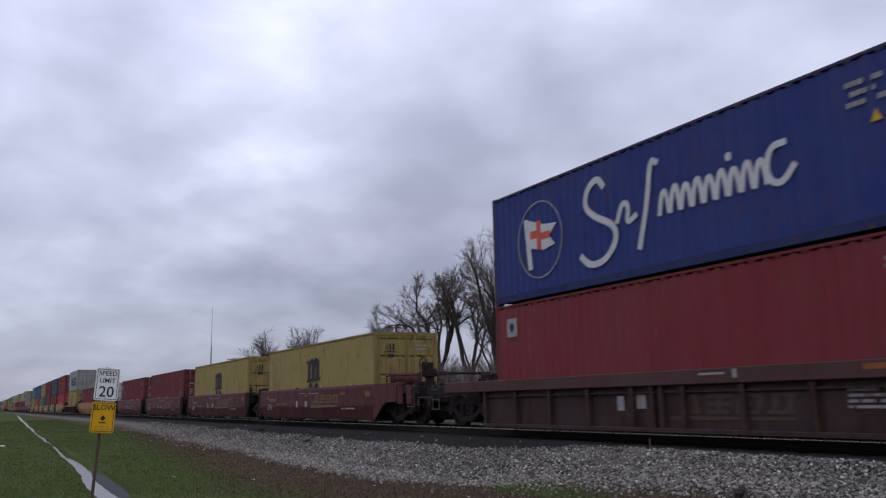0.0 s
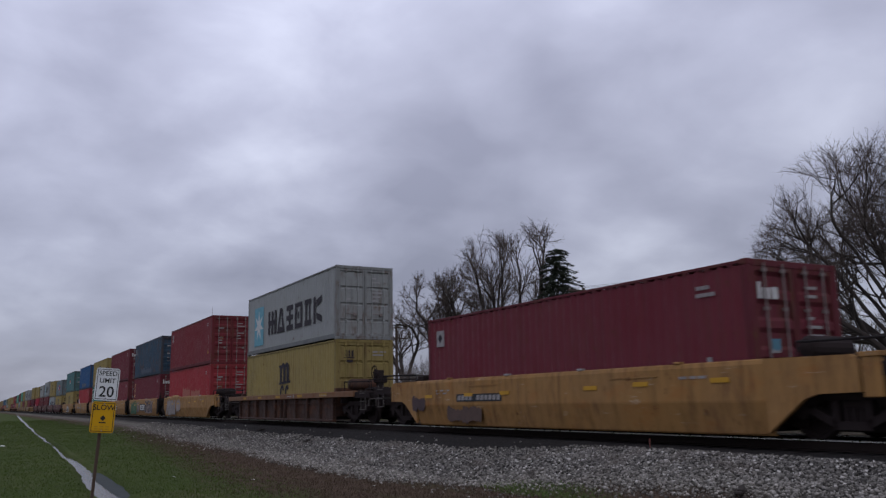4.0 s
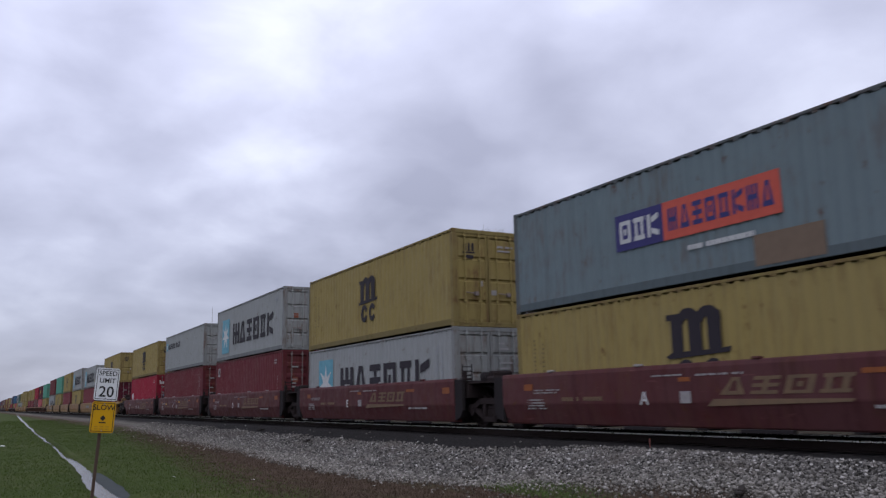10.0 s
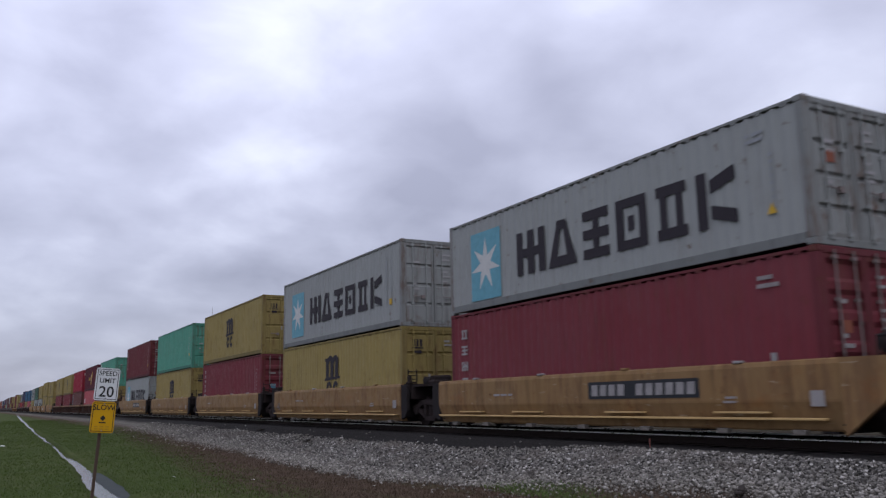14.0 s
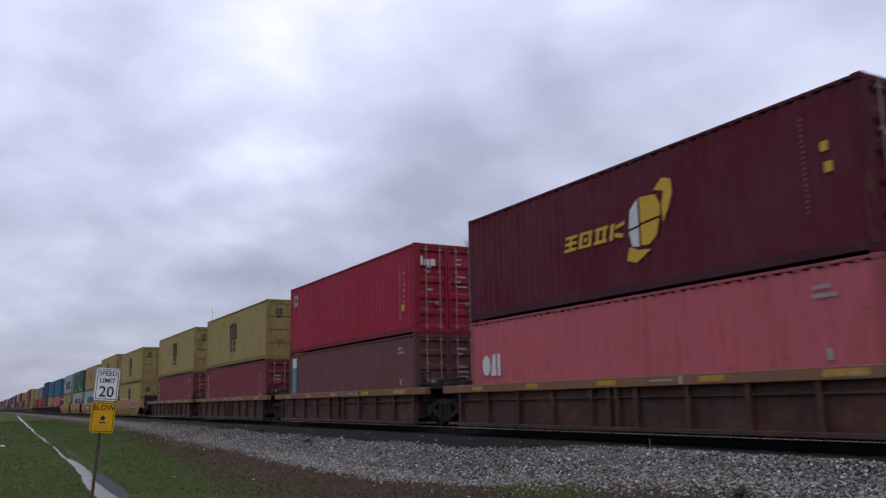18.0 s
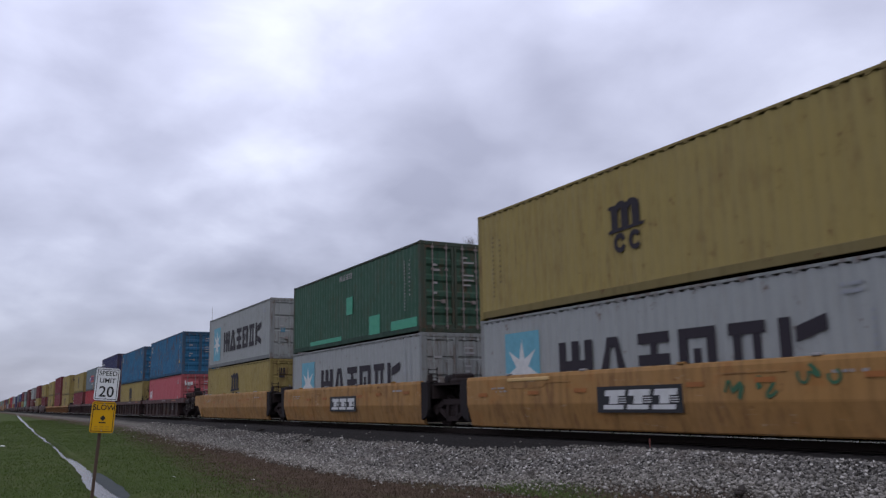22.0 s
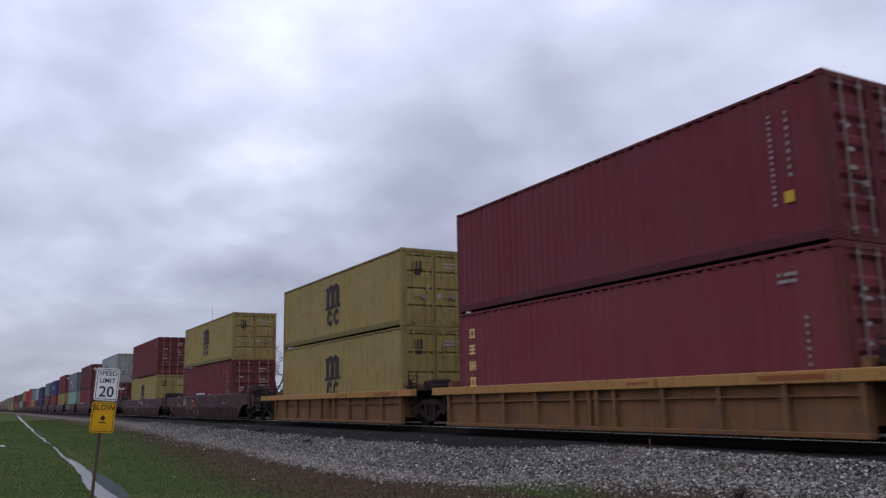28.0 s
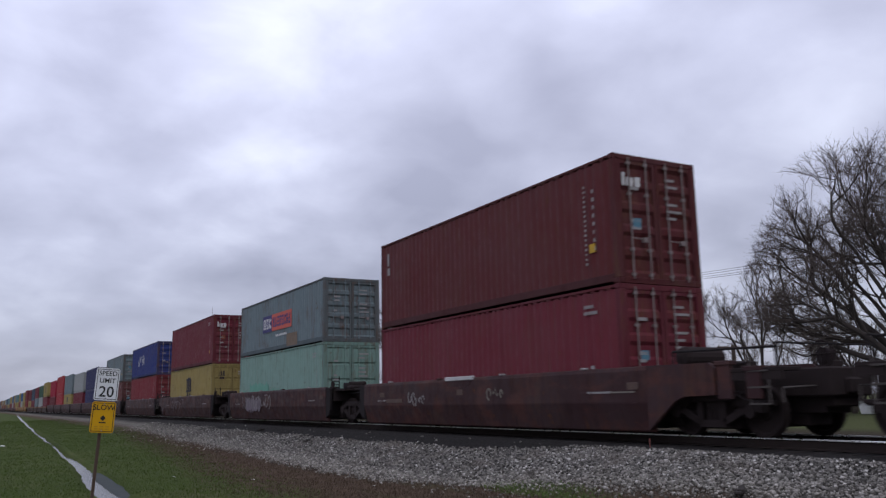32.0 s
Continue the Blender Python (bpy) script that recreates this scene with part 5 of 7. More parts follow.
        if kind == "mar":
            car_marks(car, "mar_gold", word([(6.6 + 0.68 * i, 7.15 + 0.68 * i) for i in range(4)], 0.42, 0.78, 0.12, 1) + [[(6.3, 0.3), (9.2, 0.32), (9.25, 0.37), (6.4, 0.38)]], plain("faint_gold_marking", (0.052, 0.036, 0.025), 0.75), "lettering", "faint gold slanted blocks", out=-0.116)
            car_marks(car, "mar_small", [rect(4.85, 5.05, 0.48, 0.78), rect(5.4, 5.7, 0.52, 0.80)] + bars(55, 10.2, 11.2, 0.5, 0.85, 4), DIM_MARK, "stencilled_writing", out=-0.116)
    elif kind == "plumcar":
        car_marks(car, ("plum_bits", seed % 3), bars(63, 0.2, 1.2, 0.75, 0.83, 1) + bars(64 + seed % 3, 11.2, 12.2, 0.82, 0.90, 1) + bars(67, 5.2, 5.9, 1.14, 1.2, 1), DIM_MARK, "stencilled_writing")
        for n_tape, a in enumerate((0.6, 5.7, 12.7)):
            side_paint(car, ("plum_tape", n_tape, 0), ("tape", a - 0.17, a + 0.17, 0.9, 1.05, "umber"))
    if letter:
        part("car_letter", glyphs(letter, 0.36), WHITE_MARK, car, "white stencilled letter", pose(-SIDE - 0.004, HALF - 4.79, 0.60))
    for what in extra:
        if isinstance(what, tuple):
            side_paint(car, (what[0], seed, extra.index(what)), what)
        elif what == "flaps":
            for a0, a1, z in ((2.31, 4.34, 1.30), (5.34, 7.22, 1.32)):
                part("guard_flap", mesh_of(("flap", a0), lambda: join(prism([(HALF - a0 - 0.12, z - 0.18), (HALF - a1 + 0.25, z - 0.18), (HALF - a1, z + 0.16), (HALF - a0, z + 0.16)], -SIDE - 0.012, -SIDE + 0.015))), mat, car, "raised bent guard flap")
                part("flap_lip", mesh_of(("lip", a0), lambda: block(-SIDE - 0.03, -SIDE + 0.05, HALF - a1 - 0.02, HALF - a0, z + 0.10, z + 0.19, 0.015)), plain("worn_yellow_edge", (0.5, 0.33, 0.14)), car)
        elif what == "number":
            part("car_number", glyphs("40", 0.42), plain("grey_stencil", (0.12, 0.10, 0.09)), car, "grey stencilled number", pose(-SIDE - 0.004, HALF + 0.0 - 0.3, 0.5))
    return car


def deck_gear_flip(car, hl, reach, z, kind, mat):
    """The same gear at the trailing end."""
    y = hl + reach
    part("handrail", MESHES[("handrail", z)] if ("handrail", z) in MESHES else mesh_of(("handrail", z), lambda: join(tube((-1.3, 0.0, -0.3), (-1.3, 0.0, 0.42), 0.018, sides=5), tube((-1.3, 0.0, 0.42), (1.3, 0.0, 0.42), 0.018, sides=5), tube((1.3, 0.0, 0.42), (1.3, 0.0, -0.3), 0.018, sides=5))), BLACK, car, at=pose(0, y - 0.45, z))
    part("step", mesh_of(("steps_b", z), lambda: join(tube((-1.4, 0, 0.1), (-1.4, 0, -0.62), 0.02, sides=5), tube((-1.4, 0.4, 0.1), (-1.4, 0.4, -0.62), 0.02, sides=5), *[block(-1.45, -1.36, 0, 0.4, -0.62 + 0.28 * i, -0.59 + 0.28 * i) for i in range(3)])), IRON, car, at=pose(0, y - 0.95, z))
    end_works(car, hl, reach, z, 1)
    if kind == "tan":
        part("end_hood", mesh_of(("end_hood", hl, z), lambda: join(prism([(hl + 0.15, z), (hl + 0.2, z + 0.42), (hl + 0.45, z + 0.5), (hl + 1.15, z + 0.5), (hl + 1.5, z + 0.3), (hl + 1.6, z)], -1.25, -0.55), block(-1.3, -0.5, hl + 0.4, hl + 1.2, z + 0.5, z + 0.53))), mat, car)
        part("brake_reservoir", mesh_of("end_reservoir", lambda: lathe([(-0.4, 0.03), (-0.37, 0.12), (-0.3, 0.16), (0.3, 0.16), (0.37, 0.12), (0.4, 0.03)], 14)), plain("dull_red_oxide", (0.10, 0.03, 0.028)), car, at=pose(-0.3, hl + 0.95, z + 0.68))
    part("valve_box", mesh_of(("valve", z), lambda: join(block(-0.9, -0.5, -0.2, 0.2, 0.04, 0.34, 0.03), tube((-0.7, -0.3, 0.2), (-0.7, 0.6, 0.2), 0.05, sides=8))), GRIME, car, at=pose(0, hl + 0.8, z))
    return car

# ---- the train: (leading face of the boxes at 0 s, car, lead, trail, letter, extras, lower box, upper box) ----
SPEED, TRACK = 24.6, 13.01
BED = 0.27
J, C = "joint", "coupled"
H, L = HIGH, LOW
CONSIST = [
    (5.93, "mar", J, C, "", (("scrib", 9.7, 10.6, 1.02, 1.2, "steel", 5, 0.04),), ("red", "sign", H), ("ultramarine", "ultramarine", H)),
    (25.86, "wine_car", C, J, "B", (), ("mustard", "mustard", H), None),
    (41.43, "wine_car", J, J, "C", (), ("mustard", "mustard", H), None),
    (56.97, "wine_car", J, J, "D", (), ("brick", "code", H), None),
    (72.54, "wine_car", J, J, "E", (), ("brick", "sign", H), None),
    (88.15, "wine_car", J, C, "A", (), ("white", "star", H), None),
    (108.16, "yellow_car", C, C, "", (("panel", 2.1, 4.4, 0.72, 0.92, "dark"), ("smudge", 1.6, 3.4, 0.15, 0.6, "umber"), ("smudge", -0.6, 0.2, 0.45, 0.9, "violet")), ("maroon", "sign", H), None),
    (127.96, "rust", C, C, "", (), ("mustard", "mustard", H), ("grey", "star", H)),
    (147.94, "yellow_car", C, J, "", (("throw", 0.75, 3.6, 0.12, 1.26, "pale", 3, "chalk", 0.06), ("smudge", 4.0, 5.2, 0.35, 1.2, "pale"), ("flap", 0.9, 2.1, 1.34, 1.40, "edge", "yellow_car"), ("flap", 2.7, 4.4, 1.38, 1.46, "edge", "yellow_car")), ("bright", "patched", H), ("red", "sign", H)),
    (163.86, "yellow_car", J, J, "", ("plate", ("smudge", 0.62, 3.55, 0.12, 1.22, "green"), ("scrib", 0.8, 3.3, 0.3, 1.1, "steel", 5, 0.03), ("throw", 4.05, 4.8, 0.26, 1.2, "lilac", 1, "chalk"), ("throw", 7.72, 10.9, 0.2, 1.28, "violet", 4, "pale", 0.06)), ("maroon", "gold", H), ("steel", "smear", H)),
    (179.51, "yellow_car", J, J, "", ("plate",), ("plum", "code", H), ("maroon", "code", H)),
    (195.16, "yellow_car", J, J, "", ("plate",), ("green", "dark_strip", H), ("mustard", "mustard", H)),
    (210.86, "yellow_car", J, C, "", (("panel", 1.65, 4.18, 0.69, 0.91, "dark"), ("scrib", 4.3, 4.95, 0.4, 1.15, "pale", 2, 0.09), ("smudge", 5.5, 6.25, 0.3, 1.25, "steel"), ("tape", 6.32, 6.6, 0.66, 1.22, "violet"), ("scrib", 0.0, 0.5, 0.4, 1.0, "umber", 2, 0.05), ("scrib", 8.4, 10.6, 0.3, 1.1, "pale", 4, 0.05)), ("bright", "trio", H), ("blue", "smear", H)),
    (230.94, "yellow_car", C, C, "", (("throw", 5.95, 9.3, 0.10, 1.16, "white", 4, "dark", 0.07), ("panel", 1.0, 3.4, 0.43, 0.63, "dark")), ("mustard", "mustard", H), ("teal", "teal", H)),
    (250.93, "wine_car", C, J, "A", (), ("mustard", "mustard", L), ("slate", "twin", L)),
    (266.35, "wine_car", J, J, "E", (), ("grey", "star", L), ("mustard", "mustard", H)),
    (281.98, "wine_car", J, J, "D", (), ("brick", "sign", H), ("grey", "star", H)),
    (297.46, "wine_car", J, J, "C", (("scrib", 3.2, 5.9, 0.72, 1.2, "lilac", 5, 0.045), ("scrib", 8.3, 9.6, 0.96, 1.22, "chalk", 4, 0.035), ("tape", 2.2, 2.7, 0.86, 0.94, "yellow"), ("tape", 6.5, 7.0, 0.98, 1.06, "yellow")), ("brick", "code", H), ("grey", "line", L)),
    (312.83, "wine_car", J, C, "B", (), ("scarlet", "trio", H), ("mustard", "mustard", L)),
    (332.80, "ochre", C, C, "", (), ("wine", "sign", H), ("mustard", "mustard", H)),
    (352.71, "tan", C, J, "", ("plate",), ("plum", "pale_gold", H), ("grey", "star", L)),
    (368.16, "tan", J, J, "", ("number",), ("mustard", "mustard", H), ("grey", "star", H)),
    (383.65, "tan", J, J, "", (), ("plum", "six", H), ("mustard", "mustard", H)),
    (399.10, "tan", J, J, "", (), ("mustard", "mustard", H), ("mint", "code", H)),
    (414.62, "tan", J, C, "", ("plate", "number"), ("grey", "star", H), ("brick", "six", H)),
    (434.42, "rust", C, J, "", (), ("mustard", "mustard", L), ("mint", "strip", H)),
    (450.04, "rust", J, J, "", (), ("pink", "trio", L), ("wine", "oval", H)),
    (465.64, "rust", J, J, "", (), ("brown", "tag", L), ("scarlet", "sign", H)),
    (481.31, "rust", J, J, "", (), ("plum", "six", L), ("mustard", "mustard", H)),
    (496.92, "rust", J, C, "", (), ("plum", "pale_gold", L), ("mustard", "mustard", H)),
    (516.77, "yellow_car", C, J, "", ("worn", "flaps", ("panel", 8.84, 11.03, 0.62, 0.89, "dark"), ("smudge", 9.9, 10.6, 0.95, 1.2, "umber"), ("tape", 13.8, 14.25, 0.95, 1.27, "steel")), ("mustard", "mustard", L), ("mustard", "mustard", H)),
    (532.34, "yellow_car", J, J, "", ("worn", "plate",), ("mustard", "mustard", H), ("mustard", "mustard", H)),
    (547.91, "yellow_car", J, J, "", ("worn", "plate", ("scrib", 8.5, 9.76, 0.62, 1.08, "green", 4, 0.07), ("scrib", 10.16, 11.0, 0.88, 1.24, "green", 3, 0.06), ("flap", 1.67, 3.39, 1.22, 1.27, "edge", "yellow_car")), ("grey", "star", L), ("mustard", "mustard_small", H)),
    (563.59, "yellow_car", J, J, "", ("worn", "plate",), ("grey", "star", L), ("olive", "quad", H)),
    (579.10, "yellow_car", J, C, "", ("worn",), ("mustard", "mustard", L), ("grey", "star", H)),
    (598.90, "mar", C, J, "", (), ("pink", "trio", L), ("azure", "sign", H)),
    (614.45, "mar", J, J, "", (), ("mustard", "mustard", L), ("azure", "sign", H)),
    (629.94, "mar", J, J, "", (), ("brick", "triple", H), ("navy", "sail", H)),
    (645.54, "mar", J, J, "", (), ("bright", "code", L), ("slate", "twin", L)),
    (661.07, "mar", J, C, "", (), ("plum", "triple", L), ("mustard", "mustard", L)),
    (680.78, "orange", C, J, "", (), ("mustard", "mustard", L), ("mustard", "mustard_small", H)),
    (696.69, "orange", J, J, "", (), ("plum", "gold", H), ("maroon", "code", H)),
    (712.55, "orange", J, C, "", (), ("mustard", "mustard", H), ("mustard", "mustard", L)),
    (733.55, "plumcar", C, C, "", (("scrib", 2.35, 5.75, 0.2, 0.98, "chalk", 5, 0.05), ("smudge", 4.05, 5.14, 0.68, 0.92, "red"), ("tape", 4.0, 4.42, 0.98, 1.08, "yellow"), ("scrib", -0.5, 0.35, 0.62, 0.98, "chalk", 3, 0.05), ("smudge", 1.43, 2.15, 0.74, 1.22, "steel"), ("flap", 5.14, 7.0, 1.42, 1.48, "white", "plumcar")), ("brick", "code", H), ("mustard", "mustard", L)),
    (755.60, "plumcar", C, C, "", (("tape", 6.1, 6.42, 1.14, 1.24, "white"), ("tape", 5.88, 6.55, 1.06, 1.11, "steel"), ("tape", 6.8, 7.2, 1.0, 1.1, "yellow"), ("scrib", 7.3, 7.9, 0.85, 1.22, "white", 3, 0.04), ("smudge", 7.7, 8.7, 0.72, 0.94, "red"), ("scrib", 4.3, 6.3, 0.3, 0.95, "chalk", 3, 0.05), ("scrib", 9.2, 10.6, 0.5, 1.1, "chalk", 3, 0.045)), ("mustard", "mustard", H), ("brick", "code", H)),
    (777.48, "plumcar", C, C, "", (("scrib", 6.9, 8.78, 0.86, 1.24, "white", 7, 0.045), ("scrib", 9.2, 9.8, 0.92, 1.2, "olive", 4, 0.06), ("tape", 9.8, 10.25, 1.03, 1.11, "yellow"), ("smudge", 10.35, 11.25, 0.72, 1.24, "olive"), ("scrib", 12.2, 12.85, 0.82, 1.24, "chalk", 5, 0.05), ("tape", 11.42, 11.8, 1.1, 1.24, "steel")), ("oxide", "triple", H), ("grey", "line", H)),
    (799.73, "plumcar", C, J, "", (("scrib", 2.5, 3.6, 0.6, 1.04, "chalk", 5, 0.04), ("scrib", 7.1, 7.9, 0.7, 1.05, "steel", 4, 0.04), ("flap", 4.9, 6.4, 1.33, 1.40, "white", "plumcar"), ("tape", 12.0, 12.75, 0.84, 0.87, "steel"), ("tape", 0.9, 2.1, 0.72, 0.84, "umber")), ("maroon", "code", H), ("oxide", "logo_end", H)),
    (817.45, "plumcar", J, J, "", (("scrib", 1.6, 6.2, 0.5, 1.2, "chalk", 12, 0.045), ("smudge", 2.2, 4.6, 0.4, 1.1, "lilac")), ("pale", "mint_patch", H), ("slate", "twin", L)),
    (835.75, "plumcar", J, C, "", (("scrib", 2.0, 5.0, 0.4, 1.1, "chalk", 5, 0.04),), ("mustard", "mustard", H), ("maroon", "code", H)),
    (853.6, "plumcar", J, J, "", (), ("red", "code", H), ("ultramarine", "scribble", L)),
    (871.3, "plumcar", J, C, "", (), ("brown", "code", H), ("slate", "code", L)),
]
TAIL = [("navy", "navy"), ("maroon", "grey"), ("mustard", "slate"), ("bright", "bright"), ("brick", "scarlet"), ("maroon", "mustard"), ("grey", "olive"), ("slate", "maroon"),
        ("maroon", "steel"), ("mustard", "brick"), ("red", "maroon"), ("mustard", "mustard"), ("grey", "blue"), ("plum", "mustard"), ("mustard", "teal")]


def box_label(ob, low):
    ob["label"] = ob["label"] + (" in a railway well car" if low else " stacked on another container")


def train():
    """Every car and box: (thing, place along the track at 0 s, height)."""
    moving = []
    for i, (s, kind, lead, trail, letter, extra, low, up) in enumerate(CONSIST):
        mid = s + HALF
        moving.append((well_car(kind, lead, trail, i, letter, extra), mid, 0.0))
        b = container(*low, i + 3)
        box_label(b, True)
        moving.append((b, mid, BED))
        if up:
            b = container(*up, i + 11)
            box_label(b, False)
            moving.append((b, mid, BED + low[2] + 0.004))
    r = random.Random(5)
    s = CONSIST[-1][0]
    kinds = ["plumcar", "rust", "yellow_car", "wine_car", "mar"]
    for i in range(44):
        last = i % 5 == 4
        s += 19.8 if i % 5 == 0 else 15.6
        low, up = TAIL[i % len(TAIL)] if i < len(TAIL) else r.choice(TAIL)
        mid = s + HALF
        moving.append((well_car(kinds[(i // 5) % 5], C if i % 5 == 0 else J, C if last else J, i, far=True), mid, 0.0))
        hs = [r.choice((H, H, L)), r.choice((H, L))]
        b = far_container(low, hs[0])
        moving.append((b, mid, BED))
        b = far_container(up, hs[1])
        b["label"] = b["label"].replace("far down", "stacked far down")
        moving.append((b, mid, BED + hs[0] + 0.004))
    return moving


TRAIN = train()

# ---- ground, track bed and track ----
def wave(x, y, f, seed):
    return noise.noise((x * f + seed, y * f - seed, seed * 0.7))


DITCH_Y = [10, 17, 20, 24, 30, 37, 58, 90, 170, 420]
DITCH_X = [2.25, 2.33, 2.38, 2.57, 2.80, 2.88, 3.38, 4.25, 6.6, 14.0]


def ditch_line(y):
    """The middle of the ditch, which draws away from the field towards the track."""
    return float(np.interp(y, DITCH_Y, DITCH_X)) + 0.08 * wave(0, y, 0.13, 1.7) + 0.09 * wave(0, y, 0.7, 6.7)


def ground_height(x, y):
    """A field with a shallow ditch beside the raised track bed."""
    z = -0.83 + 0.05 * wave(x, y, 0.15, 3.1) + 0.025 * wave(x, y, 0.9, 8.2)
    ditch = ditch_line(y)
    wide = float(np.interp(y, [14, 20, 24, 28, 34, 60, 200], [0.36, 0.33, 0.26, 0.14, 0.12, 0.14, 0.35])) + 0.03 * wave(2, y, 0.23, 5.5) + 0.11 * wave(2, y, 1.3, 2.5)
    z -= 0.27 * math.exp(-((x - ditch) / max(0.08, wide)) ** 2)
    z -= 0.2 * math.exp(-((x - 2.76 - 0.035 * (y - 20.6)) / 0.2) ** 2 - ((y - 20.6) / 3.6) ** 4)
    k = abs(x - TRACK)
    if k < 5.2:
        t = min(1.0, max(0.0, (4.3 + 0.35 * wave(0, y, 0.3, 9) - k) / 2.5))
        z = z * (1 - t) + (-0.275 + 0.02 * wave(x, y, 1.5, 4)) * t
        full = min(1.0, max(0.0, (2.0 - k) / 0.5))
        z = z * (1 - full) + (-0.197 + 0.015 * wave(x, y, 2.0, 6)) * full
    if x > TRACK + 2.0:
        far_side = min(1.0, (x - TRACK - 2.0) / 3.0)
        z = z * (1 - far_side) + (-0.42 + 0.05 * wave(x, y, 0.15, 3.1)) * far_side
    return z


def ground():
    xs = np.unique(np.concatenate([np.linspace(-2500, -60, 14), np.linspace(-60, -4, 16), np.linspace(-4, 1, 14), np.linspace(1, 4.6, 120), np.linspace(4.6, 8, 30), np.linspace(8, 12, 34), np.linspace(12, 18.5, 20), np.linspace(18.5, 70, 18), np.linspace(70, 2600, 16)]))
    ys = np.unique(np.concatenate([np.linspace(-900, -30, 10), np.linspace(-30, 2, 14), np.linspace(2, 40, 170), np.linspace(40, 110, 90), np.linspace(110, 320, 50), np.linspace(320, 3200, 24)]))
    v = [(x, y, ground_height(x, y)) for y in ys for x in xs]
    n = len(xs)
    f = [(j * n + i, j * n + i + 1, (j + 1) * n + i + 1, (j + 1) * n + i) for j in range(len(ys) - 1) for i in range(n - 1)]
    me = bpy.data.meshes.new("ground")
    me.from_pydata([tuple(map(float, p)) for p in v], [], f)
    me.polygons.foreach_set("use_smooth", [True] * len(f))
    ob = new("ground", me)
    m = Tree("grass_earth_and_stone")
    pos = m.place(world_space=True)
    sep = m.n("ShaderNodeSeparateXYZ")
    m.link(pos, sep.inputs[0])
    n1 = m.noise(pos, 0.35, 5.0, 0.6)
    n2 = m.noise(pos, 2.6, 6.0, 0.65)
    n3 = m.noise(pos, 14.0, 5.0, 0.6)
    stretch = m.noise(m.place((1.6, 0.16, 1.0), world_space=True), 1.0, 5.0, 0.6)
    green = m.mix(m.ramp(n2, 0.3, 0.7), (0.034, 0.052, 0.012), (0.056, 0.072, 0.021))
    green = m.mix(m.ramp(n1, 0.48, 0.72, 0.0, 0.6), green, (0.072, 0.078, 0.029))
    green = m.mix(m.ramp(n3, 0.5, 0.8, 0.0, 0.3), green, (0.036, 0.052, 0.014))
    dead = m.mix(m.ramp(n2, 0.35, 0.65), (0.052, 0.033, 0.023), (0.092, 0.064, 0.046))
    dead = m.mix(m.ramp(n3, 0.45, 0.75, 0.0, 0.6), dead, (0.05, 0.035, 0.022))
    # the shade in gaps between loose stones is put into the near ground colour
    stone = m.mix(m.ramp(n3, 0.3, 0.7), (0.022, 0.020, 0.018), (0.09, 0.083, 0.074))
    far_stone = m.mix(m.ramp(n3, 0.3, 0.7), (0.06, 0.055, 0.048), (0.19, 0.175, 0.15))
    stone = m.mix(m.ramp(sep.outputs["Y"], 34.0, 60.0), stone, far_stone)
    edge = m.math("ADD", sep.outputs["X"], m.math("MULTIPLY", m.math("SUBTRACT", n1, 0.5), 3.5))
    edge = m.math("ADD", edge, m.math("MULTIPLY", m.math("SUBTRACT", stretch, 0.5), 3.0))
    # the green draws back from the track with distance, and so does the foot of the ballast
    back = m.ramp(sep.outputs["Y"], 14.0, 60.0, 0.0, 4.0)
    turf = m.math("SUBTRACT", edge, back)
    col = m.mix(m.ramp(turf, 3.5, 5.2), green, dead)
    tuft = m.math("MULTIPLY", m.ramp(stretch, 0.55, 0.7), m.ramp(n1, 0.45, 0.6))
    col = m.mix(m.math("MULTIPLY", tuft, 0.8), col, green)
    rim = m.math("ADD", sep.outputs["X"], m.math("MULTIPLY", m.math("SUBTRACT", n2, 0.5), 1.6))
    foot = m.math("ADD", m.ramp(sep.outputs["Y"], 15.5, 9.5, 0.0, 1.9), m.ramp(sep.outputs["Y"], 22.0, 70.0, 0.0, 2.2))
    col = m.mix(m.ramp(m.math("SUBTRACT", rim, foot), 7.0, 8.0), col, stone)
    # strip beyond the rails painted dark, for the shade under the cars
    past = m.math("ADD", sep.outputs["X"], m.math("MULTIPLY", m.math("SUBTRACT", n1, 0.5), 3.0))
    col = m.mix(m.ramp(past, 14.6, 16.2), col, m.mix(n2, (0.018, 0.015, 0.011), (0.055, 0.045, 0.03)))
    col = m.mix(m.ramp(past, 23.0, 26.0), col, m.mix(n2, (0.045, 0.056, 0.020), (0.075, 0.078, 0.035)))
    # oil stain and the train's shade, painted together as one dark band
    dark_spread = m.math("SUBTRACT", m.ramp(sep.outputs["Y"], 12.0, 18.0, -0.05, 0.9), m.ramp(sep.outputs["Y"], 26.0, 60.0, 0.0, 0.5))
    oil_and_shade = m.ramp(m.math("SUBTRACT", m.math("ABSOLUTE", m.math("SUBTRACT", sep.outputs["X"], TRACK), 0.0), dark_spread), 1.7, 2.3, 0.93, 0.0)
    col = m.mix(oil_and_shade, col, (0.019, 0.0175, 0.017))
    m.bump(m.math("ADD", n3, m.math("MULTIPLY", m.noise(pos, 50.0, 4.0), 0.6)), 0.8, 0.05)
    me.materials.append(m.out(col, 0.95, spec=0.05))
    tagged(ob, "flat grassy field with a ditch and a stone track bed", "ground", kind="structure")


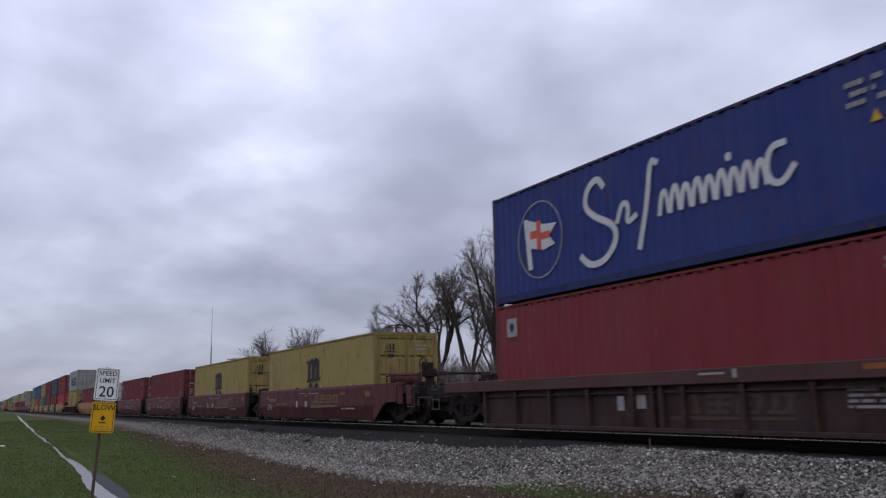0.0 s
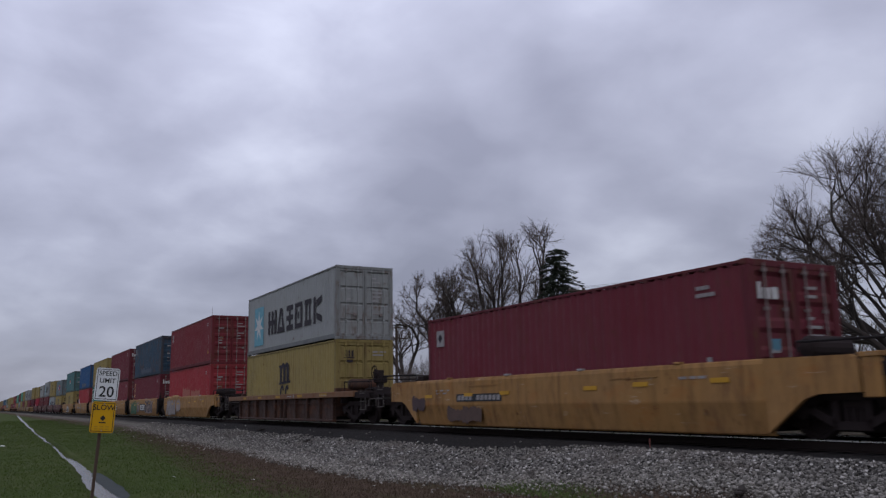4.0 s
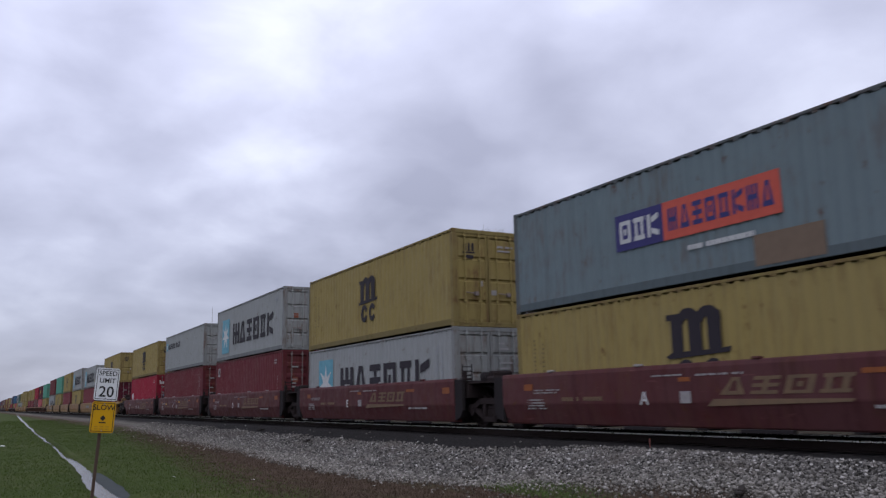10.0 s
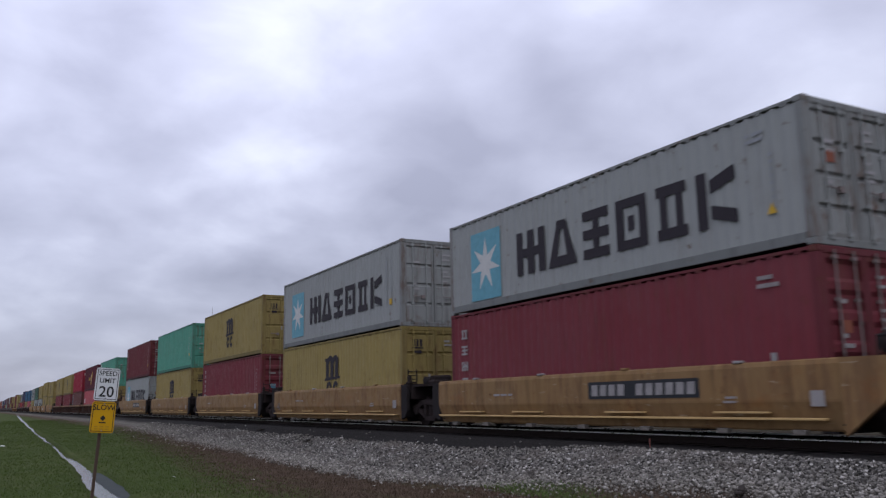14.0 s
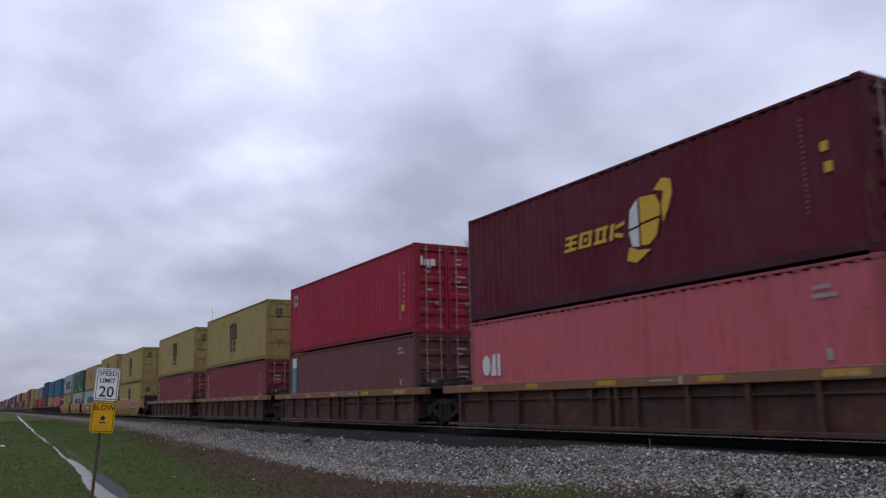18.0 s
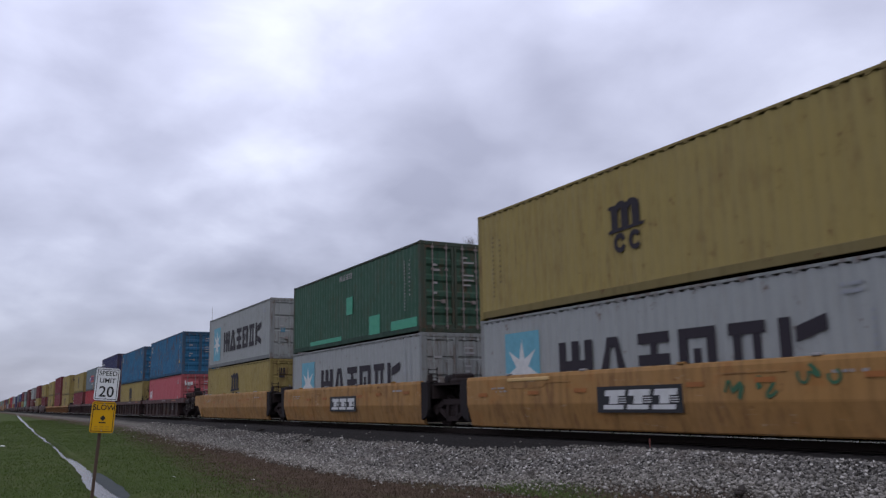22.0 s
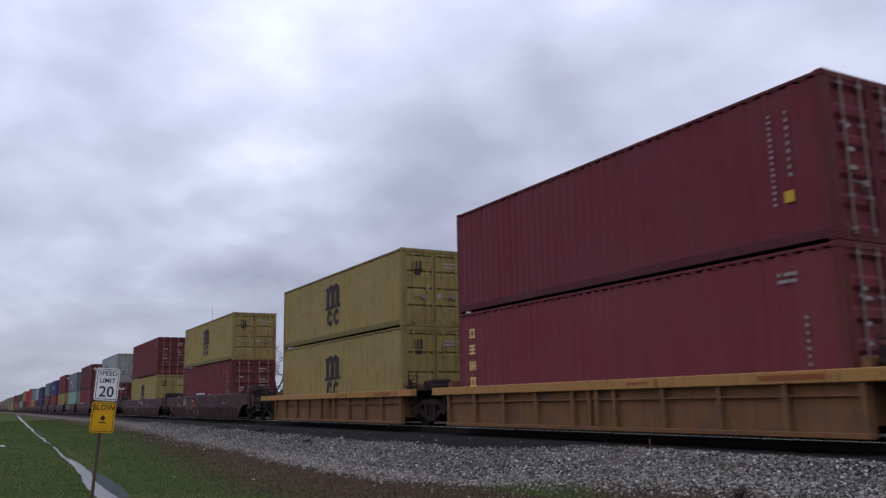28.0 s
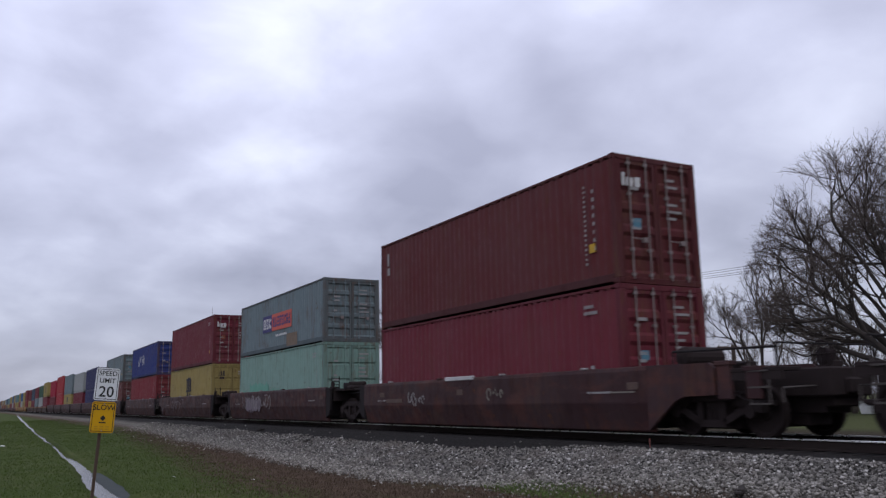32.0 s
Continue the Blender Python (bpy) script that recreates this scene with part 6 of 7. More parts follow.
def water():
    """Standing rain water along the ditch."""
    ys = np.concatenate([np.arange(13.0, 60.0, 0.25), np.arange(60.0, 420.0, 1.0)])
    v, f = [], []
    for i, y in enumerate(ys):
        mid = ditch_line(y)
        half = 0.6
        v += [(mid - half, y, -0.985), (mid + half, y, -0.985)]
        if i:
            k = 2 * i
            f.append((k - 2, k - 1, k + 1, k))
    me = bpy.data.meshes.new("puddle")
    me.from_pydata([tuple(map(float, p)) for p in v], [], f)
    ob = new("puddle", me)
    m = Tree("still_rain_water")
    pos = m.place(world_space=True)
    m.bump(m.noise(pos, 7.0, 3.0), 0.25, 0.01)
    me.materials.append(m.out(m.mix(m.ramp(m.noise(pos, 3.0), 0.4, 0.7), (0.05, 0.05, 0.04), (0.10, 0.09, 0.07)), 0.2, spec=0.45))
    tagged(ob, "long puddle of rain water lying in the ditch", "water", kind="structure")


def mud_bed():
    """A pool at the wider end of the ditch, its dark reflection painted in."""
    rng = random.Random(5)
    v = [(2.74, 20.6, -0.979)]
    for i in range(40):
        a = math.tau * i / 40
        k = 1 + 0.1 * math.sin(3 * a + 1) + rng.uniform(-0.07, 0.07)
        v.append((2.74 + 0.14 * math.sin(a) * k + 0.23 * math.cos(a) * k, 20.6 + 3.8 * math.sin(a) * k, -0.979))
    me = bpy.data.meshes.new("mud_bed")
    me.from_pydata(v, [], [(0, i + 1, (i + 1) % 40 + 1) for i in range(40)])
    m = Tree("painted_pool_reflection")
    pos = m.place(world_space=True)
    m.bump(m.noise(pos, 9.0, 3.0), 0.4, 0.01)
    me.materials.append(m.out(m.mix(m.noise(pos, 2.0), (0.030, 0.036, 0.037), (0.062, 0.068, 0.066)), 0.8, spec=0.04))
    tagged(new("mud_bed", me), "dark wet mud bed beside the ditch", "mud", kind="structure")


def rails():
    shape = [(-0.07, -0.18), (0.07, -0.18), (0.07, -0.165), (0.012, -0.15), (0.012, -0.04), (0.036, -0.03), (0.036, -0.005), (0.028, 0.0), (-0.028, 0.0), (-0.036, -0.005), (-0.036, -0.03), (-0.012, -0.04), (-0.012, -0.15), (-0.07, -0.165)]
    web = plain("oily_rusted_rail_steel", (0.024, 0.018, 0.016), 0.85, spec=0.05)
    head = plain("bright_rail_head", (0.55, 0.54, 0.53), 0.3, 1.0, 0.1)
    for x in (TRACK - 0.755, TRACK + 0.755):
        me = bpy.data.meshes.new("rail")
        v, f = prism([(a + x, b) for a, b in shape], -60, 1900, "y")
        me.from_pydata(v, [], f)
        me.materials.append(web)
        ob = new("rail")
        tagged(ob, "steel running rail with a bright worn head", "rail", "rails of the track")
        ob.matrix_basis = pose(0, 0, 0)
        web_part = new("web", me)
        web_part.parent = ob
        part("running_surface", mesh_of("running_surface", lambda: prism([(-0.0385, -0.022), (0.0385, -0.022), (0.0385, -0.006), (0.030, 0.003), (-0.030, 0.003), (-0.0385, -0.006)], -60, 1900, "y")), head, ob, "bright worn rail head", pose(x, 0, 0))
    tie = mesh_of("tie", lambda: block(-1.3, 1.3, -0.11, 0.11, -0.37, -0.185, 0.012))
    wood = plain("tarred_timber", (0.022, 0.019, 0.018), 0.9, scale=4.0, spec=0.05)
    bed = new("tie_row")
    tagged(bed, "row of dark tarred timber ties under the rails", "track ties", kind="structure")
    for i in range(150):
        part("tie", tie, wood, bed, at=pose(TRACK, -8 + 0.52 * i, 0, 0, 0, 0))
    far = new("far_ties", mesh_of("far_ties", lambda: join(*[block(TRACK - 1.3, TRACK + 1.3, y - 0.11, y + 0.11, -0.37, -0.185) for y in np.arange(70.0, 400.0, 0.52).tolist()])))
    far.material_slots[0].link = "OBJECT"
    far.material_slots[0].material = wood
    tagged(far, "dark timber ties far along the track", "track ties", kind="stuff")


def scatter_stones():
    """Crushed stone on the shoulder of the track bed, one mesh of many small stones."""
    rng = np.random.default_rng(7)
    base = np.array([(1, 0, 0), (-1, 0, 0), (0, 1, 0), (0, -1, 0), (0, 0, 1), (0, 0, -1)], float)
    tri = np.array([(0, 2, 4), (2, 1, 4), (1, 3, 4), (3, 0, 4), (2, 0, 5), (1, 2, 5), (3, 1, 5), (0, 3, 5)])
    xs, ys, rs = [], [], []
    for y0, y1, per, r0, r1 in ((5.0, 14, 760, 0.018, 0.045), (14, 26, 460, 0.020, 0.046), (26, 42, 210, 0.024, 0.040), (42, 62, 70, 0.030, 0.042)):
        area = (y1 - y0) * 4.4
        n = int(area * per)
        x = 7.0 + 4.3 * rng.random(n) ** 0.8
        xs.append(x)
        ys.append(y0 + (y1 - y0) * rng.random(n))
        rs.append(r0 + (r1 - r0) * rng.random(n) ** 1.6)
    x, y, r = np.concatenate(xs), np.concatenate(ys), np.concatenate(rs)
    toe = np.interp(y, [9, 12, 15.5, 21, 30, 70], [9.5, 8.9, 7.5, 7.3, 8.0, 9.6])
    brink = np.interp(y, [11, 13, 15.5, 18, 26, 60], [11.45, 11.25, 10.85, 10.5, 10.45, 10.9])
    thin = (rng.random(len(x)) < np.clip((x - toe + 0.5) / 1.0, 0.04, 1.0)) & (rng.random(len(x)) < np.clip((brink - x) / 0.3 + 0.5, 0.006, 1.0))
    x, y, r = x[thin], y[thin], r[thin]
    z = np.array([ground_height(a, b) for a, b in zip(x.tolist(), y.tolist())])
    n = len(x)
    q = rng.normal(size=(n, 4))
    q /= np.linalg.norm(q, axis=1, keepdims=True)
    w, a, b, c = q.T
    rot = np.stack([1 - 2 * (b * b + c * c), 2 * (a * b - c * w), 2 * (a * c + b * w), 2 * (a * b + c * w), 1 - 2 * (a * a + c * c), 2 * (b * c - a * w), 2 * (a * c - b * w), 2 * (b * c + a * w), 1 - 2 * (a * a + b * b)], 1).reshape(n, 3, 3)
    pts = base[None] * rng.uniform(0.6, 1.25, (n, 6, 1)) + rng.uniform(-0.25, 0.25, (n, 6, 3))
    pts = np.einsum("nij,nkj->nki", rot, pts) * r[:, None, None]
    pts[:, :, 2] *= 0.8
    pts += np.stack([x, y, z + r * 0.35], 1)[:, None, :]
    faces = (tri[None] + 6 * np.arange(n)[:, None, None]).reshape(-1, 3)
    me = bpy.data.meshes.new("ballast")
    me.vertices.add(6 * n)
    me.vertices.foreach_set("co", pts.reshape(-1))
    me.loops.add(len(faces) * 3)
    me.loops.foreach_set("vertex_index", faces.reshape(-1))
    me.polygons.add(len(faces))
    me.polygons.foreach_set("loop_start", np.arange(0, len(faces) * 3, 3))
    me.polygons.foreach_set("loop_total", np.full(len(faces), 3))
    me.update()
    ob = new("ballast", me)
    m = Tree("crushed_limestone")
    geo = m.n("ShaderNodeNewGeometry")
    r1 = geo.outputs["Random Per Island"]
    col = m.mix(m.ramp(r1, 0.0, 1.0), (0.016, 0.015, 0.014), (0.225, 0.210, 0.190))
    col = m.mix(m.ramp(r1, 0.91, 0.97), col, (0.43, 0.41, 0.38))
    col = m.mix(m.ramp(m.noise(m.place(world_space=True), 1.1, 4.0), 0.5, 0.75, 0.0, 0.55), col, (0.12, 0.10, 0.085))
    # clean pale stones lie at the foot of the slope, below those dulled by brake dust
    spot = m.n("ShaderNodeSeparateXYZ")
    m.link(m.place(world_space=True), spot.inputs[0])
    low = m.math("ADD", spot.outputs["X"], m.math("MULTIPLY", m.math("SUBTRACT", m.noise(m.place(world_space=True), 1.6, 4.0), 0.5), 1.6))
    low = m.math("SUBTRACT", low, m.math("ADD", m.ramp(spot.outputs["Y"], 15.5, 9.5, 0.0, 1.5), m.ramp(spot.outputs["Y"], 22.0, 70.0, 0.0, 2.0)))
    clean = m.mix(m.ramp(r1, 0.0, 1.0), (0.075, 0.068, 0.058), (0.34, 0.315, 0.275))
    col = m.mix(m.ramp(low, 9.2, 8.0, 0.0, 0.6), col, clean)
    m.bump(m.noise(m.place(world_space=True), 60.0, 3.0), 0.3, 0.01)
    me.materials.append(m.out(col, 0.9, spec=0.1))
    tagged(ob, "grey crushed stone ballast on the track shoulder", "ballast", kind="stuff")


def grass():
    """Short blades over the field and the dead strip, one mesh each."""
    rng = np.random.default_rng(11)

    def blades(name, n, region, tall, mat, label, keep):
        x0, x1, y0, y1 = region
        y = y0 * (y1 / y0) ** rng.random(n)
        x = x0 + (x1 - x0) * rng.random(n)
        ok = keep(x, y)
        x, y = x[ok], y[ok]
        k = len(x)
        z = np.array([ground_height(a, b) for a, b in zip(x.tolist(), y.tolist())])
        grow = 1 + y / 40
        h = tall * rng.uniform(0.5, 1.3, k)
        th = rng.uniform(0, 6.283, k)
        wd = 0.006 * grow * rng.uniform(0.7, 1.4, k)
        lean = rng.normal(0, 0.5, (k, 2)) * h[:, None]
        p = np.zeros((k, 3, 3))
        p[:, 0] = np.stack([x - wd * np.cos(th), y - wd * np.sin(th), z - 0.01], 1)
        p[:, 1] = np.stack([x + wd * np.cos(th), y + wd * np.sin(th), z - 0.01], 1)
        p[:, 2] = np.stack([x + lean[:, 0], y + lean[:, 1], z + h], 1)
        me = bpy.data.meshes.new(name)
        me.vertices.add(3 * k)
        me.vertices.foreach_set("co", p.reshape(-1))
        me.loops.add(3 * k)
        me.loops.foreach_set("vertex_index", np.arange(3 * k))
        me.polygons.add(k)
        me.polygons.foreach_set("loop_start", np.arange(0, 3 * k, 3))
        me.polygons.foreach_set("loop_total", np.full(k, 3))
        me.update()
        me.materials.append(mat)
        tagged(new(name, me), label, "grass", kind="stuff")

    def leaf(name, a, b):
        m = Tree(name)
        r1 = m.n("ShaderNodeNewGeometry").outputs["Random Per Island"]
        return m.out(m.mix(r1, a, b), 0.9, spec=0.04)
    dry = lambda x, y: (np.abs(x - np.interp(y, DITCH_Y, DITCH_X)) > np.interp(y, [14, 24, 29, 60], [0.40, 0.38, 0.24, 0.22])) & (rng.random(len(x)) < np.clip((5.6 + 0.1 * (y - 14) - x) / 1.4, 0, 1))
    blades("grass", 170000, (-7.0, 9.4, 9.0, 130.0), 0.04, leaf("green_blades", (0.044, 0.068, 0.015), (0.066, 0.092, 0.026)), "short wet green grass of the field", dry)
    blades("dead_grass", 70000, (4.0, 9.6, 6.0, 60.0), 0.045, leaf("withered_blades", (0.040, 0.028, 0.019), (0.105, 0.078, 0.054)), "withered brown grass beside the ballast", lambda x, y: rng.random(len(x)) < np.clip((x - 3.8 - 0.08 * np.clip(y - 14, 0, 40)) / 1.6, 0, 1) * np.clip((np.interp(y, [9, 12, 15.5, 21, 30, 70], [9.5, 8.9, 7.5, 7.3, 8.0, 9.6]) + 0.4 - x) / 0.6, 0, 1))
    blades("weed_patch", 9000, (7.4, 9.8, 9.4, 13.8), 0.06, leaf("weed_blades", (0.05, 0.09, 0.022), (0.11, 0.14, 0.05)), "thin green weeds at the foot of the ballast", lambda x, y: rng.random(len(x)) < np.clip(1.3 - ((x - 8.5) / 0.55) ** 2 - ((y - 11.6) / 1.9) ** 2, 0, 1))


ground()
water()
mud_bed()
rails()
scatter_stones()
grass()


# ---- the sign beside the ditch ----
def road_sign():
    post_foot, post_top = Vector((1.335, 11.72, -0.95)), Vector((1.475, 11.72, 1.27))
    sign = new("road_sign")
    sign.matrix_basis = Matrix.Translation(post_foot)
    tagged(sign, "leaning steel post with white speed and yellow slow plates", "sign")
    up = (post_top - post_foot).normalized()
    rust = plain("brown_sign_post", (0.075, 0.05, 0.038), 0.75)
    d = post_top - post_foot
    part("post", mesh_of("sign_post", lambda: join(prism([(-0.03, -0.012), (-0.012, -0.012), (-0.012, 0.02), (0.012, 0.02), (0.012, -0.012), (0.03, -0.012), (0.03, -0.018), (-0.03, -0.018)], 0, d.length, "z"))), rust, sign, at=d.to_track_quat("Z", "Y").to_matrix().to_4x4())
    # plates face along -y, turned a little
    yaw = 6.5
    lean = math.degrees(math.atan2(d.x, d.z))

    def plate(name, centre, w, h, mats, label):
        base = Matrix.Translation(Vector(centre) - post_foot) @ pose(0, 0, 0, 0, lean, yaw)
        rim = mesh_of(("plate", w, h), lambda: rounded(w, h, 0.03, -0.004, 0.002))
        p = part(name, rim, mats[0], sign, label, base)
        border = mesh_of(("border", w, h), lambda: frame_ring(w - 0.03, h - 0.03, 0.008))
        part("border", border, mats[1], p)
        return p

    def rounded(w, h, r, y0, y1):
        pts = []
        for cx, cz, a0 in ((w / 2 - r, h / 2 - r, 0), (-w / 2 + r, h / 2 - r, 90), (-w / 2 + r, -h / 2 + r, 180), (w / 2 - r, -h / 2 + r, 270)):
            for k in range(4):
                a = radians(a0 + 30 * k)
                pts.append((cx + r * math.cos(a), cz + r * math.sin(a)))
        return prism(pts, y0, y1, "y")

    def frame_ring(w, h, t):
        y0, y1 = -0.0065, -0.004
        return join(block(-w / 2, w / 2, y0, y1, h / 2 - t, h / 2), block(-w / 2, w / 2, y0, y1, -h / 2, -h / 2 + t), block(-w / 2, -w / 2 + t, y0, y1, -h / 2 + t, h / 2 - t), block(w / 2 - t, w / 2, y0, y1, -h / 2 + t, h / 2 - t))

    def letters(text, size, p, z, mat, x=0.0):
        me = glyphs(text, size).copy()
        me.transform(pose(0, 0, 0, 0, 0, 90))
        part("lettering", me, mat, p, at=pose(x, -0.005, z))
    white = plain("white_sign_face", (0.60, 0.61, 0.62), 0.45, wear=0.15, scale=3.0)
    black = plain("black_sign_paint", (0.02, 0.02, 0.02), 0.5)
    yellow = plain("yellow_sign_face", (0.50, 0.27, 0.008), 0.45, wear=0.18, scale=3.0)
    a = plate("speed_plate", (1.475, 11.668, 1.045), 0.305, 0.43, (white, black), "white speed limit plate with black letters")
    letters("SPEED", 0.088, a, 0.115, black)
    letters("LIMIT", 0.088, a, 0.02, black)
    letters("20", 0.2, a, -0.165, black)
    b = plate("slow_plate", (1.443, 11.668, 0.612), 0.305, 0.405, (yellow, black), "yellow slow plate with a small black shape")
    letters("SLOW", 0.1, b, 0.095, black)
    sym = mesh_of("symbol", lambda: join(*[prism(p, -0.0065, -0.004, "y") for p in ([(-0.036, -0.012), (0.0, -0.05), (0.036, -0.012), (0.0, 0.028)], [(-0.045, -0.078), (0.045, -0.078), (0.045, -0.062), (-0.045, -0.062)])]))
    part("symbol", sym, black, b)
    part("small_writing", mesh_of("sign_bars", lambda: join(*[block(x, x + 0.05, -0.0065, -0.004, z, z + 0.012) for z in (-0.13, -0.16) for x in (-0.1, -0.03, 0.04)])), plain("faded_sign_print", (0.35, 0.2, 0.02), 0.5), b)
    bolt = mesh_of("bolt", lambda: tube((0, -0.012, 0), (0, 0.03, 0), 0.008, sides=6))
    for p, zs in ((a, (0.185, -0.185)), (b, (0.175, -0.175))):
        for z in zs:
            part("bolt", bolt, GALV, p, at=pose(0, 0, z))


road_sign()


# ---- trees, poles, wires and the house beyond the track ----
BARK = plain("grey_brown_bark", (0.040, 0.033, 0.029), 0.9, scale=3.0)
TWIG = plain("thin_grey_twigs", (0.085, 0.068, 0.060), 0.9, scale=2.0)


def limb_mesh(segments, sides_for):
    """Tapered tubes for many branch stretches, in one mesh."""
    verts, faces = [], []
    for p, q, r0, r1 in segments:
        sides = sides_for(r0)
        d = q - p
        if d.length < 1e-5:
            continue
        d.normalize()
        u = d.orthogonal().normalized()
        w = d.cross(u)
        k = len(verts)
        for c, r in ((p, r0), (q, r1)):
            for i in range(sides):
                a = 2 * math.pi * i / sides
                o = u * (math.cos(a) * r) + w * (math.sin(a) * r)
                verts.append((c.x + o.x, c.y + o.y, c.z + o.z))
        for i in range(sides):
            j = (i + 1) % sides
            faces.append((k + i, k + j, k + j + sides, k + i + sides))
    return verts, faces


def sticks(name, p, q, r0, r1, sides):
    """Tapered branch stretches, all in one mesh."""
    n = len(p)
    d = q - p
    d = d / np.maximum(np.linalg.norm(d, axis=1, keepdims=True), 1e-6)
    ref = np.where(np.abs(d[:, 2:3]) < 0.9, np.array([[0.0, 0.0, 1.0]]), np.array([[1.0, 0.0, 0.0]]))
    u = np.cross(d, ref)
    u /= np.linalg.norm(u, axis=1, keepdims=True)
    w = np.cross(d, u)
    ang = 2 * math.pi * np.arange(sides) / sides
    ring_dir = u[:, None] * np.cos(ang)[None, :, None] + w[:, None] * np.sin(ang)[None, :, None]
    co = np.concatenate([p[:, None] + ring_dir * r0[:, None, None], q[:, None] + ring_dir * r1[:, None, None]], 1)
    i = np.arange(sides)
    j = (i + 1) % sides
    quad = np.stack([i, j, j + sides, i + sides], 1)
    loops = (quad[None] + 2 * sides * np.arange(n)[:, None, None]).reshape(-1)
    me = bpy.data.meshes.new(name)
    me.vertices.add(co.shape[0] * co.shape[1])
    me.vertices.foreach_set("co", co.reshape(-1))
    me.loops.add(len(loops))
    me.loops.foreach_set("vertex_index", loops)
    me.polygons.add(len(loops) // 4)
    me.polygons.foreach_set("loop_start", np.arange(0, len(loops), 4))
    me.polygons.foreach_set("loop_total", np.full(len(loops) // 4, 4))
    me.polygons.foreach_set("use_smooth", np.full(len(loops) // 4, True))
    me.update()
    me.materials.append(None)
    return me


def inside(q, crowns, slack):
    return any(((q[0] - c[0]) / c[3]) ** 2 + ((q[1] - c[1]) / c[4]) ** 2 + ((q[2] - c[2]) / c[5]) ** 2 < slack for c in crowns)


def grow(r, stem, crowns, gens, limbs, step, rise, kink, spread):
    """Limbs that arch from the stem into each lobe of the crown and fork again and again up to its outline: (places, parents)."""
    nodes = [Vector(p) for p in stem]
    parent = list(range(-1, len(stem) - 1))

    def onward(k, d):
        nodes.append(nodes[k] + d * step)
        parent.append(k)
        return len(nodes) - 1

    def shake(d, much):
        return (d + Vector((r.gauss(0, much), r.gauss(0, much), r.gauss(0, much)))).normalized()

    for c in crowns:
        mid, half = Vector(c[:3]), Vector(c[3:])
        size = (half.x + half.y + half.z) / 3
        for j in range(limbs):
            k = len(stem) - 1 - r.randrange(max(1, len(stem) // 3))
            goal = mid + Vector((r.uniform(-0.55, 0.55) * half.x, r.uniform(-0.6, 0.6) * half.y, r.uniform(-0.55, 0.25) * half.z))
            root = nodes[k].copy()
            d = (goal - root).normalized()
            d = (d + Vector((d.x * 0.25, d.y * 0.25, 0.12 - 0.5 * d.z * 0.3))).normalized()
            shoots = []
            total = (goal - root).length
            for n in range(int(total * 1.3 / step)):
                if (nodes[k] - goal).length < max(0.35 * size, step):
                    break
                d = shake(d * 0.8 + (goal - nodes[k]).normalized() * 0.3, kink * 0.5)
                k = onward(k, d)
                if n > 2 and r.random() < 0.30 * step / 0.4 and inside(nodes[k], crowns, 1.1):
                    shoots.append((k, shake(d, 0.65), 2))
            shoots += [(k, shake(d, 0.3), 0), (k, shake(d, 0.5), 1)]
            while shoots:
                k, d, g = shoots.pop()
                go = max(1, round(0.40 * size * 0.83 ** g * r.uniform(0.6, 1.35) / step))
                slack = r.uniform(0.78, 1.12)
                cut = False
                for n in range(go):
                    d = shake(d + (nodes[k] - root).normalized() * 0.07 + Vector((0, 0, rise)), kink)
                    if g > 1 and not inside(nodes[k] + d * step, crowns, slack):
                        cut = True
                        break
                    k = onward(k, d)
                    if g < gens - 1 and r.random() < 0.16:
                        shoots.append((k, shake(d, 0.7), g + 2))
                if not cut and g < gens:
                    side = d.cross(Vector((r.gauss(0, 1), r.gauss(0, 1), r.gauss(0, 1)))).normalized()
                    w = spread * r.uniform(0.7, 1.3)
                    shoots.append((k, (d + side * w * 0.45).normalized(), g + 1))
                    shoots.append((k, (d - side * w).normalized(), g + 1))
    return np.array([tuple(p) for p in nodes]), np.array(parent)


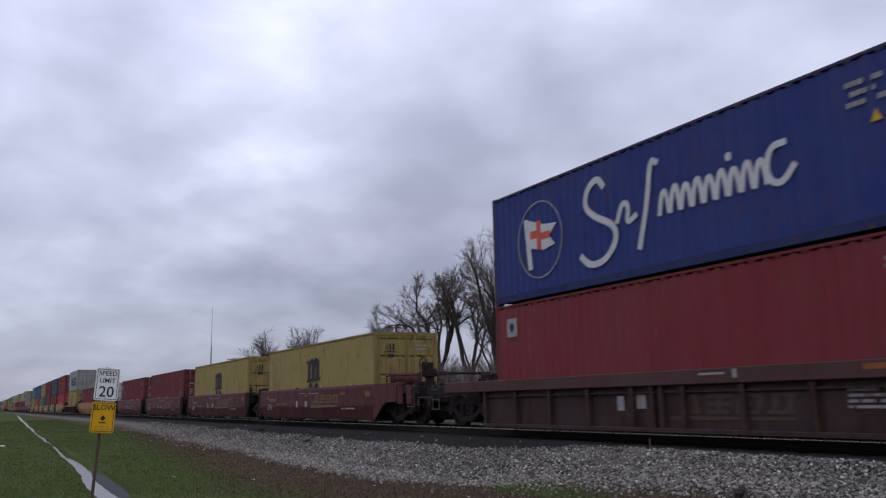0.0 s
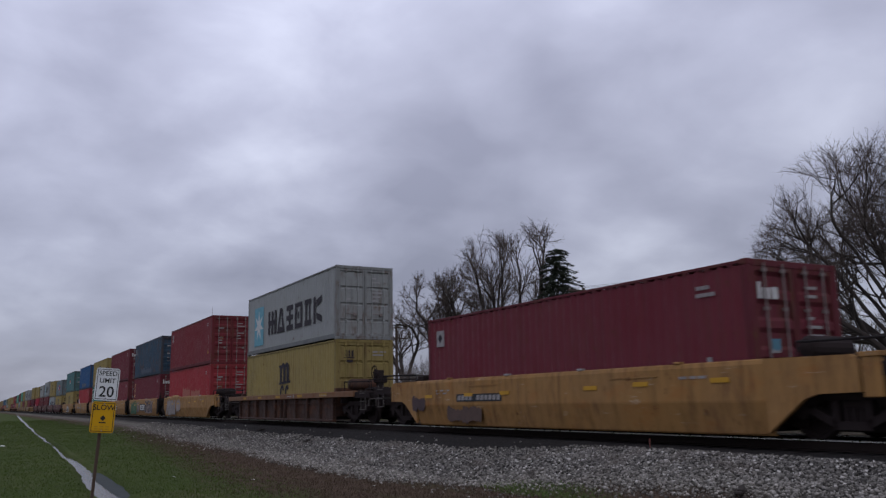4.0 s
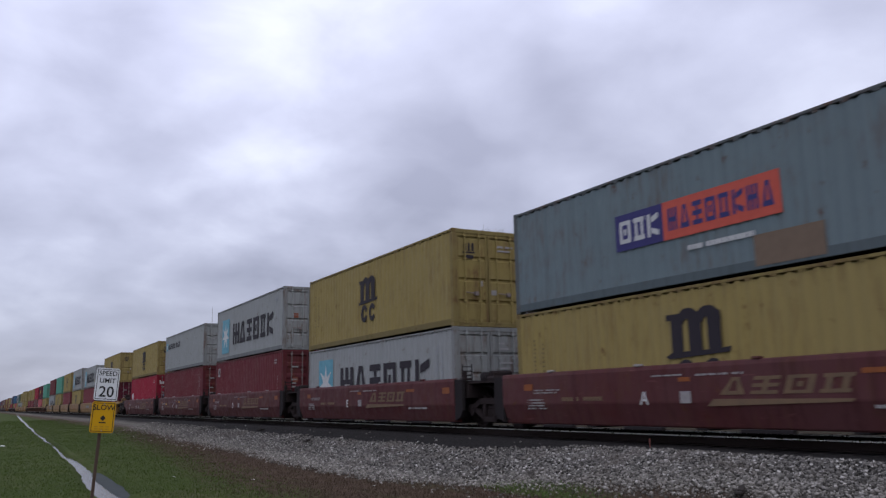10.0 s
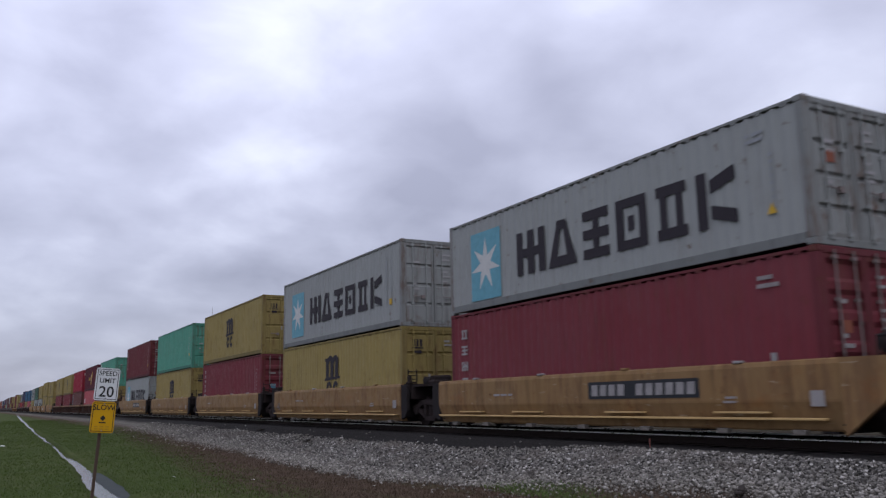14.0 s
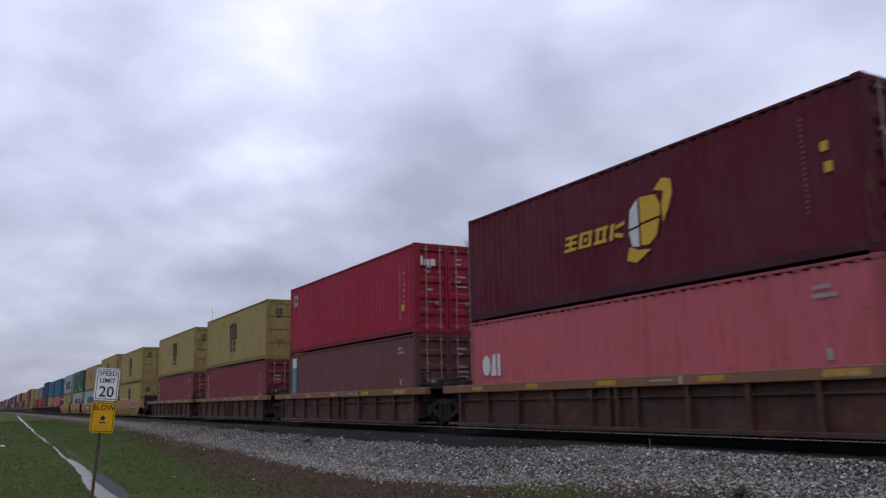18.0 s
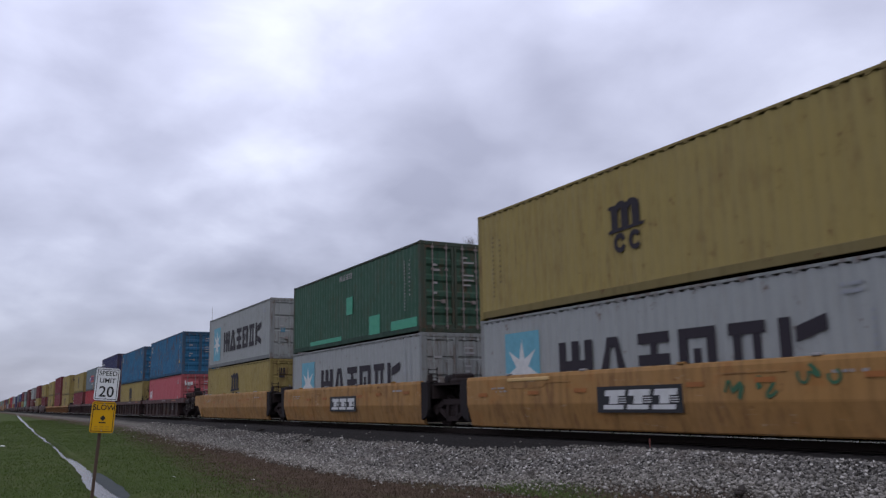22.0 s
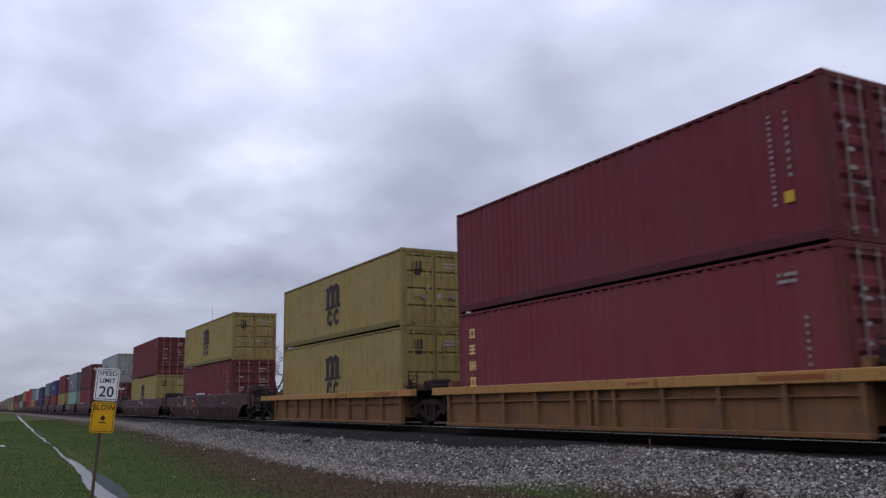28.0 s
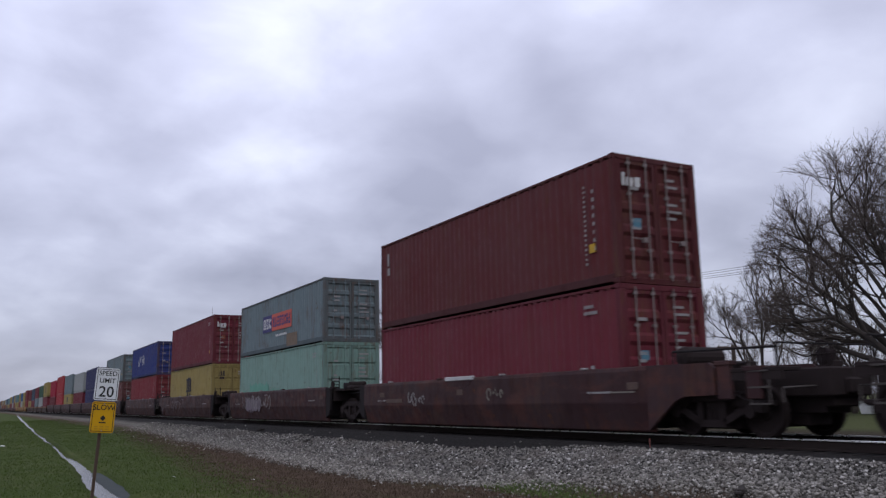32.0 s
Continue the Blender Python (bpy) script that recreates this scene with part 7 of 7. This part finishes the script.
def bare_tree(at, crowns, seed, gens=6, step=0.42, fork=3.0, lean=(0.0, 0.0), tip=0.018, twigs=5, twig=0.9, rise=0.06, thick=2.0, kink=0.16, limbs=3, spread=0.6, label="bare leafless tree with fine twigs behind the track"):
    """crowns: lobes of the crown as (x, y, z, and the half widths along them) from the foot of the trunk."""
    rng = np.random.default_rng(seed)
    count = max(3, int(fork / step) + 1)
    sway = rng.normal(0, 0.05, (count, 2)).cumsum(0)
    stem = [(lean[0] * fork * (i / (count - 1)) ** 1.4 + sway[i, 0] * (i > 0), lean[1] * fork * (i / (count - 1)) ** 1.4 + sway[i, 1] * (i > 0), fork * i / (count - 1)) for i in range(count)]
    nodes, parent = grow(random.Random(seed), stem, crowns, gens, limbs, step, rise, kink, spread)
    m = len(nodes)
    # even out the kinks
    for _ in range(2):
        total, many = np.zeros_like(nodes), np.zeros(m)
        np.add.at(total, parent[1:], nodes[1:])
        np.add.at(many, parent[1:], 1)
        inner = (many > 0) & (np.arange(m) >= count)
        nodes[inner] = 0.5 * nodes[inner] + 0.25 * nodes[parent[inner]] + 0.25 * total[inner] / many[inner, None]
    mass = np.zeros(m)
    for i in range(m - 1, 0, -1):
        mass[i] = mass[i] or tip ** thick
        mass[parent[i]] += mass[i]
    mass[0] = max(mass[0], mass[1])
    rad = mass ** (1 / thick)
    rad[:3] *= (1.35, 1.15, 1.05)
    i = np.arange(1, m)
    p, q, ra, rb = nodes[parent[i]], nodes[i], np.minimum(rad[parent[i]], rad[i] * 1.35), rad[i]
    stout = ra > tip * 3.2
    slim = np.flatnonzero(rad[i] < tip * 2.3)
    slim = np.repeat(slim, twigs)
    slim = slim[rng.random(len(slim)) < 0.8]
    along = (q - p)[slim] / np.linalg.norm((q - p)[slim], axis=1, keepdims=True)
    tp = p[slim] + (q - p)[slim] * rng.random((len(slim), 1))
    td = along * 0.6 + rng.normal(0, 0.6, tp.shape) + np.array([0, 0, 0.1])
    td /= np.linalg.norm(td, axis=1, keepdims=True)
    ln = twig * rng.uniform(0.35, 1.1, (len(slim), 1))
    tm = tp + td * ln * 0.5
    te = tm + (td + rng.normal(0, 0.35, td.shape) + np.array([0, 0, 0.1])) * ln * 0.5
    thin = np.full(len(slim), tip * 0.62)
    tree = new("tree")
    tree.matrix_basis = pose(*at)
    tagged(tree, label, "tree")
    part("trunk", sticks("trunk", p[stout], q[stout], ra[stout], rb[stout], 7), BARK, tree)
    part("crown", sticks("crown", np.concatenate([p[~stout], tp, tm]), np.concatenate([q[~stout], tm, te]), np.concatenate([ra[~stout], thin, thin * 0.85]), np.concatenate([rb[~stout], thin * 0.85, thin * 0.6]), 3), TWIG, tree)
    return tree


def conifer(at, tall, wide, seed):
    r = random.Random(seed)
    tree = new("tree")
    tree.matrix_basis = pose(*at)
    tagged(tree, "dark green spruce tree with layered drooping branches", "tree")
    part("trunk", mesh_of(("spruce_trunk", seed), lambda: tube((0, 0, 0), (0, 0, tall * 0.98), 0.22, 0.02, 8)), BARK, tree)
    needles = Tree("dark_spruce_needles")
    nr = needles.n("ShaderNodeNewGeometry").outputs["Random Per Island"]
    mat = needles.out(needles.mix(nr, (0.015, 0.018, 0.013), (0.034, 0.039, 0.029)), 0.9, spec=0.05)
    v, f = [], []
    z = tall * 0.08
    while z < tall * 0.985:
        k = 1 - z / tall
        reach = wide * (0.12 + 0.88 * k ** 0.85)
        for b in range(int(9 + 7 * k)):
            a = r.uniform(0, 6.283)
            ln = reach * r.uniform(0.62, 1.12)
            d = Vector((math.cos(a), math.sin(a), 0))
            for i in range(int(26 + 80 * k)):
                t = r.uniform(0.08, 1) ** 0.7
                c = d * (ln * t) + Vector((0, 0, z + 0.12 * ln * t - 0.38 * ln * t * t))
                s = 0.16 + 0.2 * (1 - t)
                o = Vector((r.gauss(0, 1), r.gauss(0, 1), r.gauss(-0.5, 0.5))) * s
                side = d.cross(Vector((0, 0, 1))) * r.uniform(-1, 1) * s
                n = len(v)
                v += [tuple(c), tuple(c + o + d * 0.12), tuple(c + side + Vector((0, 0, -0.1)))]
                f.append((n, n + 1, n + 2))
        z += 0.34
    me = bpy.data.meshes.new("crown")
    me.from_pydata(v, [], f)
    me.materials.append(None)
    part("crown", me, mat, tree)


def thicket(at, seed, tall, n=3, spread=2.5):
    r = random.Random(seed)
    b = new("shrub")
    b.matrix_basis = pose(*at)
    tagged(b, "leafless brushwood thicket beyond the track", "shrub")
    segs = []
    for i in range(n * 5):
        p = Vector((r.uniform(-spread, spread), r.uniform(-spread, spread), 0))
        d = Vector((r.gauss(0, 0.25), r.gauss(0, 0.25), 1)).normalized()
        h = tall * r.uniform(0.55, 1.0)
        for j in range(4):
            q = p + d * (h / 4)
            segs.append((p, q, 0.035 * (1 - j / 5), 0.035 * (1 - (j + 1) / 5)))
            for t in range(5):
                e = (d + Vector((r.gauss(0, 0.6), r.gauss(0, 0.6), r.gauss(0.2, 0.3)))).normalized()
                w = p + d * (h / 4) * r.random()
                segs.append((w, w + e * h * 0.2, 0.022, 0.014))
                segs.append((w + e * h * 0.1, w + e * h * 0.1 + (e + Vector((r.gauss(0, 0.6), r.gauss(0, 0.6), 0.3))).normalized() * h * 0.14, 0.013, 0.010))
            p, d = q, (d + Vector((r.gauss(0, 0.15), r.gauss(0, 0.15), 0.1))).normalized()
    v, f = limb_mesh(segs, lambda q: 3)
    me = bpy.data.meshes.new("brushwood")
    me.from_pydata(v, [], f)
    me.materials.append(None)
    tagged(part("brushwood", me, TWIG, b), kind="stuff")


G = -0.85
bare_tree((52, 105.5, G), [(0, 0.3, 12.0, 5, 5.2, 5.2), (0, 4.0, 9.5, 4, 3.4, 3.6)], 1, 6, 0.45, 4.5, kink=0.2, rise=0.02, limbs=3, twigs=3, tip=0.021, label="spreading leafless tree with fine dark twigs")
bare_tree((52, 94.5, G), [(0, 3.5, 15.0, 4.5, 4.2, 5.4), (0, -2.0, 13.5, 4.5, 4.5, 4.2)], 2, 6, 0.45, 6.0, (0.0, 0.12), kink=0.2, rise=0.03, limbs=3, twigs=3, tip=0.021, label="tall crooked leafless tree with fine dark twigs")
bare_tree((53, 88.0, G), [(0, 3.2, 15.5, 4, 3.6, 3.4), (0, -0.5, 12.0, 3.5, 3.4, 4.0)], 12, 6, 0.45, 5.5, (0.0, 0.15), kink=0.16, rise=0.05, limbs=2, twigs=3, tip=0.019)
bare_tree((52, 81.0, G), [(0, 1.9, 15.6, 4.8, 4.9, 6.2), (0, 1.0, 9.0, 3.0, 3.0, 2.6)], 3, 5, 0.45, 5.0, rise=0.03, limbs=5, twigs=3, kink=0.10, tip=0.021, label="tall round-crowned leafless tree")
bare_tree((52, 74.4, G), [(0, -0.8, 15.2, 4.6, 4.5, 6.0), (0, 0.0, 8.5, 3.0, 3.0, 2.6)], 4, 5, 0.45, 5.0, rise=0.03, limbs=4, twigs=3, kink=0.10, tip=0.021, label="tall round-crowned leafless tree")
conifer((52, 68.9, G), 17.5, 6.8, 5)
bare_tree((42, 23.5, G), [(0, 3.0, 10.6, 6.5, 6.0, 5.0), (0.5, 7.8, 9.4, 4.0, 3.2, 3.6), (0, -5.0, 10.0, 6.5, 6.0, 5.5), (-1, 6.6, 6.0, 4.0, 4.0, 2.8)], 6, 8, 0.30, 2.6, (-0.1, 0.45), tip=0.0078, twigs=2, twig=0.5, rise=0.02, thick=2.12, limbs=4, kink=0.15, label="large old leafless tree with heavy leaning limbs")
bare_tree((47, 38.8, G), [(0, 2.4, 6.9, 3.2, 3.0, 3.0), (0, -0.6, 7.8, 2.6, 2.6, 3.4)], 7, 5, 0.30, 2.2, (0.0, 0.35), tip=0.0095, twigs=4, twig=0.5, limbs=3, label="leaning leafless tree with crowded twigs")
bare_tree((50, 49.6, G), [(0, 0.0, 7.6, 2.8, 3.0, 3.9)], 9, 5, 0.34, 1.2, tip=0.012, twigs=3, twig=0.6, rise=0.12, limbs=4, label="slender upright leafless tree behind the track")
for i, (x, y, h) in enumerate(((53, 57.5, 8.6), (56, 62.0, 9.0), (58, 66.0, 8.6), (66, 67, 9.0), (72, 78, 8.5), (74, 86, 8.0), (66, 58, 9.5), (58, 44, 8.5), (55, 38, 8.0))):
    bare_tree((x, y, G), [(0, 0, h * 0.62, h * 0.26, h * 0.27, h * 0.37)], 70 + i, 5, 0.36, h * 0.2, tip=0.011, twigs=3, twig=0.7, rise=0.1, label="leafless tree in the brush behind the track")
for i, (x, y, h) in enumerate(((52, 184, 15.0), (53, 174, 18.0), (52, 164, 18.0), (54, 154, 17.0), (53, 144, 15.5), (53, 136, 13.0))):
    bare_tree((x, y, G), [(0, 0, h * 0.60, h * 0.30, h * 0.33, h * 0.39)], 30 + i, 5, 0.6, h * 0.22, tip=0.022, twigs=3, twig=1.2, rise=0.06, label="leafless tree in a distant row")
bare_tree((60, 238, G), [(0, 0, 6.5, 3, 3, 3.4)], 41, 4, 0.5, 2.5, tip=0.03, twig=1.0, label="small leafless tree far off")
for i, (x, y, h) in enumerate(((46, 38, 4.0), (48, 45, 4.0), (50, 52, 4.0), (53, 60, 4.0), (55, 67, 4.0), (53, 92, 4.0), (54, 104, 4.0))):
    thicket((x, y, G), 50 + i, h)
for i, (x, y, h) in enumerate(((46, 20, 5.5), (48, 25, 5.5), (47, 33, 5.0))):
    thicket((x, y, G), 90 + i, h, 6, 3.0)


def utility_pole(at, tall, arm=1.7, lower=True):
    p = new("utility_pole")
    p.matrix_basis = pose(*at)
    tagged(p, "dark wooden utility pole with crossarms and insulators", "utility pole", "poles along the track")
    wood = plain("weathered_pole_wood", (0.06, 0.045, 0.036), 0.85, scale=2.0)
    part("pole", mesh_of(("pole", tall), lambda: tube((0, 0, 0), (0, 0, tall), 0.21, 0.15, 10)), wood, p)
    for z in (tall - 0.25, tall - 1.6)[:2 if lower else 1]:
        part("crossarm", mesh_of("crossarm", lambda: join(block(-arm, arm, -0.07, 0.07, -0.075, 0.075, 0.01), tube((-0.7, 0.08, -0.06), (0, 0.12, -0.6), 0.02, sides=5), tube((0.7, 0.08, -0.06), (0, 0.12, -0.6), 0.02, sides=5))), wood, p, at=pose(0, 0, z))
        for x in (-1.55, -0.6, 0.6, 1.55):
            part("insulator", mesh_of("insulator", lambda: lathe([(0, 0.02), (0.03, 0.05), (0.08, 0.05), (0.1, 0.03), (0.14, 0.03), (0.17, 0.0)], 8)), GALV, p, at=pose(x, 0, z + 0.06, 0, -90, 0))


POLES = [(47, 18, 10.4), (47, 58.5, 11.4), (47, 97.5, 11.4), (47, 137, 11.4), (47, 177, 11.4), (47, -22, 10.4)]
for i, (x, y, h) in enumerate(((45.5, 27, 7.5), (46, 31.5, 8.0), (47, 34.8, 7.5), (50, 43.5, 6.5))):
    bare_tree((x, y, G), [(0, 0, h * 0.58, h * 0.34, h * 0.34, h * 0.4)], 110 + i, 5, 0.3, 1.0, tip=0.009, twigs=2, twig=0.5, limbs=3, label="low leafless tree with dense fine twigs")
for i, (x, y, h) in enumerate(((49, 70, 5.5), (49, 77, 6.2), (49, 84, 6.5), (49, 91, 6.5), (50, 98, 6.0))):
    thicket((x, y, G), 120 + i, h, 17, 3.4)
POLES_ALONE = [(80, 92.3, 6.6), (52, 46.4, 5.6)]
for x, y, h in POLES_ALONE:
    utility_pole((x, y, G), h, lower=False)
for x, y, h in POLES:
    utility_pole((x, y, G), h)


def wires():
    for n, dx in enumerate((-1.55, -0.6, 0.6, 1.55)):
        segs = []
        chain = sorted(POLES, key=lambda p: p[1])
        for (xa, ya, ha), (xb, yb, hb) in zip(chain, chain[1:]):
            prev = None
            for i in range(13):
                t = i / 12
                p = Vector((xa + dx, ya + (yb - ya) * t, G + ha + (hb - ha) * t - 0.03 - 0.55 * 4 * t * (1 - t)))
                if prev:
                    segs.append((prev, p, 0.014, 0.014))
                prev = p
        v, f = limb_mesh(segs, lambda q: 3)
        me = bpy.data.meshes.new("overhead_wire")
        me.from_pydata(v, [], f)
        me.materials.append(None)
        tagged(part("overhead_wire", me, BLACK), "thin black overhead wire between the poles", "wire", "wires between the poles")


wires()


def house(at, turn):
    h = new("house")
    h.matrix_basis = pose(*at, 0, 0, turn)
    tagged(h, "small white gabled house with a dark shingle roof", "house")
    wall = plain("white_clapboard", (0.66, 0.66, 0.66), 0.7, wear=0.2, scale=1.0)
    roof = plain("dark_shingles", (0.05, 0.045, 0.045), 0.9)
    part("wall", mesh_of("house_walls", lambda: prism([(-3, 0), (3, 0), (3, 4.4), (0, 7.4), (-3, 4.4)], -4, 4, "y")), wall, h)
    for s in (-1, 1):
        part("roof", mesh_of(("roof_slope", s), lambda: prism([(s * 3.4, 4.05), (0.0, 7.45), (0.0, 7.65), (s * 3.5, 4.2)][::s], -4.4, 4.4, "y")), roof, h)
    part("chimney", mesh_of("chimney", lambda: block(-0.35, 0.35, 1.2, 1.9, 6.6, 8.2, 0.02)), plain("brick_chimney", (0.2, 0.09, 0.07)), h)
    for x in (-1.4, 1.4):
        w = part("window", mesh_of("house_window", lambda: join(block(-0.5, 0.5, -0.04, 0.02, 0, 1.3), block(-0.56, 0.56, -0.07, 0.02, -0.08, 0.0))), plain("window_trim", (0.55, 0.55, 0.55)), h, at=pose(x, -4, 1.0))
        part("pane", mesh_of("house_pane", lambda: join(block(-0.42, 0.42, -0.05, -0.045, 0.06, 0.62), block(-0.42, 0.42, -0.05, -0.045, 0.68, 1.24))), plain("dark_glass", (0.03, 0.035, 0.04), 0.1, wear=0.0), w)


house((93.2, 111.2, -0.75), -12)


def mast(at, tall):
    m = new("radio_mast")
    m.matrix_basis = pose(*at)
    tagged(m, "thin grey lattice radio mast far away", "mast")
    part("lower_mast", mesh_of(("mast_low", tall), lambda: tube((0, 0, 0), (0, 0, tall * 0.62), 0.28, 0.22, 5)), GALV, m)
    part("upper_mast", mesh_of(("mast_up", tall), lambda: tube((0, 0, tall * 0.62), (0, 0, tall), 0.12, 0.05, 4)), GALV, m)


mast((62, 262, -0.9), 32)
mast((-42, 1400, -0.9), 66)


# ---- small things on the ballast ----
def litter():
    dark = plain("old_timber_scrap", (0.03, 0.025, 0.022), 0.85)
    for x, y, ln, rz in ((10.0, 27.5, 0.95, 62), (10.9, 36.0, 0.6, 50), (9.6, 8.3, 0.55, 40)):
        z = ground_height(x, y)
        s = new("timber_scrap", mesh_of(("scrap", ln), lambda: join(block(-ln / 2, ln / 2, -0.05, 0.05, 0, 0.07, 0.012), block(-ln / 2 - 0.08, -ln / 4, -0.02, 0.09, 0.0, 0.04, 0.01))))
        s.material_slots[0].link = "OBJECT"
        s.material_slots[0].material = dark
        s.matrix_basis = pose(x, y, z + 0.01, 0, 0, rz)
        tagged(s, "dark broken piece of timber lying on the ballast", "timber scrap", "scraps on the ballast")
    stake = new("marker_stake", mesh_of("stake", lambda: join(tube((0, 0, -0.1), (0, 0, 0.16), 0.012, sides=6), block(-0.02, 0.02, -0.006, 0.006, 0.1, 0.17))))
    stake.material_slots[0].link = "OBJECT"
    stake.material_slots[0].material = plain("faded_red_plastic", (0.13, 0.05, 0.042))
    stake.matrix_basis = pose(11.4, 12.1, ground_height(11.4, 12.1))
    tagged(stake, "short faded red marker stake in the ballast", "stake")
    paper = plain("white_paper_litter", (0.7, 0.7, 0.68), 0.8)
    for i, (x, y, big) in enumerate(((0.95, 40.0, 1.3), (5.2, 17.5, 0.45), (3.9, 19.2, 0.5), (6.6, 14.4, 0.4))):
        s = new("paper_scrap", mesh_of("paper", lambda: prism([(-0.06, -0.04), (0.05, -0.05), (0.07, 0.03), (-0.04, 0.05)], 0.0, 0.012, "z")))
        s.material_slots[0].link = "OBJECT"
        s.material_slots[0].material = paper
        s.matrix_basis = pose(x, y, ground_height(x, y) + 0.03, 10, 6, 40 * i) @ Matrix.Scale(big, 4)
        tagged(s, "small scrap of white paper litter in the grass", "litter", "litter in the grass")


def garden_tub(at):
    """A white plastic tub on the lawn beyond the track."""
    t = new("garden_tub")
    t.matrix_basis = pose(*at)
    tagged(t, "white plastic tub standing on the lawn", "tub")
    white = plain("weathered_white_plastic", (0.62, 0.62, 0.60), 0.6, wear=0.3)
    wall_shape = lathe([(0.0, 0.30), (0.05, 0.36), (0.62, 0.46), (0.66, 0.50), (0.70, 0.50), (0.70, 0.46), (0.62, 0.43), (0.06, 0.33)], 20)
    me = mesh_of("tub", lambda: wall_shape)
    part("bowl", me, white, t, at=pose(0, 0, 0, 0, -90, 0))
    part("foot", mesh_of("tub_foot", lambda: lathe([(-0.02, 0.30), (0.0, 0.34), (0.03, 0.34), (0.05, 0.30)], 20)), white, t, at=pose(0, 0, 0.02, 0, -90, 0))


garden_tub((44.0, 29.9, ground_height(44.0, 29.9)))
litter()


def motions():
    """The train rolls by at an even speed; it checks a little near the end."""
    slip = [(t, 0.0) for t in (0.0, 8.0, 16.0, 22.0, 25.0, 26.5, 27.5, 28.0)] + [(t, 0.62) for t in (28.4, 28.9, 30.0, 32.0)]
    for thing, y, z in TRAIN:
        walk(thing, [(t, pose(TRACK, y - SPEED * t + back, z)) for t, back in slip])


motions()
